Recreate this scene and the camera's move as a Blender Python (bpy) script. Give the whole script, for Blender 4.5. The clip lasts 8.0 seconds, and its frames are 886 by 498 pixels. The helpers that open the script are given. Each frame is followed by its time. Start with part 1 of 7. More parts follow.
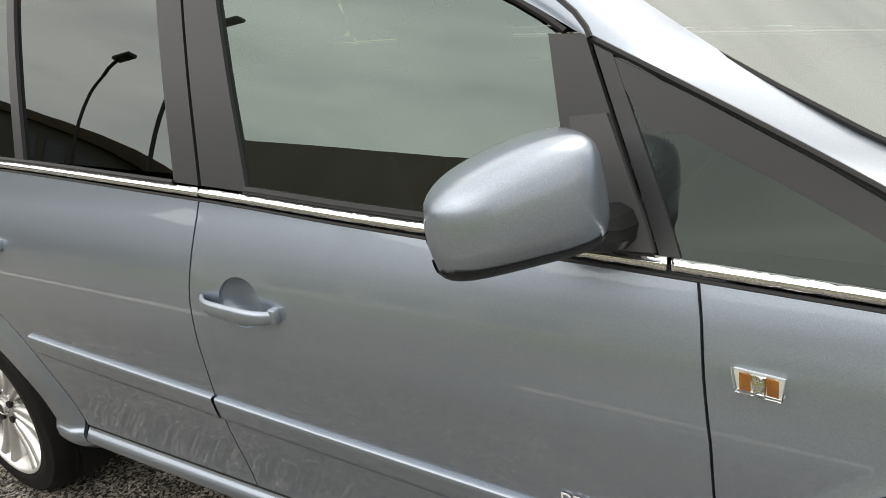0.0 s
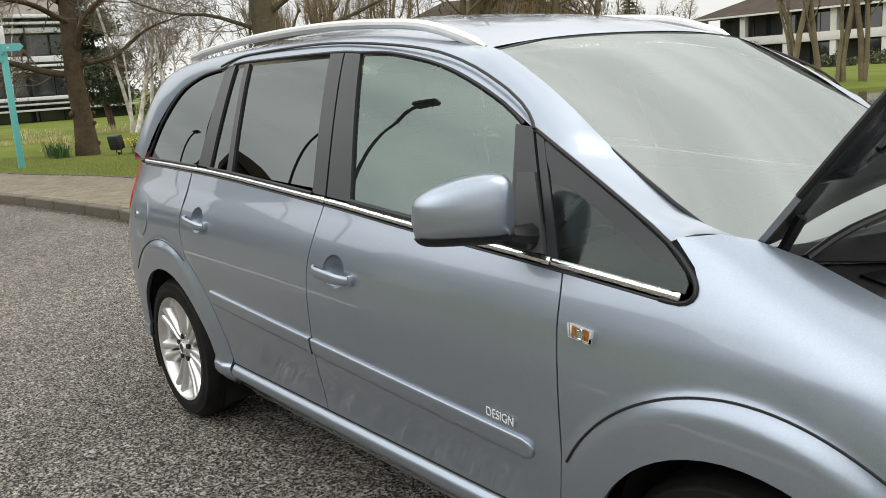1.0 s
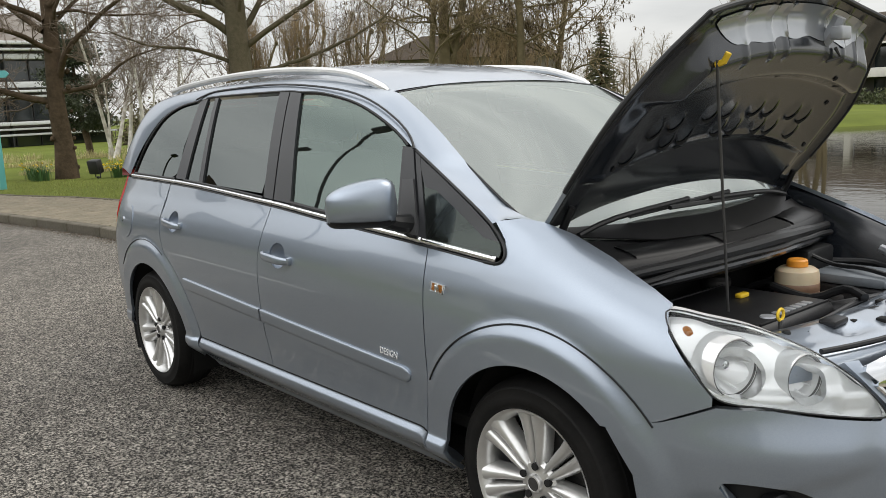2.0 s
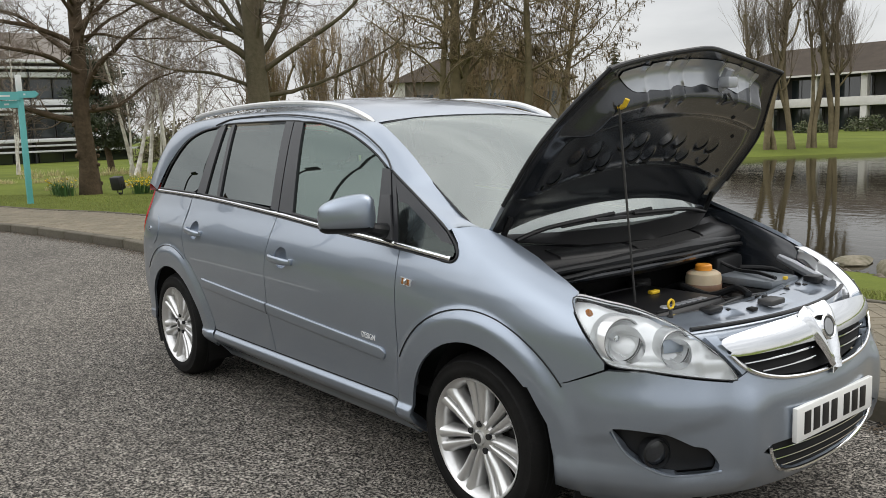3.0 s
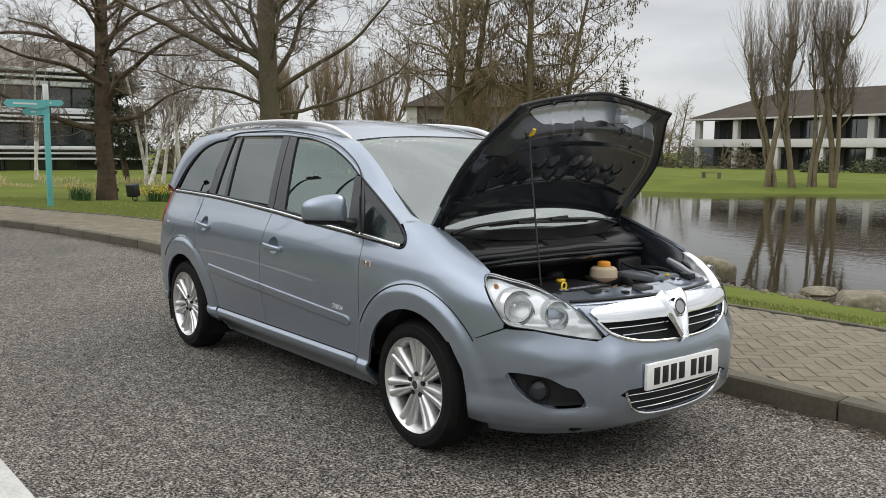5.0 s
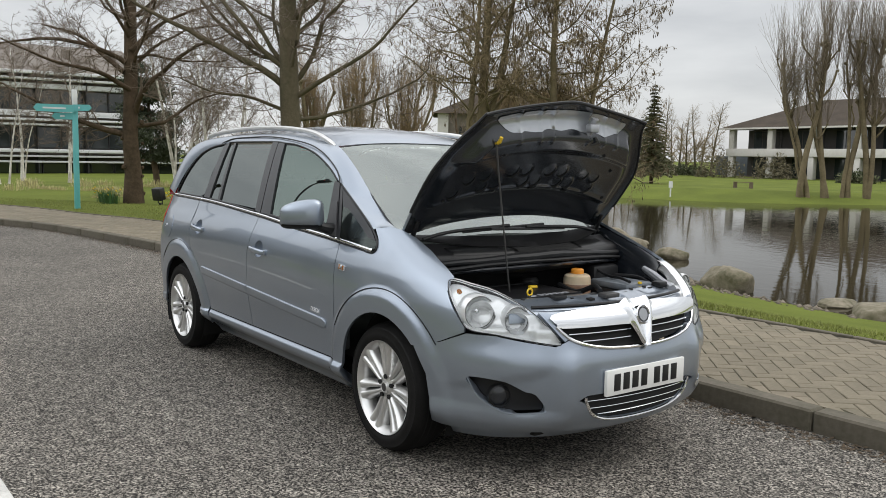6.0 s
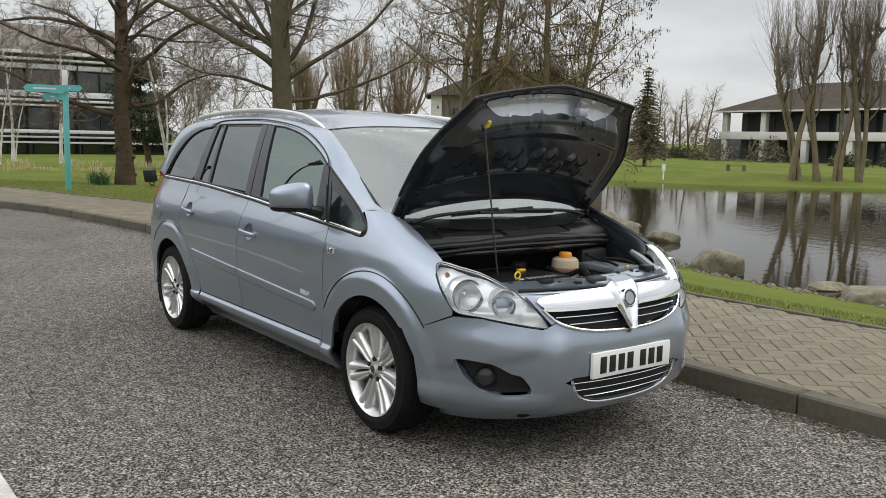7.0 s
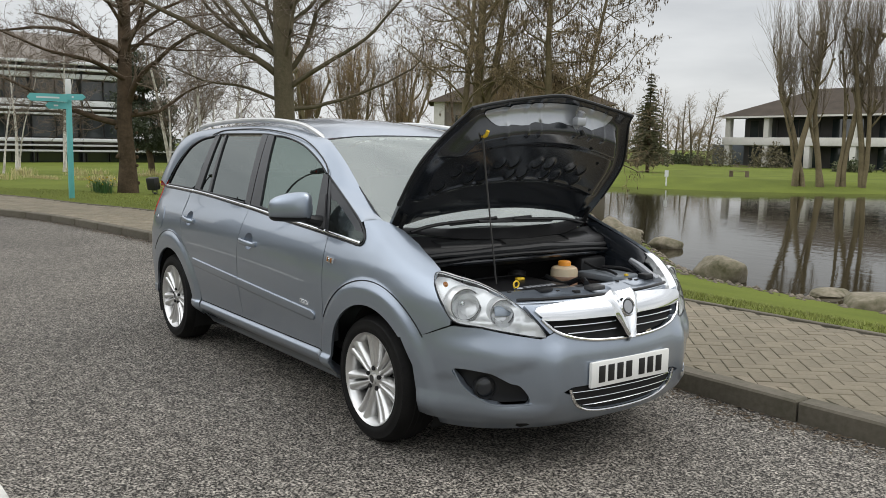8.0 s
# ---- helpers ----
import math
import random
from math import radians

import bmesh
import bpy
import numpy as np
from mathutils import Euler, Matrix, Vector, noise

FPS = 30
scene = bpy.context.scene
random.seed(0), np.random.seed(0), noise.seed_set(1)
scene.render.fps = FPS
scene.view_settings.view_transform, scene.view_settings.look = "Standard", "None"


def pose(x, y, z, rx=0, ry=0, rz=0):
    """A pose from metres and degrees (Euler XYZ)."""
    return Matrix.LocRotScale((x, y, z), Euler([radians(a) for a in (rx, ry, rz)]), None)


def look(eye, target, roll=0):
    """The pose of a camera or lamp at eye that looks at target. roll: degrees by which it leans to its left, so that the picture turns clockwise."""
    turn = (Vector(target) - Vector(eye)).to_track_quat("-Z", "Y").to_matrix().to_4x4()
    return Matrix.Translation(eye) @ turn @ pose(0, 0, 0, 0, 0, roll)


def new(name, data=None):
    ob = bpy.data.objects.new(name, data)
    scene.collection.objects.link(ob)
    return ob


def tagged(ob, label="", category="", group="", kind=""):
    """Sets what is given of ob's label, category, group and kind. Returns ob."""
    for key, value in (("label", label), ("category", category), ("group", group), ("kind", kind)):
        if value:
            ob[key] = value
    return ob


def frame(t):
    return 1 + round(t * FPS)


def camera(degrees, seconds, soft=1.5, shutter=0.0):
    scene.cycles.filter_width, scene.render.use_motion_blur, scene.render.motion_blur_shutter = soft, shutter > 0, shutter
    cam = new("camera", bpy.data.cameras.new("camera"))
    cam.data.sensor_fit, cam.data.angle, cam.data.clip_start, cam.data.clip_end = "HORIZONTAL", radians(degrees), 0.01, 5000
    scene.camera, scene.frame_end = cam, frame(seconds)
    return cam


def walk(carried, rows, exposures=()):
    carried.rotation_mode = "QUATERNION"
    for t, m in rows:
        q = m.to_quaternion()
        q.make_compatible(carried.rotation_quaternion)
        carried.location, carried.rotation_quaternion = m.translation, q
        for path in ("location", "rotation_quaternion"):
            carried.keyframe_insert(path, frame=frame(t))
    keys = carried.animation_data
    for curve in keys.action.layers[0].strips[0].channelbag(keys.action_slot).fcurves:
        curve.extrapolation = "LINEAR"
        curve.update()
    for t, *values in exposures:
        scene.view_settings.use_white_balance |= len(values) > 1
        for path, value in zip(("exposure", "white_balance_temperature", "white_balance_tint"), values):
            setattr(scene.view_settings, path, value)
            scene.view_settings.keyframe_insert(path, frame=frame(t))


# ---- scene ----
cam = camera(54.5, 8.0, soft=0.5)
PATH = [
    (0, (2.666, -1.791, 1.458), (1.463, -0.349, 0.771), -10.7),
    (0.5, (3.073, -2.086, 1.490), (1.621, -0.813, 0.970), -7.1),
    (1, (3.553, -2.162, 1.432), (2.014, -0.951, 1.028), -3.7),
    (1.5, (3.97, -2.376, 1.439), (2.453, -1.129, 1.062), -3.0),
    (2, (4.379, -2.524, 1.434), (2.867, -1.259, 1.1), -2.6),
    (2.2, (4.510, -2.560, 1.442), (2.998, -1.294, 1.119), -2.5),
    (3.3, (5.200, -2.888, 1.465), (3.648, -1.655, 1.203), -1.6),
    (3.5, (5.334, -2.915, 1.444), (3.776, -1.686, 1.196), -1.4),
    (4, (5.593, -3.002, 1.458), (4.04, -1.767, 1.21), -1.1),
    (4.5, (5.778, -3.22, 1.436), (4.241, -1.964, 1.194), -0.1),
    (4.7, (5.833, -3.246, 1.434), (4.294, -1.992, 1.197), 0.2),
    (5.8, (6.145, -3.036, 1.434), (4.544, -1.856, 1.226), 0.9),
    (6, (6.164, -3.022, 1.439), (4.563, -1.843, 1.225), 1.0),
    (6.5, (6.171, -3.014, 1.429), (4.581, -1.824, 1.187), 1.2),
    (7, (6.193, -3.015, 1.448), (4.606, -1.826, 1.193), 1.2),
    (7.5, (6.209, -3.006, 1.461), (4.617, -1.82, 1.214), 1.0),
    (8, (6.211, -3.0, 1.462), (4.617, -1.816, 1.222), 1.0),
]
EXPOSURES = [(0, 0.46, 7250, 9), (0.5, 0.50, 6950, 9), (1, 0.36, 6850, 8), (1.5, 0.22, 6800, 7.5), (2, 0.18, 6800, 8.5), (3.5, 0.05, 6620, 9), (8, 0.04, 6600, 8.5)]
walk(cam, [(t, look(eye, target, roll)) for t, eye, target, roll in PATH], EXPOSURES)

# ---- overcast daylight ----
SUN_UP, SUN_ROUND = radians(50), radians(35)
world = bpy.data.worlds.new("overcast_sky")
scene.world = world
world.use_nodes = True
wn, wl = world.node_tree.nodes, world.node_tree.links
wn.clear()
w_out = wn.new("ShaderNodeOutputWorld")
w_bg = wn.new("ShaderNodeBackground")
w_bg.inputs["Strength"].default_value = 1.0
w_sky = wn.new("ShaderNodeTexSky")
w_sky.sky_type = "NISHITA"
w_sky.sun_disc = False
w_sky.sun_elevation, w_sky.sun_rotation = SUN_UP, SUN_ROUND
w_dim = wn.new("ShaderNodeVectorMath")
w_dim.operation = "SCALE"
w_dim.inputs["Scale"].default_value = 0.09
w_co = wn.new("ShaderNodeTexCoord")
w_map = wn.new("ShaderNodeMapping")
w_map.inputs["Scale"].default_value = (1.0, 1.0, 4.5)
w_noise = wn.new("ShaderNodeTexNoise")
w_noise.inputs["Scale"].default_value = 2.1
w_noise.inputs["Detail"].default_value = 6.0
w_noise.inputs["Roughness"].default_value = 0.55
w_ramp = wn.new("ShaderNodeValToRGB")
w_ramp.color_ramp.elements[0].position, w_ramp.color_ramp.elements[0].color = 0.34, (0.60, 0.615, 0.645, 1)
w_ramp.color_ramp.elements[1].position, w_ramp.color_ramp.elements[1].color = 0.66, (0.86, 0.872, 0.895, 1)
w_mix = wn.new("ShaderNodeMix")
w_mix.data_type = "RGBA"
w_mix.inputs["Factor"].default_value = 0.88
wl.new(w_co.outputs["Generated"], w_map.inputs["Vector"])
wl.new(w_map.outputs["Vector"], w_noise.inputs["Vector"])
wl.new(w_noise.outputs["Fac"], w_ramp.inputs["Fac"])
wl.new(w_sky.outputs["Color"], w_dim.inputs[0])
wl.new(w_dim.outputs["Vector"], w_mix.inputs["A"])
wl.new(w_ramp.outputs["Color"], w_mix.inputs["B"])
# an overcast sky grows brighter towards the zenith
w_sep = wn.new("ShaderNodeSeparateXYZ")
w_rise = wn.new("ShaderNodeMapRange")
w_rise.interpolation_type = "SMOOTHSTEP"
w_rise.inputs["From Min"].default_value, w_rise.inputs["From Max"].default_value = 0.12, 0.85
w_rise.inputs["To Min"].default_value, w_rise.inputs["To Max"].default_value = 1.0, 2.15
w_up = wn.new("ShaderNodeVectorMath")
w_up.operation = "SCALE"
wl.new(w_co.outputs["Generated"], w_sep.inputs["Vector"])
wl.new(w_sep.outputs["Z"], w_rise.inputs["Value"])
wl.new(w_mix.outputs["Result"], w_up.inputs[0])
# and extra brightness is added across the road, for the glass and paint
w_dot = wn.new("ShaderNodeVectorMath")
w_dot.operation = "DOT_PRODUCT"
w_dot.inputs[1].default_value = (-0.28, -0.96, 0.0)
w_side = wn.new("ShaderNodeMapRange")
w_side.interpolation_type = "SMOOTHSTEP"
w_side.inputs["From Min"].default_value, w_side.inputs["From Max"].default_value = 0.40, 0.95
w_side.inputs["To Min"].default_value, w_side.inputs["To Max"].default_value = 1.0, 1.9
w_both = wn.new("ShaderNodeMath")
w_both.operation = "MULTIPLY"
wl.new(w_co.outputs["Generated"], w_dot.inputs[0])
wl.new(w_dot.outputs["Value"], w_side.inputs["Value"])
wl.new(w_rise.outputs["Result"], w_both.inputs[0])
wl.new(w_side.outputs["Result"], w_both.inputs[1])
wl.new(w_both.outputs[0], w_up.inputs["Scale"])
wl.new(w_up.outputs["Vector"], w_bg.inputs["Color"])
wl.new(w_bg.outputs["Background"], w_out.inputs["Surface"])

sun = new("sun", bpy.data.lights.new("sun", "SUN"))
sun.data.energy, sun.data.angle, sun.data.color = 0.9, radians(45), (1.0, 0.96, 0.9)
sun.matrix_basis = look((0, 0, 20), (-20 * math.sin(SUN_ROUND) / math.tan(SUN_UP), -20 * math.cos(SUN_ROUND) / math.tan(SUN_UP), 0))
# ---- materials ----
def material(name, base, rough=0.6, metal=0.0, **more):
    """A Principled material with two scales of colour variation and a fine bump.
    vary: strength of the variation; grain, patch: noise scales per metre; bump: height of the relief; dark: the second colour."""
    m = bpy.data.materials.new(name)
    m.use_nodes = True
    n, l = m.node_tree.nodes, m.node_tree.links
    b = n["Principled BSDF"]
    b.inputs["Roughness"].default_value, b.inputs["Metallic"].default_value = rough, metal
    b.inputs["Base Color"].default_value = (*base, 1)
    for key, value in more.get("put", {}).items():
        b.inputs[key].default_value = value
    vary = more.get("vary", 0.0)
    co = n.new("ShaderNodeTexCoord")
    if vary:
        dark = more.get("dark", tuple(c * 0.5 for c in base))
        fine, wide = n.new("ShaderNodeTexNoise"), n.new("ShaderNodeTexNoise")
        fine.inputs["Scale"].default_value, fine.inputs["Detail"].default_value = more.get("grain", 60), 4
        wide.inputs["Scale"].default_value, wide.inputs["Detail"].default_value = more.get("patch", 1.5), 3
        add = n.new("ShaderNodeMath")
        add.operation = "MULTIPLY_ADD"
        add.inputs[1].default_value = more.get("fine_part", 0.6)
        ramp = n.new("ShaderNodeMapRange")
        ramp.inputs["From Min"].default_value, ramp.inputs["From Max"].default_value = 0.55, 1.05
        ramp.inputs["To Max"].default_value = vary
        mix = n.new("ShaderNodeMix")
        mix.data_type = "RGBA"
        mix.inputs["A"].default_value, mix.inputs["B"].default_value = (*base, 1), (*dark, 1)
        l.new(co.outputs["Object"], fine.inputs["Vector"])
        l.new(co.outputs["Object"], wide.inputs["Vector"])
        l.new(fine.outputs["Fac"], add.inputs[0])
        l.new(wide.outputs["Fac"], add.inputs[2])
        l.new(add.outputs[0], ramp.inputs["Value"])
        l.new(ramp.outputs["Result"], mix.inputs["Factor"])
        last = mix.outputs["Result"]
        if more.get("random"):
            info, hsv = n.new("ShaderNodeObjectInfo"), n.new("ShaderNodeHueSaturation")
            rnd = n.new("ShaderNodeMapRange")
            rnd.inputs["To Min"].default_value, rnd.inputs["To Max"].default_value = 1 - more["random"], 1 + more["random"]
            l.new(info.outputs["Random"], rnd.inputs["Value"])
            l.new(rnd.outputs["Result"], hsv.inputs["Value"])
            l.new(last, hsv.inputs["Color"])
            last = hsv.outputs["Color"]
        if more.get("island"):
            info, hsv = n.new("ShaderNodeNewGeometry"), n.new("ShaderNodeHueSaturation")
            rnd = n.new("ShaderNodeMapRange")
            rnd.inputs["To Min"].default_value, rnd.inputs["To Max"].default_value = 1 - more["island"], 1 + more["island"]
            l.new(info.outputs["Random Per Island"], rnd.inputs["Value"])
            l.new(rnd.outputs["Result"], hsv.inputs["Value"])
            l.new(last, hsv.inputs["Color"])
            last = hsv.outputs["Color"]
        l.new(last, b.inputs["Base Color"])
    if more.get("bump"):
        rel, bump = n.new("ShaderNodeTexNoise"), n.new("ShaderNodeBump")
        rel.inputs["Scale"].default_value, rel.inputs["Detail"].default_value = more.get("relief", more.get("grain", 60)), 5
        bump.inputs["Strength"].default_value, bump.inputs["Distance"].default_value = more.get("strength", 0.6), more["bump"]
        l.new(co.outputs["Object"], rel.inputs["Vector"])
        l.new(rel.outputs["Fac"], bump.inputs["Height"])
        l.new(bump.outputs["Normal"], b.inputs["Normal"])
    return m


def paint_material():
    m = material("car_paint", (0.33, 0.375, 0.44), 0.32, 0.78, put={"Coat Weight": 1.0, "Coat Roughness": 0.02, "Coat IOR": 1.5})
    n, l = m.node_tree.nodes, m.node_tree.links
    b = n["Principled BSDF"]
    co, flake, wide = n.new("ShaderNodeTexCoord"), n.new("ShaderNodeTexVoronoi"), n.new("ShaderNodeTexNoise")
    flake.inputs["Scale"].default_value = 900
    wide.inputs["Scale"].default_value, wide.inputs["Detail"].default_value = 3.0, 5
    mix, dust_haze = n.new("ShaderNodeMix"), n.new("ShaderNodeMapRange")
    mix.data_type = "RGBA"
    mix.inputs["A"].default_value, mix.inputs["B"].default_value = (0.272, 0.316, 0.378, 1), (0.352, 0.398, 0.462, 1)
    dust_haze.inputs["To Min"].default_value, dust_haze.inputs["To Max"].default_value = 0.30, 0.36
    for node in (flake, wide):
        l.new(co.outputs["Object"], node.inputs["Vector"])
    l.new(flake.outputs["Color"], mix.inputs["Factor"])
    l.new(mix.outputs["Result"], b.inputs["Base Color"])
    l.new(wide.outputs["Fac"], dust_haze.inputs["Value"])
    l.new(dust_haze.outputs["Result"], b.inputs["Roughness"])
    return m


def glass_material(name, tint, keep, rough=0.0, index=1.9, dust_haze=0.0, sheen=(0.95, 0.97, 0.96)):
    """A thin pane: tinted see-through glass with a Fresnel gloss; a pale diffuse share paints in haze and sky
    reflection. keep: how much light passes.
    """
    m = bpy.data.materials.new(name)
    m.use_nodes = True
    n, l = m.node_tree.nodes, m.node_tree.links
    n.clear()
    out, mix = n.new("ShaderNodeOutputMaterial"), n.new("ShaderNodeMixShader")
    see, gloss, fres = n.new("ShaderNodeBsdfTransparent"), n.new("ShaderNodeBsdfGlossy"), n.new("ShaderNodeFresnel")
    see.inputs["Color"].default_value = (*[c * keep for c in tint], 1)
    gloss.inputs["Color"].default_value = (*sheen, 1)
    gloss.inputs["Roughness"].default_value = rough
    fres.inputs["IOR"].default_value = index
    pale_film, hazed = n.new("ShaderNodeBsdfDiffuse"), n.new("ShaderNodeMixShader")
    pale_film.inputs["Color"].default_value = (0.78, 0.82, 0.78, 1)
    hazed.inputs["Fac"].default_value = dust_haze
    l.new(see.outputs["BSDF"], hazed.inputs[1])
    l.new(pale_film.outputs["BSDF"], hazed.inputs[2])
    l.new(fres.outputs["Fac"], mix.inputs["Fac"])
    l.new(hazed.outputs["Shader"], mix.inputs[1])
    l.new(gloss.outputs["BSDF"], mix.inputs[2])
    l.new(mix.outputs["Shader"], out.inputs["Surface"])
    return m


def asphalt_material():
    """Worn chippings in bitumen: winding gaps with their shade painted in dark, round uneven pale chips, with wide worn
    patches.
    """
    m = material("asphalt", (0.1, 0.1, 0.1), 0.9, put={"Specular IOR Level": 0.3})
    n, l = m.node_tree.nodes, m.node_tree.links
    b = n["Principled BSDF"]
    co = n.new("ShaderNodeTexCoord")

    def noise_of(scale, detail, twist=0.0):
        t = n.new("ShaderNodeTexNoise")
        t.inputs["Scale"].default_value, t.inputs["Detail"].default_value, t.inputs["Distortion"].default_value = scale, detail, twist
        l.new(co.outputs["Object"], t.inputs["Vector"])
        return t.outputs["Fac"]

    def calc(op, a, v):
        t = n.new("ShaderNodeMath")
        t.operation = op
        l.new(a, t.inputs[0])
        if isinstance(v, float):
            t.inputs[1].default_value = v
        else:
            l.new(v, t.inputs[1])
        return t.outputs[0]

    def span(a, f0, f1, t0, t1):
        t = n.new("ShaderNodeMapRange")
        t.interpolation_type = "SMOOTHSTEP"
        for key, v in (("From Min", f0), ("From Max", f1), ("To Min", t0), ("To Max", t1)):
            t.inputs[key].default_value = v
        l.new(a, t.inputs["Value"])
        return t.outputs["Result"]

    worm = span(calc("ABSOLUTE", calc("SUBTRACT", noise_of(40, 2.0, 0.6), 0.5), 0.0), 0.007, 0.050, 0.0, 1.0)
    pits = span(noise_of(74, 2.0, 0.3), 0.39, 0.47, 0.0, 1.0)
    gap = calc("MULTIPLY", worm, pits)
    shade = n.new("ShaderNodeValToRGB")
    e = shade.color_ramp.elements
    e[0].position, e[0].color = 0.37, (0.100, 0.092, 0.080, 1)
    e[1].position, e[1].color = 0.64, (0.42, 0.385, 0.332, 1)
    l.new(noise_of(64, 3.0), shade.inputs["Fac"])
    mix, tone = n.new("ShaderNodeMix"), n.new("ShaderNodeMix")
    mix.data_type = tone.data_type = "RGBA"
    # near-black: bitumen and the shade between chips, in one colour
    mix.inputs["A"].default_value = (0.018, 0.0168, 0.015, 1)
    l.new(gap, mix.inputs["Factor"])
    l.new(shade.outputs["Color"], mix.inputs["B"])
    tone.blend_type = "MULTIPLY"
    tone.inputs["Factor"].default_value = 1.0
    l.new(mix.outputs["Result"], tone.inputs["A"])
    mottle = calc("MULTIPLY", span(noise_of(0.8, 5.0), 0.3, 0.7, 0.88, 1.16), span(noise_of(15, 4.0), 0.34, 0.66, 0.72, 1.28))
    l.new(mottle, tone.inputs["B"])
    l.new(tone.outputs["Result"], b.inputs["Base Color"])
    bump = n.new("ShaderNodeBump")
    bump.inputs["Strength"].default_value, bump.inputs["Distance"].default_value = 0.9, 0.008
    l.new(gap, bump.inputs["Height"])
    l.new(bump.outputs["Normal"], b.inputs["Normal"])
    return m


def water_material():
    m = material("pond_water", (0.028, 0.023, 0.014), 0.02, put={"IOR": 1.14, "Specular IOR Level": 0.4})
    n, l = m.node_tree.nodes, m.node_tree.links
    co, mp = n.new("ShaderNodeTexCoord"), n.new("ShaderNodeMapping")
    mp.inputs["Rotation"].default_value = (0, 0, radians(36))
    mp.inputs["Scale"].default_value = (0.8, 2.2, 1)
    a, bmp, c = n.new("ShaderNodeTexNoise"), n.new("ShaderNodeBump"), n.new("ShaderNodeTexNoise")
    a.inputs["Scale"].default_value, a.inputs["Detail"].default_value = 1.6, 4
    c.inputs["Scale"].default_value = 0.12
    mul = n.new("ShaderNodeMath")
    mul.operation = "MULTIPLY"
    bmp.inputs["Strength"].default_value, bmp.inputs["Distance"].default_value = 0.35, 0.02
    l.new(co.outputs["Object"], mp.inputs["Vector"])
    l.new(mp.outputs["Vector"], a.inputs["Vector"])
    l.new(co.outputs["Object"], c.inputs["Vector"])
    l.new(a.outputs["Fac"], mul.inputs[0])
    l.new(c.outputs["Fac"], mul.inputs[1])
    l.new(mul.outputs[0], bmp.inputs["Height"])
    l.new(bmp.outputs["Normal"], n["Principled BSDF"].inputs["Normal"])
    return m


PAINT = paint_material()
GLASS_FRONT = glass_material("clear_car_glass", (0.76, 0.92, 0.83), 0.55, dust_haze=0.012, index=2.2, sheen=(0.80, 0.96, 0.89))
GLASS_QUARTER = glass_material("quarter_glass", (0.70, 0.82, 0.76), 0.55, dust_haze=0.01, index=1.55, sheen=(0.86, 0.97, 0.91))
# The windscreen's large diffuse share stands in for bright reflected sky.
GLASS_SCREEN = glass_material("windscreen_glass", (0.82, 0.92, 0.86), 0.70, dust_haze=0.15, index=2.3, sheen=(0.92, 0.98, 0.94))
GLASS_DARK = glass_material("privacy_glass", (0.55, 0.6, 0.62), 0.14, dust_haze=0.0, index=2.1, sheen=(0.90, 0.97, 0.95))
LENS = glass_material("lamp_lens", (0.97, 0.98, 0.98), 0.98, index=1.4)
CHROME = material("chrome", (0.82, 0.83, 0.84), 0.08, 1.0)
ALLOY = material("alloy", (0.74, 0.74, 0.73), 0.30, 0.8, vary=0.25, grain=40, patch=9, dark=(0.42, 0.40, 0.37))
BLACK = material("black_plastic", (0.009, 0.0095, 0.0105), 0.42, put={"Specular IOR Level": 0.35}, vary=0.5, grain=300, dark=(0.018, 0.018, 0.019), bump=0.0004)
SAIL = material("grey_mirror_sail", (0.060, 0.060, 0.063), 0.5, vary=0.3, grain=200, dark=(0.045, 0.045, 0.047))
SATIN = material("satin_black_trim", (0.026, 0.027, 0.030), 0.32, vary=0.3, grain=200, dark=(0.034, 0.034, 0.037))
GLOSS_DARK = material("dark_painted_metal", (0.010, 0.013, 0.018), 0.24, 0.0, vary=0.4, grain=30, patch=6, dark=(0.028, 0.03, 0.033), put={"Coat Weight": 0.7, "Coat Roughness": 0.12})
RUBBER = material("tyre_rubber", (0.006, 0.006, 0.006), 0.65, put={"Specular IOR Level": 0.15}, vary=0.6, grain=90, patch=8, dark=(0.018, 0.017, 0.016), bump=0.0006)
# Near-black for liners and backs; also stands for shade in gaps and dents.
VOID = material("dark_parts_and_shade", (0.006, 0.006, 0.006), 0.9, vary=0.5, grain=40, dark=(0.010, 0.0095, 0.009))
BAY_GREY = material("engine_bay_metal", (0.40, 0.415, 0.44), 0.36, 0.4, vary=0.4, grain=50, patch=7, dark=(0.24, 0.24, 0.25))
CASTING = material("cast_metal", (0.09, 0.09, 0.09), 0.5, 0.5, vary=0.6, grain=60, dark=(0.04, 0.035, 0.03), bump=0.002)
REFLECTOR = material("lamp_reflector", (0.95, 0.955, 0.96), 0.14, 0.4)
LAMP_CHROME = material("lamp_inner_chrome", (0.95, 0.955, 0.96), 0.20, 0.3)
SILVER_TRIM = material("silver_lamp_trim", (0.93, 0.935, 0.94), 0.2, 0.3)
AMBER = material("amber_lens", (0.55, 0.20, 0.035), 0.12, put={"Coat Weight": 1.0, "Transmission Weight": 0.3})
RED_LENS = material("red_lens", (0.55, 0.02, 0.02), 0.12, put={"Coat Weight": 1.0})
PLATE_WHITE = material("plate_white", (0.80, 0.80, 0.77), 0.35, vary=0.15, grain=40, patch=12, dark=(0.6, 0.6, 0.57))
PLATE_BLACK = material("plate_black", (0.012, 0.012, 0.012), 0.4)
YELLOW = material("yellow_plastic", (0.75, 0.50, 0.03), 0.4)
ORANGE = material("orange_plastic", (0.72, 0.28, 0.03), 0.4)
COOLANT = material("coolant_stain", (0.20, 0.115, 0.075), 0.35, vary=0.6, grain=18, patch=9, dark=(0.30, 0.19, 0.12))
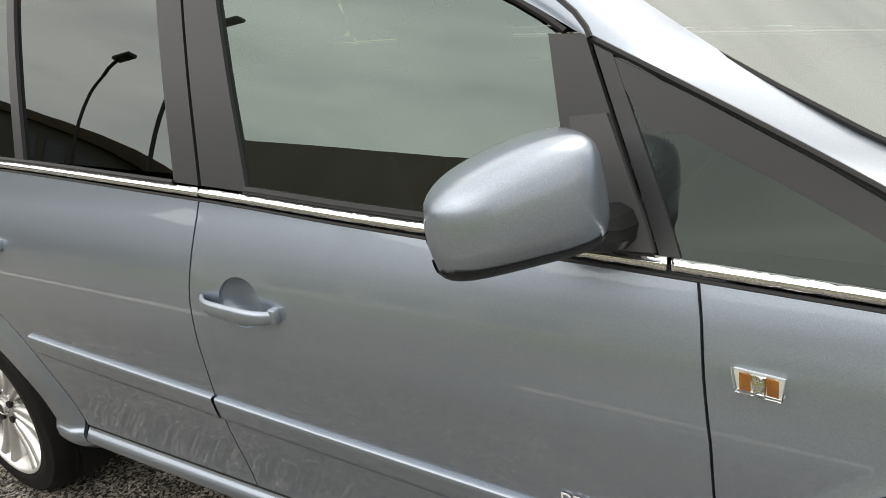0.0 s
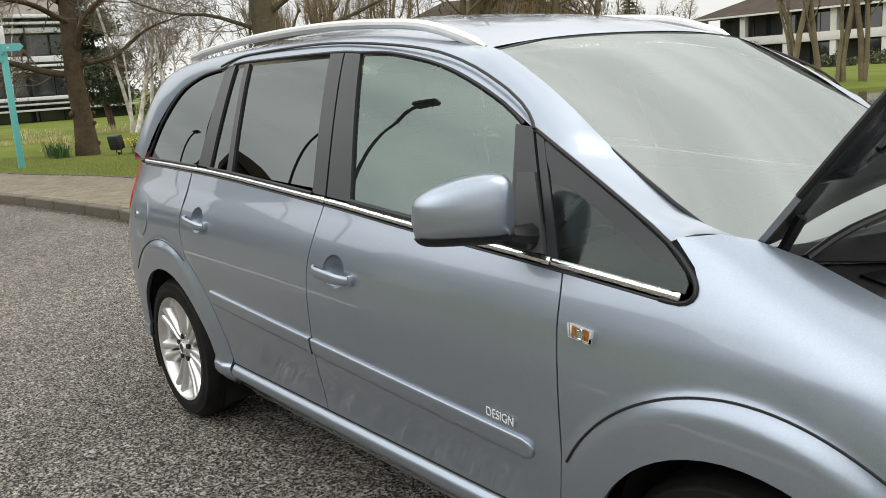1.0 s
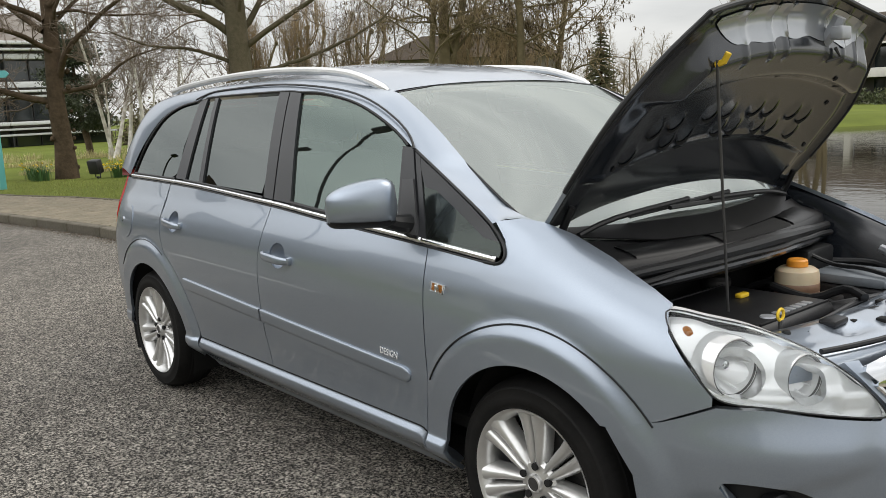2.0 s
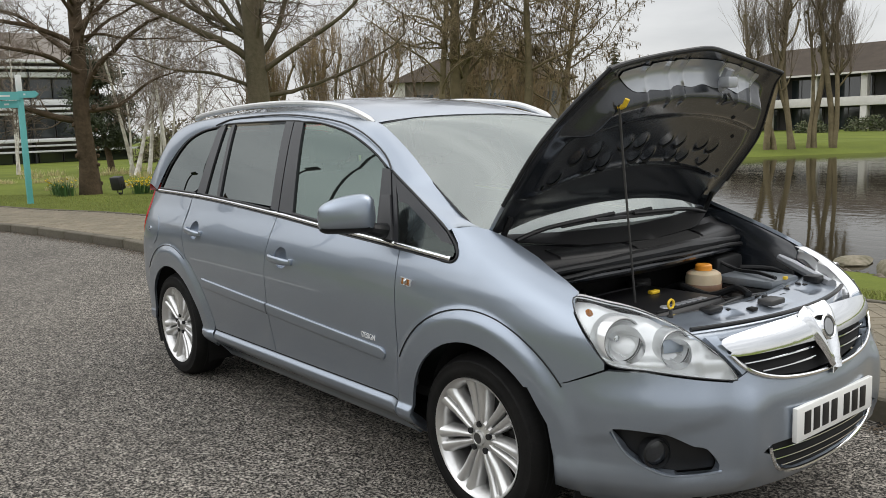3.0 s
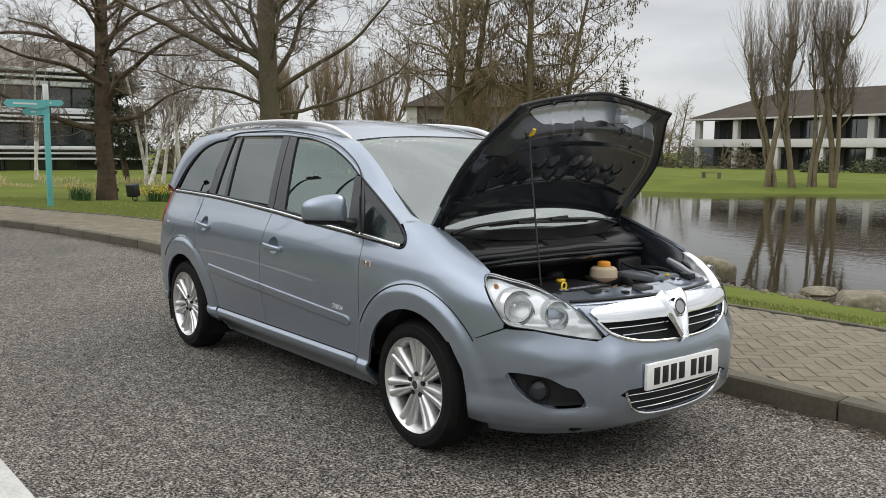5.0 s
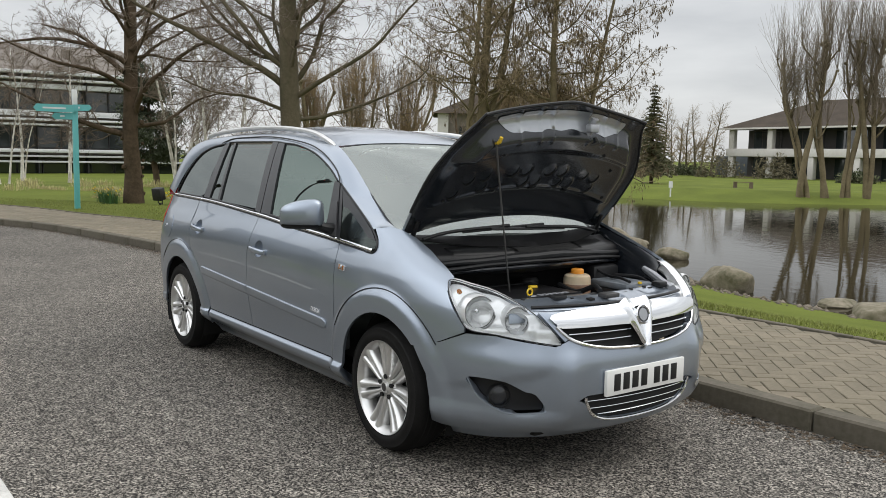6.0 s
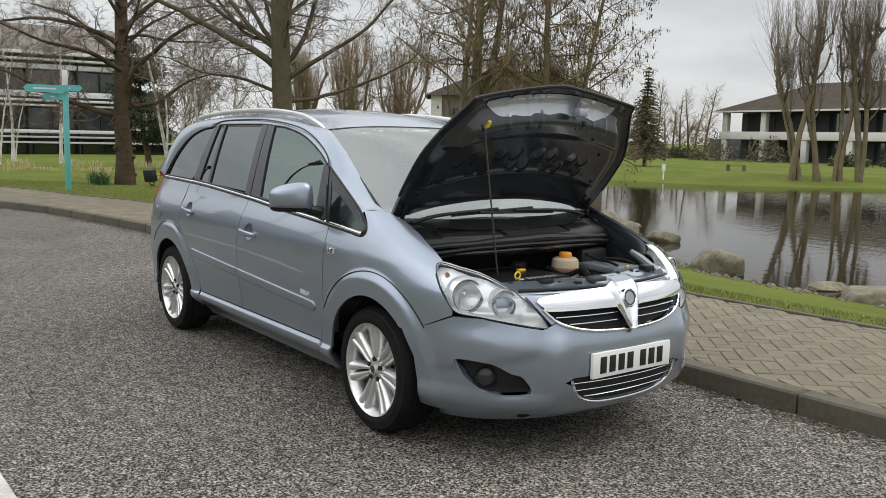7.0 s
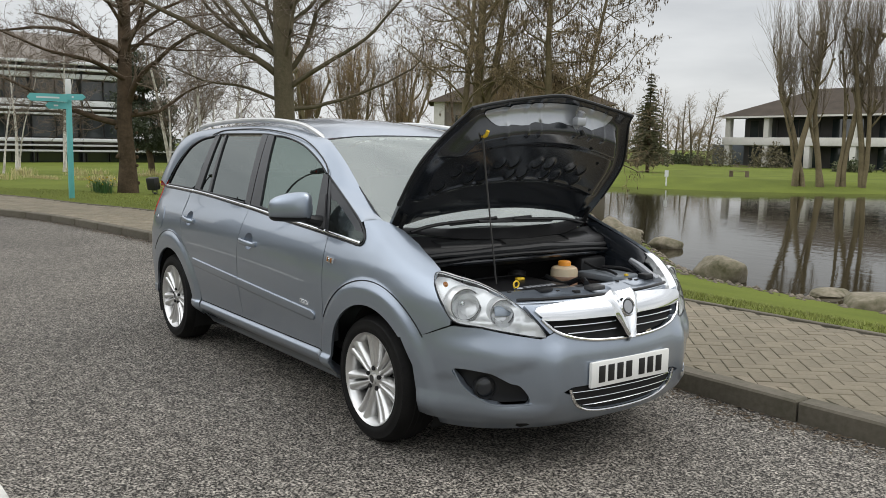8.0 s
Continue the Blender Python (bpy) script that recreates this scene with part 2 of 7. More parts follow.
TANK = material("aged_coolant_tank", (0.56, 0.47, 0.33), 0.4, vary=0.5, grain=20, patch=10, dark=(0.40, 0.29, 0.17), put={"Subsurface Weight": 0.1})
CLOTH = material("seat_cloth", (0.10, 0.10, 0.105), 0.9, vary=0.4, grain=250, bump=0.001)
TRIM_GREY = material("cabin_plastic", (0.11, 0.115, 0.12), 0.6, vary=0.3, grain=150)
BATTERY = material("battery_case", (0.16, 0.18, 0.20), 0.4, vary=0.4, grain=60)
ASPHALT = asphalt_material()
WATER = water_material()
LINE = material("road_paint", (0.62, 0.61, 0.57), 0.75, vary=0.7, grain=55, patch=5, dark=(0.28, 0.27, 0.25), bump=0.003)
GRASS = material("lawn", (0.150, 0.180, 0.038), 0.95, put={"Specular IOR Level": 0.05}, vary=0.9, grain=14, patch=0.35, dark=(0.085, 0.105, 0.026), bump=0.03, relief=30)
BLADE = material("grass_blades", (0.185, 0.205, 0.045), 0.7, vary=0.6, grain=5, patch=0.6, dark=(0.22, 0.24, 0.06), island=0.35)
STRAW = material("pale_dry_grass", (0.52, 0.46, 0.24), 0.8, vary=0.6, grain=8, dark=(0.32, 0.27, 0.12), island=0.3)
BRICK = material("block_paver", (0.205, 0.172, 0.122), 0.88, vary=0.7, grain=45, patch=3, dark=(0.105, 0.095, 0.062), random=0.10, island=0.10, bump=0.003)
JOINT = material("paving_joint", (0.055, 0.047, 0.033), 0.95, vary=0.7, grain=30, dark=(0.045, 0.05, 0.022), bump=0.004)
KERB = material("kerb_concrete", (0.135, 0.117, 0.090), 0.92, vary=0.95, grain=30, patch=2.2, dark=(0.060, 0.056, 0.034), bump=0.004, random=0.10)
ROCK = material("pond_rock", (0.25, 0.215, 0.16), 0.9, vary=0.95, grain=14, patch=4.0, dark=(0.085, 0.08, 0.04), bump=0.03, relief=9)
PEBBLE = material("shore_pebbles", (0.15, 0.125, 0.09), 0.85, vary=0.6, grain=30, dark=(0.12, 0.10, 0.08), island=0.4)
BARK = material("bark", (0.110, 0.078, 0.052), 0.95, put={"Specular IOR Level": 0.2}, vary=0.95, grain=13, patch=2.5, dark=(0.042, 0.032, 0.018), bump=0.03, relief=22)
BARK_GREEN = material("mossy_bark", (0.130, 0.104, 0.066), 0.92, vary=0.9, grain=16, patch=2.0, dark=(0.062, 0.058, 0.028), bump=0.03, relief=24)
BARK_MOSS = material("olive_mossy_bark", (0.205, 0.163, 0.092), 0.92, vary=0.9, grain=9, patch=1.6, dark=(0.10, 0.082, 0.042), bump=0.02, relief=20)
TWIG_OCHRE = material("ochre_shoots", (0.29, 0.205, 0.105), 0.9, vary=0.6, grain=2, dark=(0.15, 0.11, 0.06))
TWIG_GREY = material("grey_brown_shoots", (0.24, 0.195, 0.135), 0.9, vary=0.5, grain=2, dark=(0.10, 0.08, 0.055))
TWIG = material("twigs", (0.20, 0.155, 0.118), 0.9, vary=0.6, grain=3, dark=(0.09, 0.068, 0.05))
TWIG_OLIVE = material("olive_twigs", (0.31, 0.235, 0.130), 0.9, vary=0.6, grain=3, dark=(0.09, 0.075, 0.045))
BIRCH = material("birch_bark", (0.74, 0.71, 0.66), 0.8, vary=0.85, grain=6, patch=3, dark=(0.30, 0.26, 0.22))
NEEDLE = material("needles", (0.17, 0.175, 0.10), 0.8, vary=0.6, grain=3, dark=(0.13, 0.10, 0.06), island=0.35)
EVERGREEN = material("evergreen_leaves", (0.045, 0.058, 0.026), 0.7, vary=0.6, grain=2, dark=(0.03, 0.036, 0.018), island=0.4)
CATKIN = material("catkins", (0.135, 0.098, 0.06), 0.9, island=0.3, vary=0.3, grain=4)
THICKET = material("brown_thicket", (0.15, 0.125, 0.075), 0.9, vary=0.7, grain=2, dark=(0.09, 0.085, 0.045), island=0.4)
HEDGE = material("hedge_leaves", (0.06, 0.085, 0.03), 0.8, vary=0.7, grain=3, dark=(0.10, 0.085, 0.05), island=0.4)
WHITE_WALL = material("white_concrete", (0.62, 0.60, 0.56), 0.8, vary=0.5, grain=3, patch=0.4, dark=(0.42, 0.39, 0.35))
PALE_PANEL = material("pale_metal_panel", (0.66, 0.67, 0.68), 0.45, 0.1, vary=0.4, grain=2, patch=0.3, dark=(0.40, 0.41, 0.42))
GREY_WALL = material("grey_brown_cladding", (0.22, 0.19, 0.16), 0.8, vary=0.5, grain=4, patch=0.5)
SLATE_WALL = material("blue_grey_cladding", (0.075, 0.088, 0.10), 0.7, vary=0.4, grain=3, patch=0.6)
OFFICE_ROOF = material("grey_brown_roof", (0.20, 0.175, 0.15), 0.85, vary=0.6, grain=5, patch=0.6, dark=(0.13, 0.115, 0.10), bump=0.02, relief=4)
ROOF_TILE = material("roof_tiles", (0.075, 0.060, 0.047), 0.95, put={"Specular IOR Level": 0.1}, vary=0.7, grain=5, patch=0.6, dark=(0.040, 0.033, 0.026), bump=0.02, relief=4)
DARK_WALL = material("dark_cladding", (0.045, 0.04, 0.036), 0.6, vary=0.4, grain=2)
COWL = material("black_cowl_plastic", (0.008, 0.008, 0.009), 0.42, vary=0.6, grain=120, dark=(0.02, 0.02, 0.021), bump=0.0008, put={"Specular IOR Level": 0.3})
BEAM = material("pale_bonnet_beam", (0.42, 0.44, 0.46), 0.22, 0.5, vary=0.5, grain=18, patch=5, dark=(0.34, 0.355, 0.38), put={"Coat Weight": 1.0, "Coat Roughness": 0.06})
OFFICE_GLASS = material("office_glass", (0.022, 0.03, 0.032), 0.06, 0.0, put={"Specular IOR Level": 0.8})
TURQUOISE = material("turquoise_paint", (0.13, 0.46, 0.46), 0.5, vary=0.3, grain=12, patch=2, dark=(0.09, 0.35, 0.36))
WHITE_PAINT = material("white_paint", (0.75, 0.76, 0.76), 0.5, vary=0.2, grain=10)
LAMP_METAL = material("lamp_post_metal", (0.03, 0.03, 0.032), 0.45, 0.4)
DAFFODIL = material("daffodil_yellow", (0.75, 0.55, 0.03), 0.6, island=0.2, vary=0.2)
LEAF = material("daffodil_leaf", (0.05, 0.12, 0.03), 0.6, vary=0.4, island=0.3)
WOOD = material("bench_wood", (0.16, 0.12, 0.08), 0.8, vary=0.5, grain=10)
DIRT = material("leaf_litter", (0.11, 0.08, 0.05), 0.95, vary=0.7, grain=20, bump=0.01, dark=(0.06, 0.045, 0.03))
# ---- mesh helpers ----
def mesh_of(name, verts, faces, normals=None, smooth=True):
    me = bpy.data.meshes.new(name)
    me.from_pydata([tuple(map(float, v)) for v in verts], [], [tuple(map(int, f)) for f in faces])
    me.polygons.foreach_set("use_smooth", [smooth] * len(me.polygons))
    if normals is not None:
        me.normals_split_custom_set_from_vertices([tuple(map(float, v)) for v in normals])
    me.update()
    return me


def piece(name, me, mat, parent=None, label=""):
    """Links a mesh as one object under a thing or a part."""
    if not me.materials:
        me.materials.append(mat)
    ob = new(name, me)
    ob.parent = parent
    if label:
        ob["label"] = label
    return ob


def part(name, bm, mat, parent=None, label="", smooth=35):
    """Links a bmesh as one object; edges sharper than smooth degrees stay sharp."""
    bmesh.ops.recalc_face_normals(bm, faces=bm.faces)
    for e in bm.edges:
        e.smooth = len(e.link_faces) == 2 and e.calc_face_angle(3.0) < radians(smooth)
    for f in bm.faces:
        f.smooth = True
    me = bpy.data.meshes.new(name)
    bm.to_mesh(me)
    bm.free()
    return piece(name, me, mat, parent, label)


def empty(name, label, category, group="", kind="", at=(0, 0, 0)):
    ob = new(name)
    ob.location = at
    ob.empty_display_size = 0.1
    return tagged(ob, label, category, group, kind)


def add_box(bm, lo, hi, bevel=0.0, turn=None, segments=2):
    """A box between two corners, with bevelled edges, turned by a matrix if given."""
    lo, hi = Vector(lo), Vector(hi)
    got = bmesh.ops.create_cube(bm, size=1.0)["verts"]
    m = Matrix.Translation((lo + hi) / 2) @ Matrix.Diagonal((*(hi - lo), 1))
    bmesh.ops.transform(bm, matrix=(turn or Matrix()) @ m, verts=got)
    if bevel:
        edges = list({e for v in got for e in v.link_edges})
        bmesh.ops.bevel(bm, geom=edges, offset=bevel, segments=segments, profile=0.5, affect="EDGES")
    return bm


def box(lo, hi, bevel=0.0, turn=None, segments=2):
    return add_box(bmesh.new(), lo, hi, bevel, turn, segments)


def add_tube(bm, points, radius, sides=8, caps=True):
    """A round bar along points; radius is one number or one for each point."""
    pts = [Vector(p) for p in points]
    rad = [radius] * len(pts) if isinstance(radius, (int, float)) else list(radius)
    rings, ref = [], None
    for i, p in enumerate(pts):
        way = (pts[min(i + 1, len(pts) - 1)] - pts[max(i - 1, 0)]).normalized()
        if ref is None:
            ref = way.orthogonal().normalized()
        ref = (ref - way * ref.dot(way)).normalized()
        side = way.cross(ref)
        rings.append([bm.verts.new(p + rad[i] * (math.cos(a) * ref + math.sin(a) * side))
                      for a in (2 * math.pi * k / sides for k in range(sides))])
    for a, b in zip(rings, rings[1:]):
        for k in range(sides):
            bm.faces.new((a[k], a[(k + 1) % sides], b[(k + 1) % sides], b[k]))
    if caps:
        bm.faces.new(rings[0][::-1])
        bm.faces.new(rings[-1])
    return bm


def tube(points, radius, sides=8):
    return add_tube(bmesh.new(), points, radius, sides)


def lathe(profile, steps=48, axis="Y", closed=False):
    """Turns a profile of (radius, height) rows round an axis through the origin."""
    bm = bmesh.new()
    rings = []
    for k in range(steps):
        a = 2 * math.pi * k / steps
        ring = []
        for r, h in profile:
            u, v = r * math.cos(a), r * math.sin(a)
            ring.append(bm.verts.new((u, h, v) if axis == "Y" else (u, v, h)))
        rings.append(ring)
    n = len(profile)
    for k in range(steps):
        a, b = rings[k], rings[(k + 1) % steps]
        for i in range(n if closed else n - 1):
            bm.faces.new((a[i], a[(i + 1) % n], b[(i + 1) % n], b[i]))
    bmesh.ops.remove_doubles(bm, verts=bm.verts, dist=1e-5)
    return bm


def rounded(points, step=0.03, closed=True):
    """A smooth line through 2D or 3D points, as evenly spaced rows."""
    p = np.array(points, float)
    n = len(p)
    out = []
    for i in range(n if closed else n - 1):
        q = [p[(i + k) % n] if closed else p[min(max(i + k, 0), n - 1)] for k in (-1, 0, 1, 2)]
        m = max(2, int(np.linalg.norm(q[2] - q[1]) / step))
        for u in np.arange(m) / m:
            out.append(0.5 * (2 * q[1] + (q[2] - q[0]) * u + (2 * q[0] - 5 * q[1] + 4 * q[2] - q[3]) * u * u
                              + (3 * q[1] - q[0] - 3 * q[2] + q[3]) * u ** 3))
    if not closed:
        out.append(p[-1])
    return np.array(out)


def straight(points, step=0.03, closed=True):
    p = np.array(points, float)
    out = []
    for i in range(len(p) if closed else len(p) - 1):
        a, b = p[i], p[(i + 1) % len(p)]
        m = max(1, int(np.linalg.norm(b - a) / step))
        out += [a + (b - a) * k / m for k in range(m)]
    if not closed:
        out.append(p[-1])
    return np.array(out)


def within(pts, loop):
    """Whether 2D points lie in a closed loop."""
    x, y = pts[:, :1], pts[:, 1:]
    a, b = loop, np.roll(loop, -1, 0)
    cross = ((a[:, 1] > y) != (b[:, 1] > y)) & (x < (b[:, 0] - a[:, 0]) * (y - a[:, 1]) / (b[:, 1] - a[:, 1] + 1e-12) + a[:, 0])
    return cross.sum(1) % 2 == 1


def sheet(name, loop, place, step=0.03, depth=0.014, lift=0.0, holes=(), mirror=False, scale=(1, 1), middle=(1.4, 0, 0.6), drop=None):
    """A panel: the area in a 2D loop, laid onto a form by place(), with its edge turned in by depth.
    drop: relief along the normal, a function of the 2D rows."""
    loops = [np.array(loop, float)] + [np.array(h, float) for h in holes]
    k = np.array(scale, float)
    lo, hi = loops[0].min(0), loops[0].max(0)
    gx, gy = np.meshgrid(np.arange(lo[0] + step / k[0] / 2, hi[0], step / k[0]), np.arange(lo[1] + step / k[1] / 2, hi[1], step / k[1]))
    gx[1::2] += step / k[0] / 2
    grid = np.c_[gx.ravel(), gy.ravel()]
    keep = within(grid, loops[0])
    for h in loops[1:]:
        keep &= ~within(grid, h)
    rim = np.concatenate(loops)
    grid = grid[keep]
    if len(grid):
        gap = np.full(len(grid), 9.0)
        for r in rim:
            gap = np.minimum(gap, np.hypot(*((grid - r) * k).T))
        grid = grid[gap > step * 0.45]
    flat = np.concatenate([rim, grid])
    edges, at = [], 0
    for q in loops:
        edges += [(at + i, at + (i + 1) % len(q)) for i in range(len(q))]
        at += len(q)
    from mathutils import geometry
    v2, _, tri, *_ = geometry.delaunay_2d_cdt([Vector(p * k) for p in flat], edges, [], 0, 1e-6)
    flat = np.array([tuple(v) for v in v2]) / k
    tri = np.array([t for t in tri if len(t) == 3])
    mids = flat[tri].mean(1)
    ok = within(mids, loops[0])
    for h in loops[1:]:
        ok &= ~within(mids, h)
    tri = tri[ok]
    p = place(flat)
    e = 2e-3
    du = place(flat + (e / k[0], 0)) - place(flat - (e / k[0], 0))
    dv = place(flat + (0, e / k[1])) - place(flat - (0, e / k[1]))
    nor = np.cross(du, dv)
    nor /= np.linalg.norm(nor, axis=1)[:, None] + 1e-12
    flip = np.sign((nor * (p - np.array(middle))).sum(1).sum()) or 1
    nor = nor * flip
    p = p + nor * lift
    if drop is not None:
        p = p + nor * drop(flat)[:, None]
        g = np.zeros_like(p)
        fn = np.cross(p[tri[:, 1]] - p[tri[:, 0]], p[tri[:, 2]] - p[tri[:, 0]])
        fn *= np.sign((fn * nor[tri[:, 0]]).sum(1))[:, None]
        for c in range(3):
            np.add.at(g, tri[:, c], fn)
        nor = g / (np.linalg.norm(g, axis=1)[:, None] + 1e-12)
    face_n = np.cross(p[tri[:, 1]] - p[tri[:, 0]], p[tri[:, 2]] - p[tri[:, 0]])
    back = (face_n * nor[tri[:, 0]]).sum(1) < 0
    tri[back] = tri[back][:, ::-1]
    verts, faces, normals = list(p), [tuple(t) for t in tri], list(nor)
    if depth:
        count = {}
        for t in tri:
            for a, b in ((t[0], t[1]), (t[1], t[2]), (t[2], t[0])):
                count[(int(a), int(b))] = 1
        for a, b in [q for q in count if (q[1], q[0]) not in count]:
            out = np.cross(p[b] - p[a], nor[a])
            out /= np.linalg.norm(out) + 1e-12
            i = len(verts)
            verts += [p[a], p[b], p[b] - nor[b] * depth, p[a] - nor[a] * depth]
            normals += [out] * 4
            faces.append((i + 1, i, i + 3, i + 2))
    if mirror:
        verts = [(v[0], -v[1], v[2]) for v in verts]
        normals = [(v[0], -v[1], v[2]) for v in normals]
        faces = [f[::-1] for f in faces]
    return mesh_of(name, verts, faces, normals)


def loft(name, rows, mirror=False, closed=False):
    """A smooth grid through rows of 3D points."""
    rows = np.array(rows, float)
    m, n = rows.shape[:2]
    v = rows.reshape(-1, 3).copy()
    f = [(i * n + j, i * n + (j + 1) % n, (i + 1) * n + (j + 1) % n, (i + 1) * n + j) for i in range(m - 1) for j in range(n if closed else n - 1)]
    if mirror:
        v[:, 1] *= -1
        f = [q[::-1] for q in f]
    return mesh_of(name, v, f)


def letters(name, text, size, m, mat, parent, label="", deep=0.002):
    """Raised lettering in the built-in font, as a mesh."""
    cu = bpy.data.curves.new(name, "FONT")
    cu.body, cu.size, cu.extrude, cu.align_x = text, size, deep, "CENTER"
    tmp = new(name + "_outline", cu)
    me = bpy.data.meshes.new_from_object(tmp.evaluated_get(bpy.context.evaluated_depsgraph_get()))
    bpy.data.objects.remove(tmp)
    me.transform(m)
    return piece(name, me, mat, parent, label)
# ---- the form of the car body ----
def curve(xs, ys):
    """A monotone cubic through the points, for arrays."""
    xs, ys = np.array(xs, float), np.array(ys, float)
    d = np.diff(ys) / np.diff(xs)
    m = np.r_[d[0], np.where(d[1:] * d[:-1] > 0, 2 * d[1:] * d[:-1] / (d[1:] + d[:-1] + 1e-12), 0), d[-1]]

    def at(x):
        x = np.clip(np.asarray(x, float), xs[0], xs[-1])
        i = np.clip(np.searchsorted(xs, x) - 1, 0, len(xs) - 2)
        h = xs[i + 1] - xs[i]
        u = (x - xs[i]) / h
        return ((1 + 2 * u) * (1 - u) ** 2 * ys[i] + u * (1 - u) ** 2 * h * m[i]
                + u * u * (3 - 2 * u) * ys[i + 1] + u * u * (u - 1) * h * m[i + 1])
    return at


def ease(a, b, x):
    u = np.clip((x - a) / (b - a), 0, 1)
    return u * u * (3 - 2 * u)


WHEEL_X, WHEEL_Z = (0.0, 2.703), 0.316
half_width = curve([0.14, 0.22, 0.26, 0.30, 0.325, 0.345, 0.368, 0.42, 0.55, 0.70, 0.78, 0.86, 0.92, 0.98, 1.03, 1.09, 1.3, 1.5, 1.56],
                   [0.70, 0.748, 0.788, 0.833, 0.850, 0.852, 0.836, 0.841, 0.862, 0.877, 0.882, 0.878, 0.866, 0.846, 0.8265, 0.806, 0.735, 0.655, 0.62])
bow = curve([0.3, 0.7, 0.95, 1.1, 1.5], [0.0, 0.02, 0.045, 0.055, 0.05])
nose = curve([0.12, 0.18, 0.24, 0.30, 0.36, 0.45, 0.55, 0.62, 0.70, 0.77, 0.81, 0.86, 0.90, 0.95, 1.0, 1.06, 1.1, 1.16],
             [3.44, 3.50, 3.565, 3.605, 3.628, 3.635, 3.63, 3.612, 3.588, 3.555, 3.515, 3.44, 3.36, 3.23, 3.08, 2.88, 2.73, 2.5])
tail = curve([0.15, 0.3, 0.5, 0.7, 0.95, 1.15, 1.5, 1.6], [-0.70, -0.79, -0.83, -0.80, -0.78, -0.75, -0.55, -0.45])


def flank(x, z):
    """Half width of the flank at x and z, with its bowed plan and the flared wheel arches."""
    x, z = np.asarray(x, float), np.asarray(z, float)
    w = half_width(z) * (1 - bow(z) * ((np.clip(x, -0.8, 2.7) - 1.0) / 1.5) ** 2)
    ends = ease(2.32, 2.5, x) + ease(0.45, 0.3, x)
    w = w - 0.014 * ends * np.exp(-((z - 0.335) / 0.03) ** 2) + 0.03 * ease(2.4, 2.8, x) * ease(0.34, 0.22, z)
    for wx in WHEEL_X:
        r = np.hypot(x - wx - (0.01 if wx else 0), z - WHEEL_Z)
        w = w + 0.020 * ease(0.512, 0.445, r) * ease(0.12, 0.3, z)
    return w


def body(x, y, z):
    """Below 0 inside the lower body, above 0 outside it."""
    u = np.clip((x - 2.3) / (nose(z) - 2.3), 0, 3)
    v = np.clip((0.3 - x) / (0.3 - tail(z)), 0, 3)
    return (np.abs(y) / flank(x, z)) ** 2.3 + u ** 5 + v ** 10 - 1


def meet(start, way, far=6.0, steps=30, form=body):
    """Where rays that start outside come to the form, for arrays of n x 3, after a march and a bisection."""
    start, way = np.asarray(start, float), np.asarray(way, float)
    lo, hi = np.zeros(len(start)), np.full(len(start), far)
    found = np.zeros(len(start), bool)
    for s in np.linspace(0, far, 41)[1:]:
        inside = form(*(start + way * s).T) < 0
        hi, found = np.where(inside & ~found, s, hi), found | inside
        lo = np.where(found, lo, s)
        if found.all():
            break
    for _ in range(steps):
        mid = (lo + hi) / 2
        inside = form(*(start + way * mid[:, None]).T) < 0
        hi, lo = np.where(inside, mid, hi), np.where(inside, lo, mid)
    return start + way * hi[:, None]


def on_side(xz):
    """Flank points of the right-hand side for rows of x, z."""
    xz = np.asarray(xz, float)
    x, z = xz.T
    u = np.clip((x - 2.3) / (nose(z) - 2.3), 0, 1)
    v = np.clip((0.3 - x) / (0.3 - tail(z)), 0, 1)
    return np.c_[x, -flank(x, z) * np.clip(1 - u ** 5 - v ** 10, 1e-6, 1) ** (1 / 2.3), z]


def on_front(az):
    """Front points for rows of a, z: a is the angle in degrees round the upright axis at x = 2.5, minus to the right-hand side."""
    az = np.asarray(az, float)
    a = np.radians(az[:, 0])
    out = np.c_[np.cos(a), np.sin(a), 0 * a]
    start = np.c_[2.5 + 1.6 * out[:, 0], 1.6 * out[:, 1], az[:, 1]]
    return meet(start, -out, 1.6)


def on_top(xy):
    """Upper points for rows of x, y."""
    xy = np.asarray(xy, float)
    start = np.c_[xy, np.full(len(xy), 1.2)]
    return meet(start, np.tile([0, 0, -1.0], (len(xy), 1)), 0.9)
# ---- ground, road, pavement, pond ----
kerb_y = curve([-60, -40, -25, -16, -11.6, -9.7, -7.5, -6.2, -2, 3, 6, 30, 60], [-34, -20, -9.5, -2.9, -0.05, 0.52, 0.85, 1.0, 1.12, 1.23, 1.31, 2.0, 3.0])
pave_y = curve([-60, -40, -25, -16.6, -15.3, -12.8, -10.7, -6, 0, 3, 6, 30, 60], [-30, -16, -5.6, 0.55, 1.05, 1.6, 2.25, 2.85, 3.25, 3.35, 3.42, 4.1, 5.1])
WATER_Z = -0.95
SHORE = rounded([(0.5, 10.0), (-2.6, 10.3), (-4.3, 10.9), (-6.2, 12.4), (-9.8, 15.5), (-13.0, 17.6), (-20, 24), (-30, 34), (-31, 38), (-26.8, 39.2), (-23.8, 41), (-21.6, 43.5),
                 (-18.4, 48), (-10, 57), (6, 64), (24, 60), (36, 44), (38, 26), (28, 14), (14, 10.2), (7, 9.6)], 1.5)


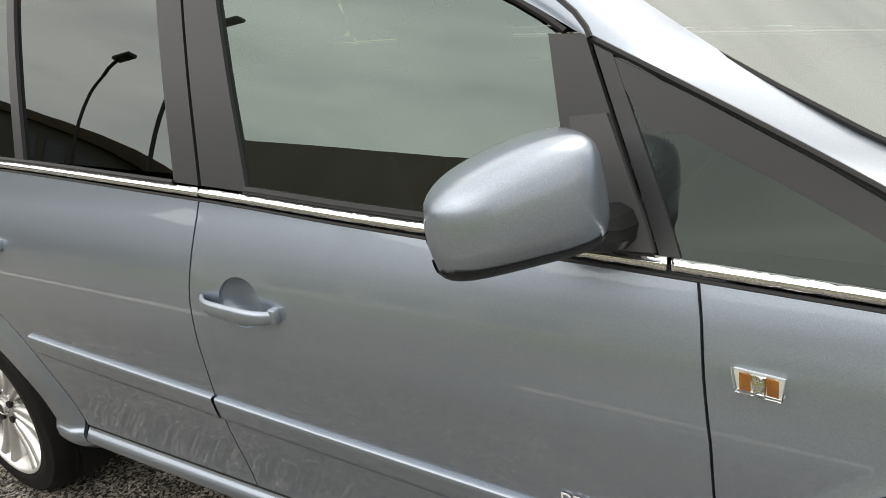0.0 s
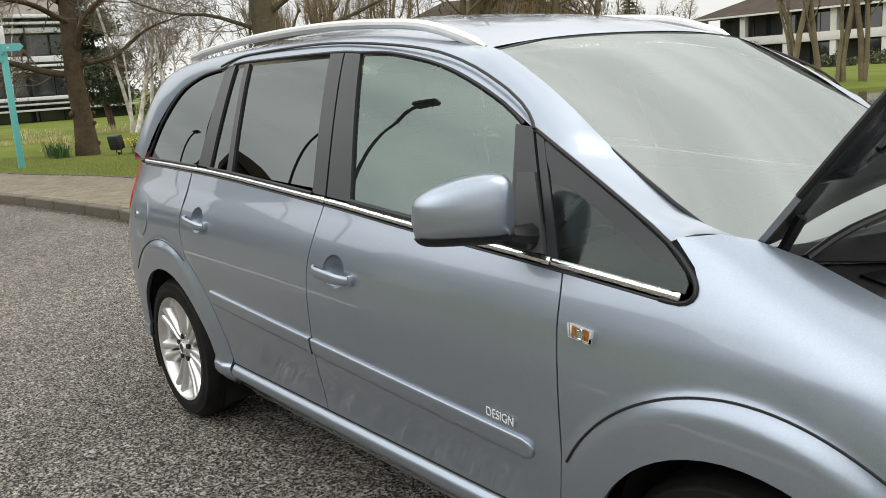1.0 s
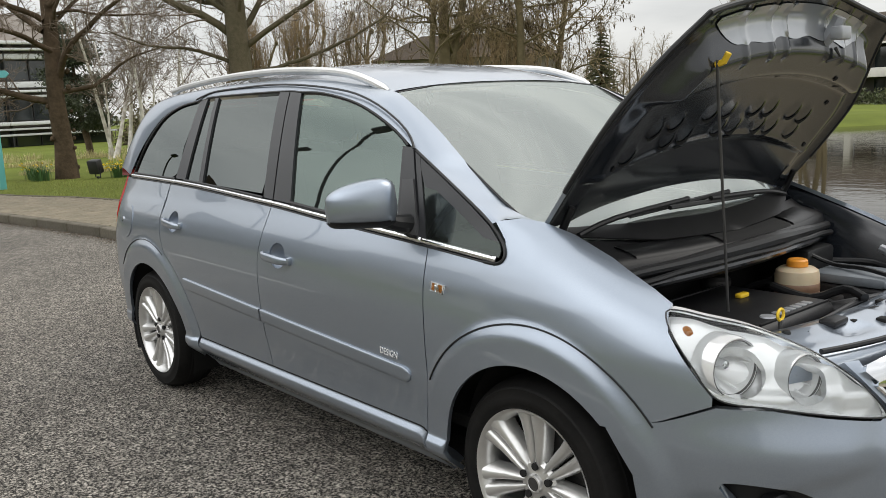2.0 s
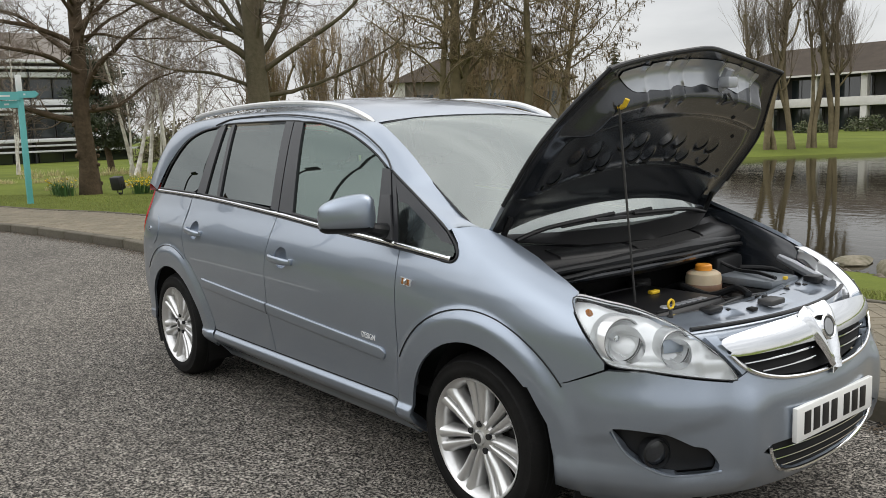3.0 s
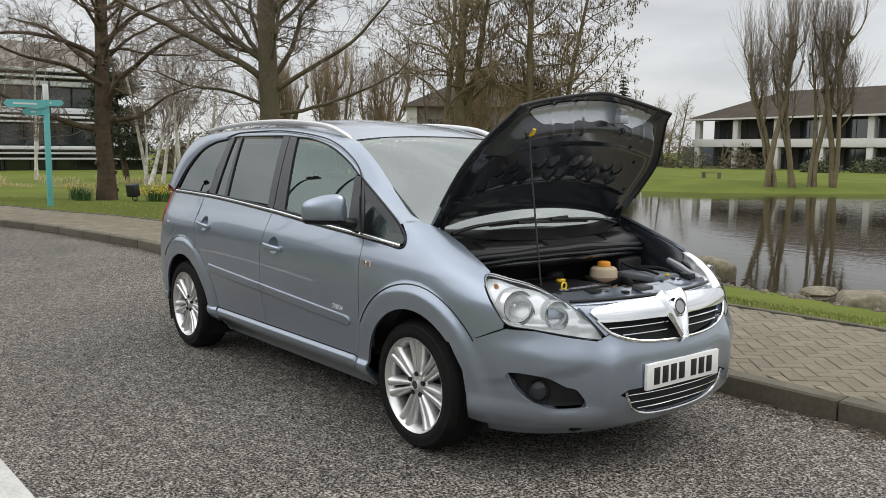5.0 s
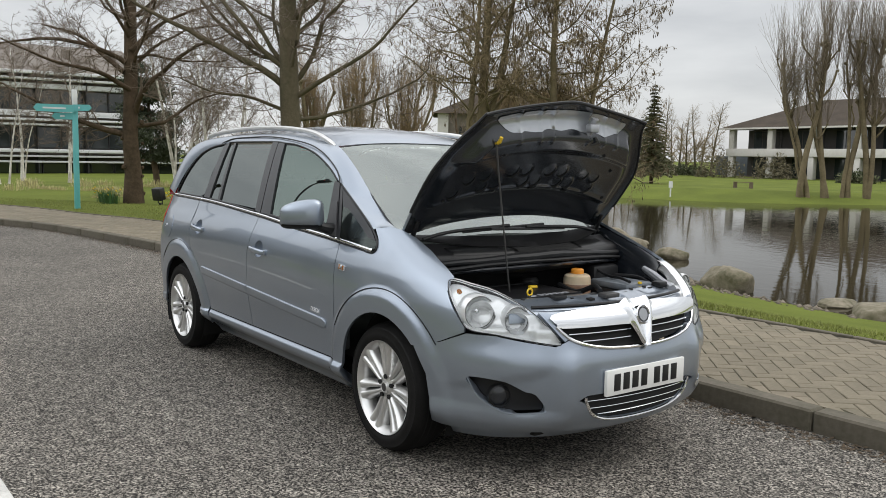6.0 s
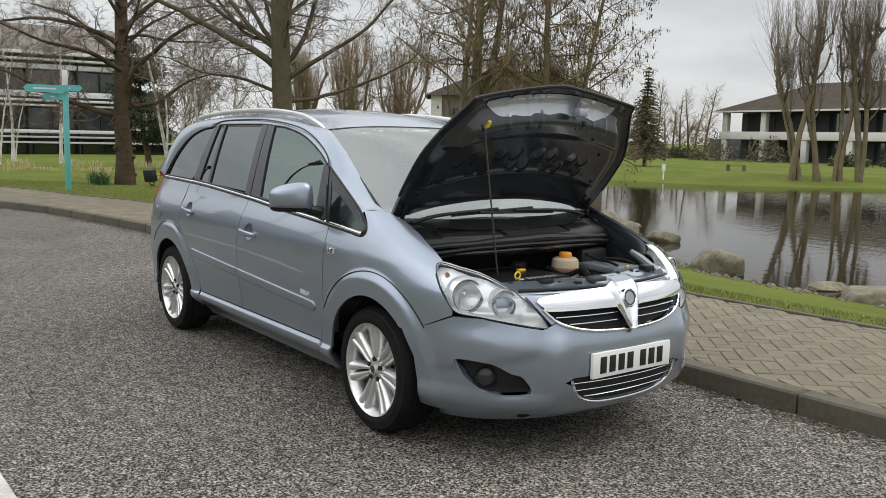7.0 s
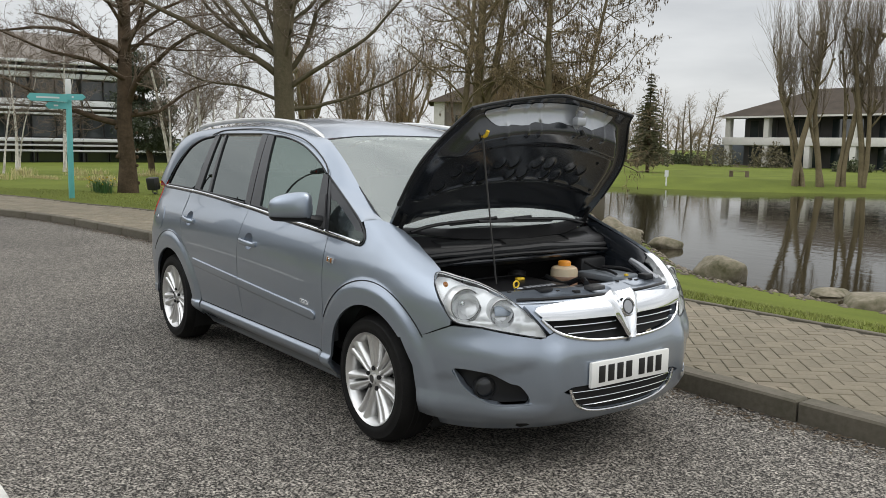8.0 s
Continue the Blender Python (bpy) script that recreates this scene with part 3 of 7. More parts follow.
def shore_gap(x, y):
    """Distance to the shore, minus inside the pond."""
    p = np.c_[np.ravel(x), np.ravel(y)]
    a, b = SHORE, np.roll(SHORE, -1, 0)
    best = np.full(len(p), 1e9)
    for q, r in zip(a, b):
        t = np.clip(((p - q) @ (r - q)) / ((r - q) @ (r - q)), 0, 1)
        best = np.minimum(best, np.hypot(*(p - q - t[:, None] * (r - q)).T))
    return np.where(within(p, SHORE), -best, best).reshape(np.shape(x))


def ground_z(x, y):
    x, y = np.asarray(x, float), np.asarray(y, float)
    back = y - pave_y(x)
    far = np.hypot(x - 3, y - 2)
    lawn = 0.09 - 0.75 * ease(25, 75, far) + 0.05 * np.sin(x * 0.21 + 1) * np.cos(y * 0.17) * ease(2, 12, back)
    gap = shore_gap(x, y)
    bank = np.where(gap > 0, WATER_Z + 0.02 + 0.150 * gap, WATER_Z - 0.02 + 0.30 * np.maximum(gap, -2.5))
    low = np.minimum(lawn, np.where((gap < 15), bank, lawn))
    z = np.where(gap < 12, np.minimum(lawn, low), lawn)
    z = z + ease(0.95, 0.4, back) * (0.085 - z) * (back > 0)
    z = np.where(back <= 0.02, -0.06, z)
    return z


xs = np.concatenate([[-1500, -700, -350, -200, -130], np.arange(-95, -34, 3.0), np.arange(-34, -14, 0.7), np.arange(-14, 8, 0.4), np.arange(8, 42, 3.0), [50, 80, 130, 250, 500, 1500]])
ys = np.concatenate([[-1500, -600, -250, -120, -60], np.arange(-40, -6, 4.0), np.arange(-6, 14, 0.35), np.arange(14, 30, 2.0), np.arange(30, 54, 0.7), np.arange(54, 70, 2.0), np.arange(70, 130, 6.0), [150, 200, 300, 600, 1500]])
gx, gy = np.meshgrid(xs, ys, indexing="ij")
gz = ground_z(gx, gy)
rows = np.stack([gx, gy, gz], -1)
ground = piece("ground", loft("ground", rows), GRASS)
tagged(ground, "green mown lawn sloping gently down to the pond", "ground", kind="structure")

rows = []
for x in np.concatenate([np.arange(-60, -16, 2.0), np.arange(-16, 9, 0.5), np.arange(9, 61, 3.0)]):
    k0 = float(kerb_y(x))
    rows.append([(x, (k0 - 7.4) + 7.42 * u, 0.0) for u in np.linspace(0, 1, 9)])
road = piece("road", loft("road", rows), ASPHALT)
tagged(road, "grey chipped asphalt road with worn patches", "road", kind="structure")
# centre line dashes
for i, x0 in enumerate(np.arange(-23, 18, 6.0)):
    me = mesh_of("road_marking", [(x, float(kerb_y(x)) - 3.62 + dy, z) for x in np.linspace(x0, x0 + 4.0, 12) for dy, z in ((-0.115, 0.001), (-0.110, 0.004), (-0.005, 0.004), (0, 0.001))],
                 [(i * 4 + j, i * 4 + j + 1, i * 4 + j + 5, i * 4 + j + 4) for i in range(11) for j in range(3)], smooth=False)
    tagged(piece("road_marking", me, LINE), "worn white painted centre line dash on the asphalt", "road marking", "centre line", "structure")
water = piece("water", mesh_of("water", [(-60, 5.5, WATER_Z), (60, 5.5, WATER_Z), (60, 80, WATER_Z), (-60, 80, WATER_Z)], [(0, 1, 2, 3)], smooth=False), WATER)
tagged(water, "dark rippled pond water with reflections", "pond", kind="structure")
# bed of the pavement and its far edging
rows = []
for x in np.concatenate([np.arange(-60, -16, 2.0), np.arange(-16, 10, 0.5), np.arange(10, 61, 3.0)]):
    a, b = float(kerb_y(x)) + 0.10, float(pave_y(x)) + 0.06
    rows.append([(x, a + (b - a) * u, 0.103) for u in (0, 0.25, 0.5, 0.75, 1)] + [(x, b, -0.1)])
pavement = piece("pavement", loft("pavement", rows), JOINT)
tagged(pavement, "brown herringbone block-paved footway", "pavement", kind="structure")
# ---- the car: rear axle at x = 0, nose towards +x, right-hand flank at -y ----
belt = curve([-0.85, -0.39, 0.27, 1.27, 1.67, 2.21, 2.62], [1.118, 1.117, 1.110, 1.065, 1.036, 1.0, 0.967])


def belt_line(x0, x1, rise, step=0.04):
    xs = np.linspace(x0, x1, max(2, int(abs(x1 - x0) / step) + 1))
    return np.c_[xs, belt(xs) + rise]


def arc(cx, cz, r, a0, a1, n=18):
    a = np.radians(np.linspace(a0, a1, n))
    return np.c_[cx + r * np.cos(a), cz + r * np.sin(a)]


def on_glass(xz):
    xz = np.asarray(xz, float)
    return np.c_[xz[:, 0], -flank(xz[:, 0], xz[:, 1]), xz[:, 1]]


screen_x = curve([0.98, 1.03, 1.09, 1.19, 1.37, 1.49, 1.53], [2.87, 2.76, 2.60, 2.395, 2.085, 1.855, 1.755])


def on_screen(yz):
    yz = np.asarray(yz, float)
    return np.c_[screen_x(yz[:, 1]) - 0.2 * yz[:, 0] ** 2, yz]


car = empty("car", "silver-blue metallic people carrier parked with its bonnet propped open", "car")

REAR_DOOR_EDGE = [(0.20, 0.99), (0.175, 0.92), (0.20, 0.84), *arc(0, WHEEL_Z, 0.505, 62, 8, 12), (0.50, 0.372)]
SPLIT = [(1.205, 0.372), (1.20, 0.50), (1.202, 0.62), (1.225, 0.85), (1.266, 1.052)]
FENDER_EDGE = [(2.262, 0.372), (2.278, 0.50), (2.283, 0.764), (2.272, 0.93), (2.264, 0.983)]
BONNET_EDGE = [(2.66, 1.078), (2.765, 1.048), (2.906, 0.997), (3.055, 0.934), (3.115, 0.905)]
LAMP_EDGE = [(3.115, 0.893), (3.138, 0.845), (3.205, 0.768), (3.262, 0.70)]
GAP = 0.0022


CUPS = [(0.355, 0.918, -0.085), (1.382, 0.862, -0.055)]
cup_loop = lambda x, z, k=1.0: np.array([(x + k * 0.060 * math.cos(a), z + 0.006 + k * 0.050 * math.sin(a)) for a in np.linspace(0, 2 * math.pi, 28)[:-1]])


def flank_panels(far):
    side = "far" if far else "near"
    rear = [*belt_line(-0.80, 0.205, -0.012), *REAR_DOOR_EDGE[1:-1], (0.495, 0.372), (0.50, 0.30), (0.43, 0.25),
            *arc(0.01, WHEEL_Z, 0.368, 2, 178, 26), (-0.42, 0.22), (-0.80, 0.24)]
    piece("rear_quarter_panel", sheet("rear_quarter_panel", straight(rear, 0.02), on_side, step=0.013, mirror=far), PAINT, car)
    door = straight([*belt_line(0.213, 1.260, -0.012), *[(x - GAP, z) for x, z in SPLIT[::-1]], (0.508, 0.372), *[(x + GAP * 2, z) for x, z in REAR_DOOR_EDGE[::-1][1:]]])
    rd = piece("rear_door", sheet("rear_door", door, on_side, mirror=far, holes=[cup_loop(*CUPS[0][:2])]), PAINT, car)
    door = straight([*belt_line(1.274, 2.258, -0.012), *[(x - GAP, z) for x, z in FENDER_EDGE[::-1]], *[(x + GAP, z) for x, z in SPLIT]])
    fd = piece("front_door", sheet("front_door", door, on_side, mirror=far, holes=[cup_loop(*CUPS[1][:2])]), PAINT, car)
    fender = straight([*belt_line(2.272, 2.55, -0.012), (2.586, 0.966), (2.597, 0.995), (2.578, 1.028), (2.522, 1.078), (2.60, 1.088), *BONNET_EDGE, *LAMP_EDGE,
                       (3.262, 0.680), (3.15, 0.628), (3.04, 0.588), *arc(2.73, WHEEL_Z, 0.375, 46, 184, 24), (2.34, 0.235), (2.262, 0.235), *[(x + GAP, z) for x, z in FENDER_EDGE]])
    piece("front_wing", sheet("front_wing", fender, on_side, step=0.012, mirror=far), PAINT, car)
    sill = straight([(0.51, 0.366), (2.256, 0.366), (2.256, 0.20), (0.47, 0.20)])
    piece("sill", sheet("sill", sill, on_side, step=0.009, depth=0.05, mirror=far, scale=(0.22, 1)), PAINT, car)
    q = on_side(np.c_[np.linspace(0.52, 2.25, 40), np.full(40, 0.369)])
    q[:, 1] = (q[:, 1] + 0.001) * (-1 if far else 1)
    part("sill_seam", tube(q, 0.0035, 5), VOID, car)
    strip = lambda x0, x1: [*belt_line(x0, x1, 0.009), *belt_line(x1, x0, -0.008)]
    for ob, x0, x1 in ((car, -0.37, 0.262), (rd, 0.268, 1.266), (fd, 1.273, 2.222), (car, 2.228, 2.566)):
        piece("chrome_strip", sheet("chrome_strip", np.array(strip(x0, x1)), on_glass, step=0.0045, depth=0.006, lift=0.002, mirror=far, drop=lambda q: 0.009 * np.clip(1 - ((q[:, 1] - belt(q[:, 0]) - 0.0005) / 0.0088) ** 2, 0, 1) ** 0.6), CHROME, ob, "bright chrome waist strip")
    # rubbing strips: a ridge near the upper edge, falling away below
    for ob, x0, x1, z0, z1, blunt in ((rd, 0.452, 1.196, 0.637, 0.600, 0), (fd, 1.206, 2.19, 0.5995, 0.548, 1)):
        rows = []
        for u in np.r_[np.linspace(0, 0.93, 40), np.linspace(0.94, 1, 14)]:
            x = x0 + (x1 - x0) * u
            tip = math.sqrt(max(1e-4, 1 - max(0.0, (u - 0.955) / 0.045) ** 2.4)) if blunt else 1.0
            zc, h = z0 - 0.004 + (z1 - z0) * u + (1 - tip) * 0.004, 0.0285 * tip
            row = []
            for v, out in ((-1, 0.0), (-0.985, 0.005), (-0.90, 0.0085), (-0.5, 0.0095), (0.0, 0.0100), (0.5, 0.0105), (0.82, 0.0105), (0.93, 0.0085), (0.985, 0.005), (1, 0.0)):
                p = on_side([(x, zc + h * v)])[0]
                row.append((x, p[1] - out * tip ** 0.4, p[2]))
            rows.append(row)
        piece("rubbing_strip", loft("rubbing_strip", rows, far), PAINT, ob)
    # glass
    third = rounded([(-0.335, 1.136), (-0.245, 1.268), (-0.09, 1.395), (0.10, 1.461), (0.30, 1.484), (0.328, 1.475), (0.27, 1.28), (0.222, 1.136)], 0.03)
    piece("rear_side_window", sheet("rear_side_window", third, on_glass, depth=0.004, lift=-0.004, mirror=far), GLASS_DARK, car, "dark tinted glass")
    narrow = straight([(0.372, 1.124), (0.411, 1.492), (0.500, 1.495), (0.545, 1.122)])
    piece("window_glass", sheet("window_glass", narrow, on_glass, depth=0.004, lift=-0.006, mirror=far), GLASS_DARK, rd, "dark tinted glass")
    main = straight([(0.585, 1.118), (0.537, 1.498), (1.123, 1.498), (1.196, 1.098)])
    piece("window_glass", sheet("window_glass", main, on_glass, depth=0.004, lift=-0.006, mirror=far), GLASS_DARK, rd, "dark tinted glass")
    top = [(1.285, 1.494), (1.453, 1.486), (1.663, 1.451), (1.82, 1.403), (1.97, 1.340), (2.044, 1.296)]
    front = np.concatenate([straight([(1.40, 1.074), (1.285, 1.494)], closed=False)[:-1], rounded(top, closed=False), straight([(2.05, 1.24), (2.10, 1.014)], closed=False)])
    piece("window_glass", sheet("window_glass", front, on_glass, depth=0.004, lift=-0.006, mirror=far), GLASS_FRONT, fd, "greenish clear glass")
    quarter = rounded([(2.125, 1.258), (2.253, 1.196), (2.406, 1.115), (2.505, 1.058), (2.562, 1.015), (2.572, 0.985), (2.53, 0.982), (2.225, 1.010), (2.17, 1.12)], 0.025)
    piece("quarter_window", sheet("quarter_window", quarter, on_glass, depth=0.004, lift=-0.004, mirror=far), GLASS_QUARTER, car, "dark-edged triangular front pane")
    # black pillars and seals
    def trim(name, pts, ob, lift=0.001, mat=SATIN, label=""):
        piece(name, sheet(name, straight(pts), on_glass, depth=0.012, lift=lift, mirror=far), mat, ob, label)
    trim("pillar_trim", [(0.262, 1.126), (0.335, 1.50), (0.398, 1.50), (0.352, 1.124)], car)
    trim("pillar_trim", [(0.345, 1.124), (0.405, 1.512), (0.42, 1.512), (0.384, 1.123)], rd, 0.003)
    trim("pillar_trim", [(0.545, 1.119), (0.503, 1.505), (0.538, 1.505), (0.588, 1.116)], rd, 0.003)
    trim("pillar_trim", [(1.19, 1.083), (1.115, 1.512), (1.195, 1.512), (1.267, 1.078)], rd, 0.003)
    trim("pillar_trim", [(1.277, 1.078), (1.203, 1.512), (1.292, 1.506), (1.408, 1.07)], fd, 0.003)
    trim("pillar_trim", [(2.088, 1.012), (2.035, 1.296), (2.092, 1.29), (2.205, 1.008)], fd, 0.003)
    trim("pillar_trim", [(2.21, 1.008), (2.10, 1.286), (2.13, 1.268), (2.238, 1.008)], car, 0.0)
    trim("pane_border", [(2.12, 1.266), (2.253, 1.201), (2.406, 1.120), (2.505, 1.063), (2.556, 1.022), (2.49, 1.030), (2.38, 1.088), (2.24, 1.158), (2.185, 1.165)], car, -0.001)
    # slim seals round the openings
    for path, ob in (([(-0.35, 1.13), (-0.255, 1.275), (-0.10, 1.405), (0.09, 1.472), (0.30, 1.496), (0.34, 1.498)], car),
                     ([(0.40, 1.506), (0.54, 1.512), (1.12, 1.512), (1.29, 1.503)], rd),
                     ([(1.285, 1.503), (1.453, 1.493), (1.67, 1.456), (1.83, 1.408), (1.98, 1.345), (2.06, 1.297)], fd),
                     ([(2.10, 1.285), (2.253, 1.208), (2.406, 1.128), (2.51, 1.07), (2.572, 1.022), (2.594, 0.992), (2.590, 0.970), (2.565, 0.960), (2.52, 0.962)], car)):
        q = on_glass(rounded(path, 0.04, closed=False))
        q[:, 1] *= -1 if far else 1
        part("window_seal", tube(q, 0.0055, 6), BLACK, ob)
    for x0, x1, ob in ((-0.33, 0.26, car), (0.37, 1.19, rd)):
        q = on_glass(belt_line(x0, x1, 0.014))
        q[:, 1] = (q[:, 1] - 0.003) * (-1 if far else 1)
        part("window_seal", tube(q, 0.006, 6), BLACK, ob)
    q = on_glass(belt_line(-0.37, 2.555, -0.013))
    q[:, 1] = (q[:, 1] - 0.001) * (-1 if far else 1)
    part("waist_seam", tube(q, 0.0035, 5), BLACK, car)
    q = on_glass(belt_line(1.40, 2.09, 0.017))
    q[:, 1] *= -1 if far else 1
    part("window_seal", tube(q, 0.008, 6), BLACK, fd)
    # handles: a bar over a scooped cup
    for ob, (x, z, tilt) in zip((rd, fd), CUPS):
        cup = cup_loop(x, z, 1.03)
        dish = lambda q, x=x, z=z: -0.034 * np.clip(1 - ((q[:, 0] - x) / 0.062) ** 2 - ((q[:, 1] - z - 0.006) / 0.0515) ** 2, 0, 1) ** 0.5
        piece("handle_cup", sheet("handle_cup", cup, on_side, step=0.008, depth=0.0, lift=-0.0015, mirror=far, drop=dish), PAINT, ob)
        rows = []
        for u in np.linspace(-1, 1, 15):
            px = x + 0.105 * u
            c = on_side([(px, z + tilt * 0.105 * u)])[0]
            out = 0.026 * (1 - abs(u) ** 4) + 0.006
            hgt, thick = 0.0175 * (1 - 0.35 * abs(u) ** 3), 0.008
            rows.append([(px, c[1] - out + thick * math.cos(a), c[2] + hgt * math.sin(a)) for a in np.linspace(0, 2 * math.pi, 13)[:-1]])
        piece("handle", loft("handle", rows, far, closed=True), PAINT, ob)
        c = on_side([(x + 0.099, z - 0.006)])[0]
        s = 1 if far else -1
        part("lock_barrel", box((x + 0.088, s * abs(c[1]) - 0.016, z - 0.020), (x + 0.110, s * abs(c[1]) + 0.010, z + 0.010), 0.006), PAINT, ob)
    # side repeater
    small = lambda pts: np.array([2.347, 0.866]) + (straight(pts, 0.006) - (2.348, 0.866)) * (0.86, 0.84)
    lamp = small([(2.312, 0.886), (2.385, 0.878), (2.380, 0.847), (2.318, 0.855)])
    rep = piece("side_indicator", sheet("side_indicator", lamp, on_side, step=0.006, depth=0.012, lift=0.006, mirror=far), SILVER_TRIM, car, "clear side lamp with amber ends")
    for x0, mat, name in ((2.320, AMBER, "amber_lens"), (2.359, AMBER, "amber_lens"), (2.340, CHROME, "bulb_reflector")):
        loop = small([(x0, 0.8815 - (x0 - 2.32) * 0.11), (x0 + 0.018, 0.8795 - (x0 - 2.32) * 0.11), (x0 + 0.0175, 0.8535 - (x0 - 2.32) * 0.11), (x0 + 0.002, 0.8555 - (x0 - 2.32) * 0.11)])
        piece(name, sheet(name, loop, on_side, step=0.005, depth=0.003, lift=0.0085, mirror=far, drop=lambda q: 0.002 * np.sin(q[:, 0] * 900)), mat, rep, "amber plastic" if mat is AMBER else "")
    lamp = small([(2.310, 0.8875), (2.387, 0.8795), (2.382, 0.8455), (2.316, 0.8535)])
    piece("lens", sheet("lens", lamp, on_side, step=0.008, depth=0.008, lift=0.0125, mirror=far), LENS, rep, "clear curved lens")
    # fuel flap ring, on one flank only
    if not far:
        ring = [(-0.29 + 0.088 * math.cos(a), 0.882 + 0.088 * math.sin(a)) for a in np.linspace(0, 2 * math.pi, 40)[:-1]]
        piece("fuel_flap", sheet("fuel_flap", np.array(ring), on_side, step=0.02, depth=0.006, lift=0.0035), PAINT, car)
        pull = [(-0.345 + 0.012 * math.cos(a), 0.885 + 0.014 * math.sin(a)) for a in np.linspace(0, 2 * math.pi, 14)[:-1]]
        piece("flap_pull", sheet("flap_pull", np.array(pull), on_side, step=0.008, depth=0.006, lift=0.008), CHROME, car)
        c = on_side([(2.085, 0.622)])[0]
        letters("door_lettering", "DESIGN", 0.034, Matrix.Translation((c[0], c[1] - 0.003, c[2] - 0.026)) @ pose(0, 0, 0, 92, 2.5, 0) @ Matrix.Diagonal((0.85, 1, 1, 1)), SILVER_TRIM, fd, "silver trim lettering", 0.0008)
    # dark seam round each flared arch
    for wx, a0, a1 in ((0.0, 62, 140), (2.73, 36, 150)):
        q = on_side(arc(wx, WHEEL_Z, 0.492, a0, a1, 40))
        q[:, 1] = (q[:, 1] - 0.002) * (-1 if far else 1)
        part("arch_seam", tube(q, 0.003 if wx else 0.002, 5), BLACK, car)
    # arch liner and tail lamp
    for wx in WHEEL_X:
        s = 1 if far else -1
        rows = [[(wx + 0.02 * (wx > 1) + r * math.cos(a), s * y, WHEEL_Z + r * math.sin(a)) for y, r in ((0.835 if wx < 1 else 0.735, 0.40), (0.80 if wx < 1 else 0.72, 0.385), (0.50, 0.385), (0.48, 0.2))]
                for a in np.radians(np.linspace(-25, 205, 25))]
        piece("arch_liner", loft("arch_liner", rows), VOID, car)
    lamp = straight([(-0.585, 1.100), (-0.590, 0.95), (-0.630, 0.78), (-0.69, 0.68), (-0.79, 0.68), (-0.765, 1.100)], 0.03)
    piece("tail_lamp", sheet("tail_lamp", lamp, on_side, step=0.01, lift=0.016, depth=0.02, mirror=far), RED_LENS, car, "red tail lamp cluster")


for far in (False, True):
    flank_panels(far)

# upper frame: waist to roof on both sides, from tailgate to wing
OUTER = rounded([(-0.42, 1.125), (-0.30, 1.285), (-0.13, 1.415), (0.06, 1.478), (0.30, 1.506), (0.60, 1.518), (1.12, 1.518), (1.30, 1.509),
                 (1.47, 1.499), (1.68, 1.462), (1.84, 1.414), (1.99, 1.351), (2.08, 1.300), (2.26, 1.213), (2.415, 1.132), (2.515, 1.077)], 0.05, closed=False) - (0, 0.006)
EDGE = rounded([(-0.70, 0.700, 1.13), (-0.60, 0.660, 1.29), (-0.47, 0.615, 1.44), (-0.28, 0.585, 1.515), (0.1, 0.575, 1.548), (0.6, 0.575, 1.566), (1.10, 0.575, 1.566), (1.32, 0.573, 1.555),
                (1.50, 0.570, 1.537), (1.66, 0.567, 1.512), (1.82, 0.566, 1.480), (2.04, 0.592, 1.37), (2.16, 0.605, 1.29), (2.31, 0.625, 1.19), (2.47, 0.652, 1.103), (2.615, 0.678, 1.075)], 0.05, closed=False)
n_frame = 90
OUTER3 = on_glass(OUTER)
k = np.linspace(0, 1, n_frame)
along = lambda q: np.array([np.interp(k, np.r_[0, np.cumsum(np.linalg.norm(np.diff(q, axis=0), axis=1))] / np.linalg.norm(np.diff(q, axis=0), axis=1).sum(), q[:, c]) for c in range(3)]).T
A, B = along(OUTER3), along(np.c_[EDGE[:, 0], -EDGE[:, 1], EDGE[:, 2]])
rows = []
for a, b in zip(A, B):
    way = b - a
    out = np.cross(way, (1, 0, 0))
    out = out / (np.linalg.norm(out) + 1e-9)
    out = out * (1 if out[1] < 0 else -1)
    mid = (a + b) / 2 + (out * 0.5 + np.array([0, -0.35, 0.35])) * 0.22 * np.linalg.norm(way)
    rows.append([a * (1 - u) ** 2 + 2 * mid * u * (1 - u) + b * u * u for u in np.linspace(0, 1, 9)])
for far in (False, True):
    piece("roof_side_frame", loft("roof_side_frame", rows, far), PAINT, car)
    q = [(x, (0.572 if far else -0.572), z) for x, z in rounded([(-0.17, 1.548), (-0.05, 1.572), (0.46, 1.601), (1.0, 1.603), (1.44, 1.575), (1.63, 1.537), (1.775, 1.487)], 0.05, closed=False)]
    bm = bmesh.new()
    add_tube(bm, q, [0.006] + [0.016] * (len(q) - 2) + [0.007], 10)
    part("roof_rail", bm, ALLOY, car, "brushed silver roof rail")
# the shut line above the doors
for far in (False, True):
    q = on_glass(rounded([(0.30, 1.505), (0.42, 1.530), (0.60, 1.541), (1.10, 1.543), (1.556, 1.506), (1.798, 1.456), (1.991, 1.379), (2.078, 1.322), (2.103, 1.288)], 0.05, closed=False))
    q[:, 1] = (q[:, 1] - 0.010) * (-1 if far else 1)
    part("door_shut_line", tube(q, 0.0045, 5), BLACK, car)

roof_mid = curve([-0.52, -0.3, 0.0, 0.5, 1.0, 1.4, 1.6, 1.72, 1.805], [1.50, 1.555, 1.598, 1.628, 1.630, 1.604, 1.574, 1.543, 1.514])
rows = []
edge_y, edge_z = curve(EDGE[::3, 0], EDGE[::3, 1]), curve(EDGE[::3, 0], EDGE[::3, 2])
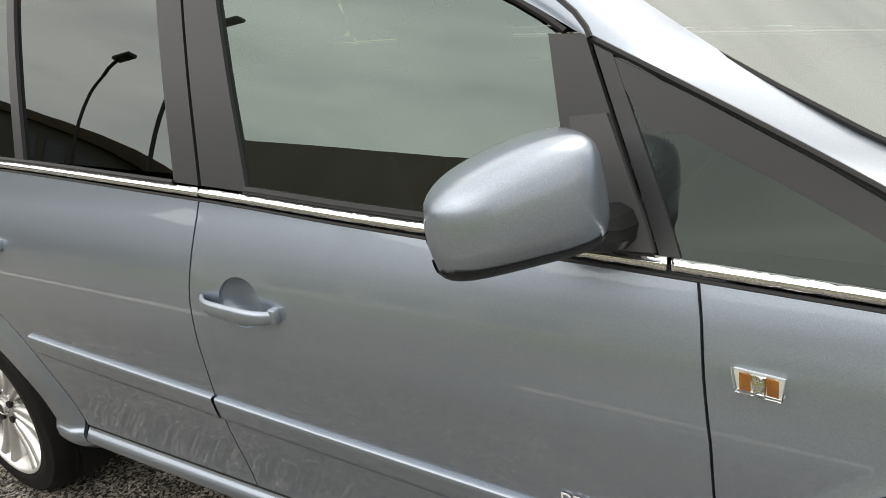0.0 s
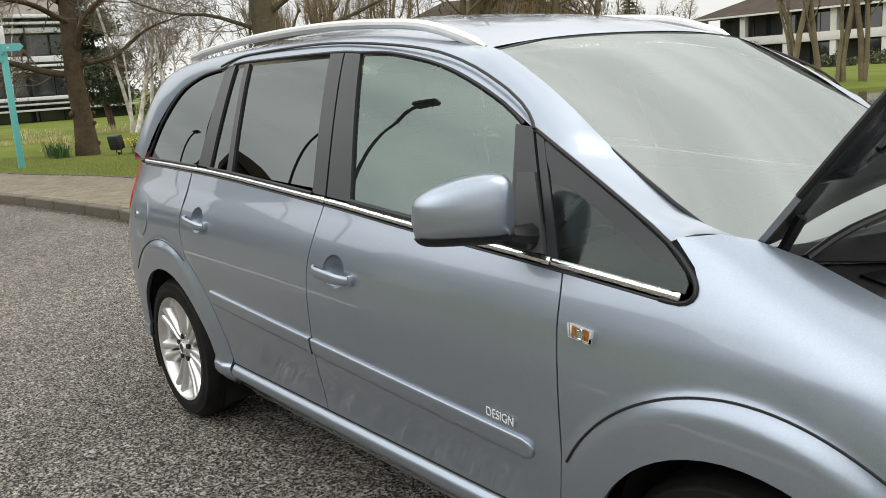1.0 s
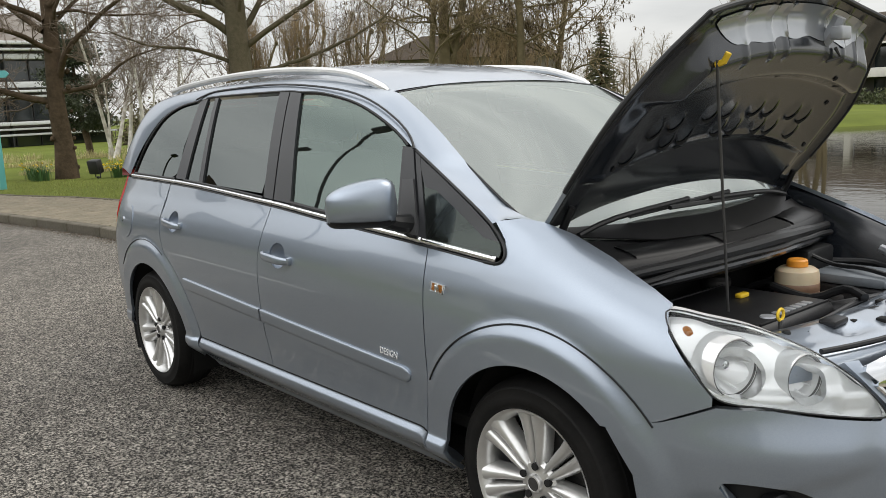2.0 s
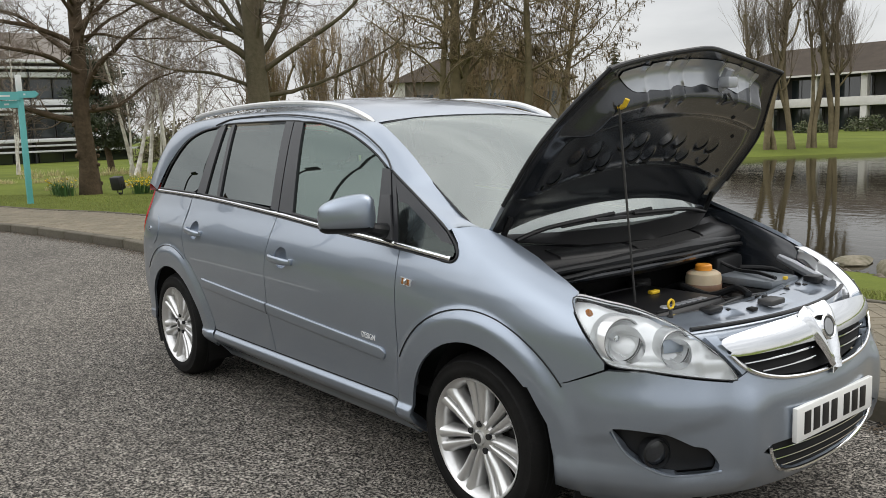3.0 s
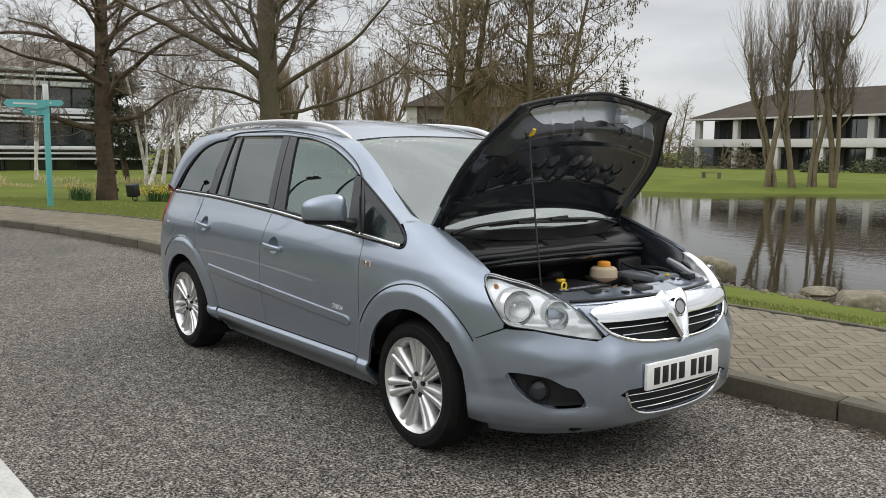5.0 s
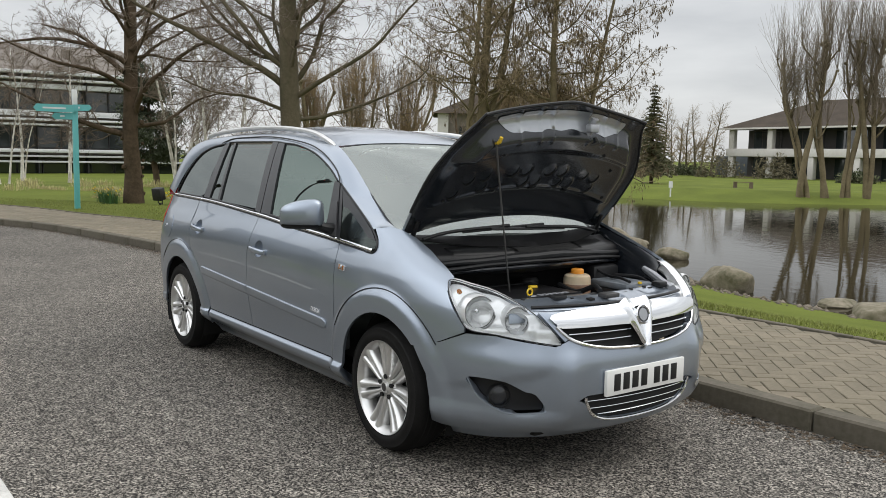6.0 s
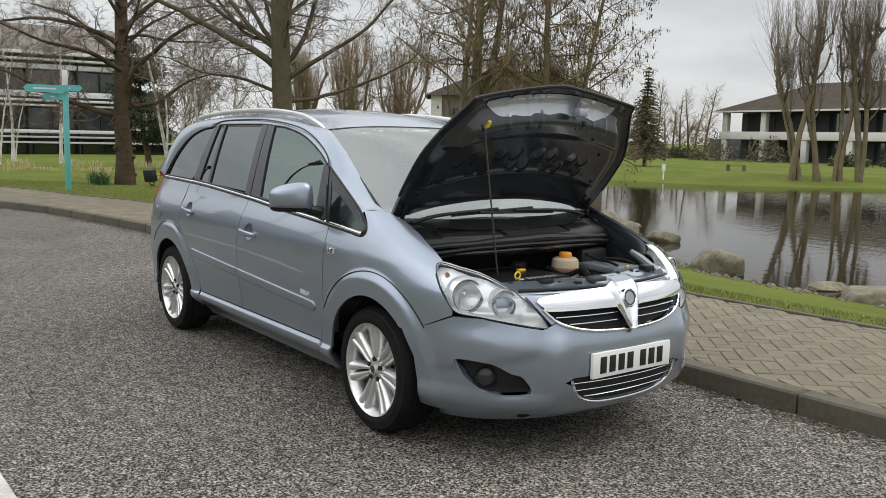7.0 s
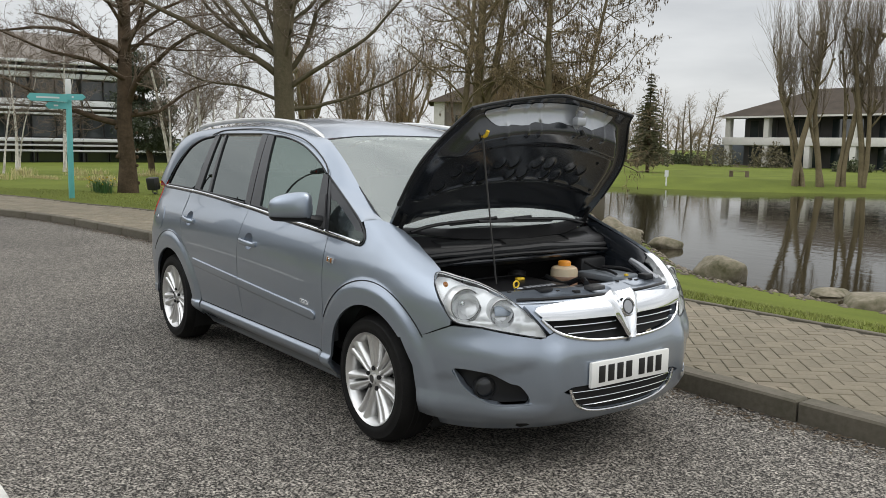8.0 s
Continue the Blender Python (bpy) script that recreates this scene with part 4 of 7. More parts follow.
for u in np.linspace(0, 1, 46):
    row = []
    for s in np.linspace(-1, 1, 25):
        x_side, x_mid = -0.46 + u * (1.795 - -0.46), -0.50 + u * (1.803 - -0.50)
        x = x_mid + (x_side - x_mid) * s * s
        row.append((x, s * float(edge_y(x_side)), float(roof_mid(x_mid)) + (float(edge_z(x_side)) - float(roof_mid(x_mid))) * abs(s) ** 2.6))
    rows.append(row)
piece("roof", loft("roof", rows), PAINT, car)
rows = []
for u in np.linspace(0, 1, 12):
    z = 1.50 - 0.40 * u
    e = np.array([np.interp(z, EDGE[:14, 2], EDGE[:14, c]) for c in (0, 1)])
    rows.append([(e[0] - 0.10 * (1 - s * s), s * e[1], z) for s in np.linspace(-1, 1, 15)])
piece("rear_window", loft("rear_window", rows), GLASS_DARK, car)


def on_rear(az):
    az = np.asarray(az, float)
    a = np.radians(az[:, 0])
    out = np.c_[-np.cos(a), np.sin(a), 0 * a]
    start = np.c_[-0.1 + 1.6 * out[:, 0], 1.6 * out[:, 1], az[:, 1]]
    return meet(start, -out, 1.6)


piece("tailgate", sheet("tailgate", straight([(-49, 1.10), (49, 1.10), (50, 0.56), (-50, 0.56)], 0.6), on_rear, step=0.05, scale=(0.013, 1)), PAINT, car)
piece("rear_bumper", sheet("rear_bumper", straight([(-49, 0.553), (49, 0.553), (48, 0.22), (-48, 0.22)], 0.6), on_rear, step=0.05, scale=(0.013, 1)), PAINT, car)

# windscreen with its black border
glass = straight([(-0.675, 1.03), (-0.655, 1.09), (-0.625, 1.19), (-0.592, 1.37), (-0.566, 1.478), (-0.3, 1.508), (0, 1.517), (0.3, 1.508), (0.566, 1.478),
                  (0.592, 1.37), (0.625, 1.19), (0.655, 1.09), (0.675, 1.03), (0.35, 0.995), (0, 0.985), (-0.35, 0.995)], 0.04)
ws = piece("windscreen", sheet("windscreen", glass, on_screen, step=0.045, depth=0.005), GLASS_SCREEN, car, "large raked windscreen")
q = on_screen(rounded([(-0.675, 1.03), (-0.655, 1.09), (-0.625, 1.19), (-0.592, 1.37), (-0.568, 1.47), (-0.54, 1.484), (-0.3, 1.510), (0, 1.519), (0.3, 1.510), (0.54, 1.484), (0.568, 1.47),
                       (0.592, 1.37), (0.625, 1.19), (0.655, 1.09), (0.675, 1.03)], 0.05, closed=False))
cowl = straight([(-0.668, 1.046), (-0.35, 1.034), (0, 1.028), (0.35, 1.034), (0.668, 1.046), (0.675, 1.03), (0.35, 0.99), (0, 0.98), (-0.35, 0.99), (-0.675, 1.03)], 0.04)
piece("cowl_top", sheet("cowl_top", cowl, on_screen, step=0.045, depth=0.004, lift=0.006), COWL, ws, "black plastic cowl edge")
part("screen_seal", tube(q - (0, 0, 0.004), 0.005, 6), BLACK, ws)

# ---- nose: charted by angle round the front and height ----
SC = (0.0175, 1.0)


def nose_panel(name, loop, mat, parent, step=0.022, depth=0.014, lift=0.0, label="", holes=(), drop=None, fine=0.6):
    return piece(name, sheet(name, straight(loop, fine) if fine else np.array(loop), on_front, step=step, depth=depth, lift=lift, scale=SC, holes=holes, drop=drop), mat, parent, label)


LAMP = [(-50.3, 0.888), (-49.8, 0.845), (-47.2, 0.768), (-44.3, 0.698), (-38.1, 0.682), (-31.0, 0.660), (-24.6, 0.640), (-23.3, 0.645), (-25.3, 0.703), (-28.5, 0.760), (-32.6, 0.812), (-38.4, 0.856), (-44.5, 0.879), (-48.5, 0.892)]
FOG = [(-44.0, 0.490), (-36.6, 0.487), (-31.1, 0.440), (-29.0, 0.428), (-27.0, 0.354), (-34.0, 0.347), (-38.3, 0.373), (-41.6, 0.418)]
GRILLE = [(-25.0, 0.757), (-15, 0.776), (0, 0.785), (15, 0.776), (25.0, 0.757), (23.6, 0.715), (20.5, 0.664), (15, 0.630), (6, 0.613), (-6, 0.613), (-15, 0.630), (-20.5, 0.664), (-23.6, 0.715)]
MOUTH = [(-17.2, 0.413), (17.2, 0.413), (17.0, 0.375), (14.6, 0.320), (9.5, 0.287), (0, 0.278), (-9.5, 0.287), (-14.6, 0.320), (-17.0, 0.375)]
flipped = lambda loop: [(-a, z) for a, z in loop][::-1]
smooth_loop = lambda loop, step=1.0: rounded(np.array(loop) * (1, 57), step) / (1, 57)

bump_loop = [(-54.4, 0.24), (-54.3, 0.36), (-55.3, 0.47), (-59.3, 0.585), (-51.3, 0.6235), (-44.6, 0.677), (-38.1, 0.676), (-31.0, 0.652), (-24.5, 0.632), (-22.2, 0.650), (-21.0, 0.660), (-15, 0.622), (-6, 0.605)]
bump_loop = bump_loop + flipped(bump_loop)
low = [(51.5, 0.232), (41, 0.235), (31, 0.245), (17, 0.238), (0, 0.232)]
bump_loop = bump_loop + low + flipped(low)[1:]
crease = lambda q: (0.020 * np.exp(-((np.abs(q[:, 0]) - 21.5) / 3.0) ** 2) * ease(0.26, 0.40, q[:, 1]) * ease(0.66, 0.52, q[:, 1])
                    + 0.012 * ease(0.345, 0.325, q[:, 1]) * ease(0.235, 0.30, q[:, 1]) * ease(19, 24, np.abs(q[:, 0])) * ease(40, 32, np.abs(q[:, 0]))
                    + 0.010 * ease(0.50, 0.52, q[:, 1] + 0.004 * (np.abs(q[:, 0]) - 30)) * ease(0.66, 0.56, q[:, 1]) * ease(24, 30, np.abs(q[:, 0])) * ease(54, 44, np.abs(q[:, 0])))
bumper = nose_panel("front_bumper", bump_loop, PAINT, car, step=0.017, depth=0.03,
                    holes=[smooth_loop(FOG), smooth_loop(flipped(FOG)), smooth_loop(MOUTH)], drop=crease)
lip = [(-52, 0.245), (-41, 0.252), (-30, 0.262), (0, 0.250), (30, 0.262), (41, 0.252), (52, 0.245), (51, 0.155), (30, 0.165), (0, 0.168), (-30, 0.165), (-51, 0.155)]
nose_panel("bumper_lip", lip, PAINT, bumper, depth=0.05, lift=-0.030, label="lower bumper lip in body colour")
for mirror in (False, True):
    turn = flipped if mirror else (lambda q: q)
    s = 1 if mirror else -1
    fog = piece("fog_lamp_recess", sheet("fog_lamp_recess", smooth_loop(turn(FOG)), on_front, step=0.02, depth=0.0, lift=-0.035, scale=SC), BLACK, bumper, "black mesh insert")
    q = on_front(rounded(np.array(turn([(-44.2, 0.49), (-41.9, 0.415), (-38.5, 0.368), (-34.0, 0.342), (-26.6, 0.349)])) * (1, 57), 0.6, closed=False) / (1, 57))
    part("fog_trim", tube(q + (0.002, 0, 0), 0.005, 6), PAINT, fog, "thin body-coloured edge")
    c = on_front([(s * 36.3, 0.412)])[0]
    aim = Matrix.Translation((c[0] - 0.028, c[1] - s * 0.010, c[2])) @ pose(0, 0, 0, 0, 0, s * 22) @ pose(0, 0, 0, 0, 0, 90)
    bm = lathe([(0.050, 0.02), (0.050, -0.012), (0.043, -0.016), (0.041, -0.006)], 28)
    bmesh.ops.transform(bm, matrix=aim, verts=bm.verts)
    part("lamp_ring", bm, BLACK, fog)
    bm = lathe([(0.0, -0.010), (0.02, -0.008), (0.041, -0.002)], 28)
    bmesh.ops.transform(bm, matrix=aim, verts=bm.verts)
    part("lamp_glass", bm, GLOSS_DARK, fog, "dark round fog lamp glass")

# lower mouth: dark back, thin chrome blades and rim
nose_panel("lower_grille", MOUTH, VOID, bumper, depth=0.0, lift=-0.010)
for z, w in ((0.386, 17.0), (0.352, 16.0), (0.318, 13.4)):
    q = on_front(np.c_[np.linspace(-w, w, 30), np.full(30, z)]) + (-0.006, 0, 0)
    part("grille_blade", tube(q, 0.0028, 6), CHROME, bumper, "thin chrome blade")
q = on_front(rounded(np.array([(-17.5, 0.405), (-17.0, 0.372), (-14.8, 0.316), (-9.6, 0.283), (0, 0.274), (9.6, 0.283), (14.8, 0.316), (17.0, 0.372), (17.5, 0.405)]) * (1, 57), 0.8, closed=False) / (1, 57))
part("grille_rim", tube(q + (0.002, 0, 0), 0.007, 8), CHROME, bumper, "chrome lower grille rim")

# upper grille: chrome bar, rim, blades and the badge vee
grille = nose_panel("radiator_grille", GRILLE, VOID, car, depth=0.03, lift=-0.028, label="chrome radiator grille with thin blades")
bar = [(-25.4, 0.760), (-15, 0.782), (0, 0.790), (15, 0.782), (25.4, 0.760), (24.2, 0.722), (22.9, 0.707), (8, 0.705), (0, 0.70), (-8, 0.705), (-22.9, 0.707), (-24.2, 0.722)]
nose_panel("chrome_bar", smooth_loop(bar, 0.7), CHROME, grille, step=0.014, depth=0.02, lift=0.006, fine=0, drop=lambda q: 0.008 * np.clip(1 - ((q[:, 1] - 0.742) / 0.045) ** 2, 0, 1))
q = on_front(rounded(np.array([(-24.2, 0.715), (-20.8, 0.660), (-15, 0.624), (-6, 0.607), (6, 0.607), (15, 0.624), (20.8, 0.660), (24.2, 0.715)]) * (1, 57), 0.8, closed=False) / (1, 57))
part("grille_rim", tube(q + (0.003, 0, 0), 0.0075, 8), CHROME, grille)
for z, w in ((0.679, 20.8), (0.647, 17.4)):
    for s in (-1, 1):
        q = on_front(np.c_[np.linspace(s * 3.0, s * w, 16), np.full(16, z)]) + (-0.014, 0, 0)
        part("grille_blade", tube(q, 0.0036, 6), CHROME, grille)
vee = [(-6.0, 0.780), (-3.0, 0.797), (3.0, 0.797), (6.0, 0.780), (4.9, 0.735), (2.7, 0.665), (1.0, 0.606), (-1.0, 0.606), (-2.7, 0.665), (-4.9, 0.735)]
vee_form = lambda q: 0.008 + 0.020 * np.exp(-((np.abs(q[:, 0]) / (1.0 + 5.0 * np.clip((q[:, 1] - 0.606) / 0.174, 0, 1)) - 0.62) / 0.26) ** 2) + 0.006 * ease(0.70, 0.61, q[:, 1])
emblem = nose_panel("badge_shield", smooth_loop(vee, 0.5), CHROME, grille, step=0.010, depth=0.03, fine=0, drop=vee_form)
c = on_front([(0, 0.735)])[0]
bm = lathe([(0.0, 0.004), (0.037, 0.004), (0.040, 0.009), (0.045, 0.004), (0.045, -0.020)], 32)
bmesh.ops.transform(bm, matrix=Matrix.Translation((c[0] + 0.024, 0, 0.742)) @ pose(0, 0, 0, 0, -14, 0) @ pose(0, 0, 0, 0, 0, -90), verts=bm.verts)
part("badge_ring", bm, CHROME, emblem)
bm = lathe([(0.029, 0.0048), (0.0355, 0.0052)], 32)
bmesh.ops.transform(bm, matrix=Matrix.Translation((c[0] + 0.024, 0, 0.742)) @ pose(0, 0, 0, 0, -14, 0) @ pose(0, 0, 0, 0, 0, -90), verts=bm.verts)
part("badge_groove", bm, SATIN, emblem)
bm = lathe([(0.0, 0.0062), (0.028, 0.0058)], 28)
bmesh.ops.transform(bm, matrix=Matrix.Translation((c[0] + 0.024, 0, 0.742)) @ pose(0, 0, 0, 0, -14, 0) @ pose(0, 0, 0, 0, 0, -90), verts=bm.verts)
part("badge_disc", bm, BAY_GREY, emblem, "plain grey round badge")

strip = [(-28.1, 0.774), (-25.8, 0.774), (-24.5, 0.72), (-21.3, 0.664), (-22.4, 0.652), (-24.9, 0.706)]
for loop in (strip, flipped(strip)):
    nose_panel("grille_side_strip", loop, PAINT, grille, depth=0.03, lift=0.001)

# number plate with bars in place of its characters
plate = part("number_plate", box((3.622, -0.262, 0.404), (3.640, 0.262, 0.520), 0.004), PLATE_WHITE, car, "white front number plate with dark bars")
for y0 in (-0.196, -0.137, -0.078, -0.019, 0.068, 0.127, 0.186):
    part("plate_bar", box((3.637, y0 - 0.020, 0.424), (3.6425, y0 + 0.020, 0.500), 0.001), PLATE_BLACK, plate)

# headlamps
for mirror in (False, True):
    turn = flipped if mirror else (lambda q: q)
    s = 1 if mirror else -1
    lamp = nose_panel("headlamp", smooth_loop(turn(LAMP), 0.8), LAMP_CHROME, car, step=0.007, depth=0.03, lift=-0.036, fine=0, label="clear headlamp with two chrome reflectors",
                      holes=[np.array([(s * a + r / 0.0185 * math.cos(k), z + r * math.sin(k)) for k in np.linspace(0, 2 * math.pi, 33)[:-1]]) for a, z, r in ((41.6, 0.765, 0.066), (33.2, 0.738, 0.054))],
                      drop=lambda q: 0.013 * np.abs((np.abs(q[:, 0]) * 0.16 + q[:, 1] * 12) % 2 - 1) + 0.012 * ease(0.66, 0.70, q[:, 1]) * ease(0.735, 0.70, q[:, 1]) + 0.014 * ease(30.5, 28.5, np.abs(q[:, 0])))
    nose_panel("lamp_back", smooth_loop(turn(LAMP), 0.8), LAMP_CHROME, lamp, step=0.02, depth=0.0, lift=-0.085, fine=0)
    nose_panel("lens", smooth_loop(turn(LAMP), 0.8), LENS, lamp, step=0.02, depth=0.012, lift=0.002, fine=0, label="clear curved lens")
    q = on_front(smooth_loop(turn(LAMP), 0.8))
    part("lens_rim", tube(np.r_[q, q[:1]], 0.0022, 6), SATIN, lamp)
    inward = np.c_[2.5 - q[:, 0], -q[:, 1], 0 * q[:, 0]]
    inward = inward / np.linalg.norm(inward, axis=1)[:, None]
    rows = [[tuple(a), tuple(a + 0.042 * d)] for a, d in zip(np.r_[q, q[:1]], np.r_[inward, inward[:1]])]
    piece("lamp_wall", loft("lamp_wall", rows), LAMP_CHROME, lamp)
    for a, z, r in ((41.6, 0.765, 0.074), (33.2, 0.738, 0.060)):
        c = on_front([(s * a, z)])[0]
        m = Matrix.Translation((c[0] - 0.045, c[1] - s * 0.028, c[2])) @ pose(0, 0, 0, 0, 0, s * 14) @ pose(0, 0, 0, 0, 0, -90)
        bm = lathe([(0.014, -0.052), (r * 0.55, -0.040), (r * 0.80, -0.018), (r * 0.90, 0.012), (r * 0.95, 0.022), (r * 1.02, 0.022), (r * 1.06, 0.010), (r * 1.06, -0.05)], 36)
        bmesh.ops.transform(bm, matrix=m, verts=bm.verts)
        part("reflector", bm, REFLECTOR, lamp, "mirror-bright round reflector")
        for k in range(10):
            w = 2 * math.pi * k / 10
            flute = tube([(r * f * math.cos(w), h, r * f * math.sin(w)) for f, h in ((0.30, -0.046), (0.55, -0.0385), (0.80, -0.0165), (0.88, 0.006))], [0.0015, 0.003, 0.004, 0.0025], 5)
            bmesh.ops.transform(flute, matrix=m, verts=flute.verts)
            part("reflector_flute", flute, REFLECTOR, lamp)
        rim = lathe([(r * 0.90, 0.016), (r * 0.97, 0.0235), (r * 1.03, 0.016)], 36)
        bmesh.ops.transform(rim, matrix=m, verts=rim.verts)
        part("bezel", rim, CASTING, lamp, "thin grey bezel")
        bm = lathe([(0.0, -0.005), (0.011, -0.011), (0.013, -0.05), (0.016, -0.06)], 16)
        bmesh.ops.transform(bm, matrix=m, verts=bm.verts)
        part("bulb", bm, CHROME, lamp)
    c = on_front([(s * 46.6, 0.838)])[0]
    bm = lathe([(0.0, 0.006), (0.008, 0.004), (0.013, -0.006), (0.016, -0.014)], 20)
    bmesh.ops.transform(bm, matrix=Matrix.Translation((c[0] - 0.03, c[1] - s * 0.02, c[2])) @ pose(0, 0, 0, 0, 0, s * 30) @ pose(0, 0, 0, 0, 0, -90), verts=bm.verts)
    part("indicator_bulb", bm, AMBER, lamp, "dull orange indicator bulb")

# ---- bonnet, swung up on its hinge ----
REAR = rounded([(2.665, 0.69), (2.685, 0.62), (2.725, 0.45), (2.755, 0.2), (2.762, 0.0), (2.755, -0.2), (2.725, -0.45), (2.685, -0.62), (2.665, -0.69)], 0.03, closed=False)
SIDE = rounded([(2.665, -0.69), (2.78, -0.702), (2.95, -0.704), (3.06, -0.692), (3.16, -0.650), (3.26, -0.592), (3.325, -0.552), (3.368, -0.538)], 0.03, closed=False)
FRONT = rounded([(3.368, -0.538), (3.385, -0.44), (3.408, -0.30), (3.432, -0.15), (3.45, 0.0), (3.432, 0.15), (3.408, 0.30), (3.385, 0.44), (3.368, 0.538)], 0.03, closed=False)
bonnet_loop = np.concatenate([REAR[:-1], SIDE[:-1], FRONT[:-1], (SIDE * (1, -1))[::-1][:-1]])
SWING = Matrix.Translation((2.672, 0, 1.045)) @ Matrix.Rotation(radians(-70), 4, "Y") @ Matrix.Translation((-2.672, 0, -1.045))
top = sheet("bonnet", bonnet_loop, on_top, step=0.03, depth=0.012, middle=(3, 0, 0))
top.transform(SWING)
bonnet = piece("bonnet", top, PAINT, car, "raised bonnet with a dark padded underside")


DENTS = ((3.075, (-0.45, -0.355, -0.185, -0.095, 0.07, 0.16, 0.325, 0.41)), (3.010, (-0.52, -0.345, -0.26, -0.085, 0.0, 0.155, 0.24, 0.40)))


def under(q):
    """Relief of the underside: a raised rim, a padded middle with rows of tilted round dents, and a front beam with upright ribs."""
    x, y = q[:, 0], q[:, 1]
    lim = 0.70 - 0.17 * ease(3.0, 3.37, x)
    rim = ease(0.84, 0.95, np.abs(y) / lim)
    bend = x + 0.24 * y * y
    d = -0.028 + 0.016 * rim
    d = d - 0.018 * ease(2.84, 2.88, x - 0.10 * (1 - (y / 0.6) ** 2)) * (1 - rim)
    d = d - 0.013 * np.exp(-((x - 0.10 * (1 - (y / 0.6) ** 2) - 2.862) / 0.013) ** 2) * (1 - rim)
    for xr, ycs in DENTS:
        for yc in ycs:
            dx, dy = x - xr + 0.25 * yc * yc, y - yc
            r = np.hypot(dx, dy)
            side = np.clip((-0.82 * dx + 0.57 * dy) / 0.036, -1, 1)
            d = d - 0.0060 * ease(0.041, 0.033, r) * (0.5 + 0.5 * side)
    beam = ease(3.18, 3.235, bend) * (1 - rim)
    d = d - 0.050 * beam + 0.090 * ease(3.295, 3.385, bend) * (1 - rim)
    for yk in (-0.30, -0.17, -0.09, 0.16, 0.28, 0.38):
        d = d - 0.010 * np.exp(-((y - yk) / 0.007) ** 2) * ease(3.27, 3.30, bend) * ease(3.44, 3.40, bend)
    return d


loop = bonnet_loop.copy()
mid = np.array([3.08, 0])
loop = mid + (loop - mid) * 0.994
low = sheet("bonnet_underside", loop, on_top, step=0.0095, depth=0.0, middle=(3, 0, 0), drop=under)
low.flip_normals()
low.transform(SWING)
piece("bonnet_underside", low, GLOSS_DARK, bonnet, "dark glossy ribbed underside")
# a paler strip with a wavy lower edge, laid over the dark underside
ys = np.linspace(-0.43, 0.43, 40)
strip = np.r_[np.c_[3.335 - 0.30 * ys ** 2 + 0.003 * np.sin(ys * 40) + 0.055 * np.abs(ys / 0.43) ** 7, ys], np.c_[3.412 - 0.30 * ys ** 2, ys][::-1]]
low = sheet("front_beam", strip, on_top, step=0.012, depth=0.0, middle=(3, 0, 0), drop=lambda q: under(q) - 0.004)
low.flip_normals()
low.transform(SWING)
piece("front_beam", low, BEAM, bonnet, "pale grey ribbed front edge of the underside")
# near-black crescents that paint the shade along one side of each dent
for xr, ycs in DENTS:
    for yc in ycs:
        aim = math.atan2(0.57, -0.82)
        k = np.radians(np.linspace(-88, 88, 15))
        wide = 0.036 - 0.014 * np.cos(k)
        c = np.array([xr - 0.25 * yc ** 2, yc])
        moon = np.r_[c + 0.037 * np.c_[np.cos(aim + k), np.sin(aim + k)], (c + wide[:, None] * np.c_[np.cos(aim + k), np.sin(aim + k)])[::-1]]
        low = sheet("scoop", moon, on_top, step=0.012, depth=0.0, middle=(3, 0, 0), drop=lambda q: under(q) - 0.003)
        low.flip_normals()
        low.transform(SWING)
        piece("scoop", low, VOID, bonnet)
for yc, xr in ((-0.26, 2.940), (0.0, 2.958), (0.24, 2.942)):
    slot = straight([(xr, yc - 0.02), (xr, yc + 0.02), (xr + 0.011, yc + 0.02), (xr + 0.011, yc - 0.02)], 0.01)
    low = sheet("slot", slot, on_top, step=0.01, depth=0.0, middle=(3, 0, 0), drop=lambda q: under(q) - 0.003)
    low.flip_normals()
    low.transform(SWING)
    piece("slot", low, VOID, bonnet)
for yc, xr, r in ((-0.36, 3.20, 0.008), (-0.22, 3.19, 0.009), (0.05, 3.19, 0.008), (0.33, 3.21, 0.010), (0.50, 3.08, 0.009), (-0.56, 2.90, 0.009), (0.56, 2.90, 0.009), (-0.12, 3.20, 0.006), (0.43, 3.16, 0.008)):
    hole = np.array([(xr + r * math.cos(a), yc + r * math.sin(a)) for a in np.linspace(0, 2 * math.pi, 13)[:-1]])
    low = sheet("drain_hole", hole, on_top, step=0.01, depth=0.0, middle=(3, 0, 0), drop=lambda q: under(q) - 0.003)
    low.flip_normals()
    low.transform(SWING)
    piece("drain_hole", low, VOID, bonnet)
hub = SWING @ Vector((3.34, 0.12, 0.80))
bm = box((-0.02, -0.03, -0.02), (0.02, 0.03, 0.02), 0.006)
bmesh.ops.transform(bm, matrix=Matrix.Translation(hub), verts=bm.verts)
part("bonnet_catch", bm, BAY_GREY, bonnet)
lift = lambda x, y, z: SWING @ Vector((x, y, float(on_top([(x, y)])[0][2]) - z))
part("striker_plate", tube([lift(3.38, 0.16, 0.05), lift(3.33, 0.16, 0.065), lift(3.27, 0.155, 0.075)], [0.020, 0.022, 0.012], 6), BAY_GREY, bonnet, "pale metal striker bracket")
part("striker_hook", tube([lift(3.27, 0.17, 0.07), lift(3.24, 0.19, 0.10), lift(3.26, 0.22, 0.115), lift(3.285, 0.20, 0.09)], 0.006, 6), CASTING, bonnet)
part("catch_lever", tube([lift(3.24, 0.02, 0.06), lift(3.245, 0.08, 0.085), lift(3.25, 0.12, 0.075)], 0.012, 6), BLACK, bonnet)
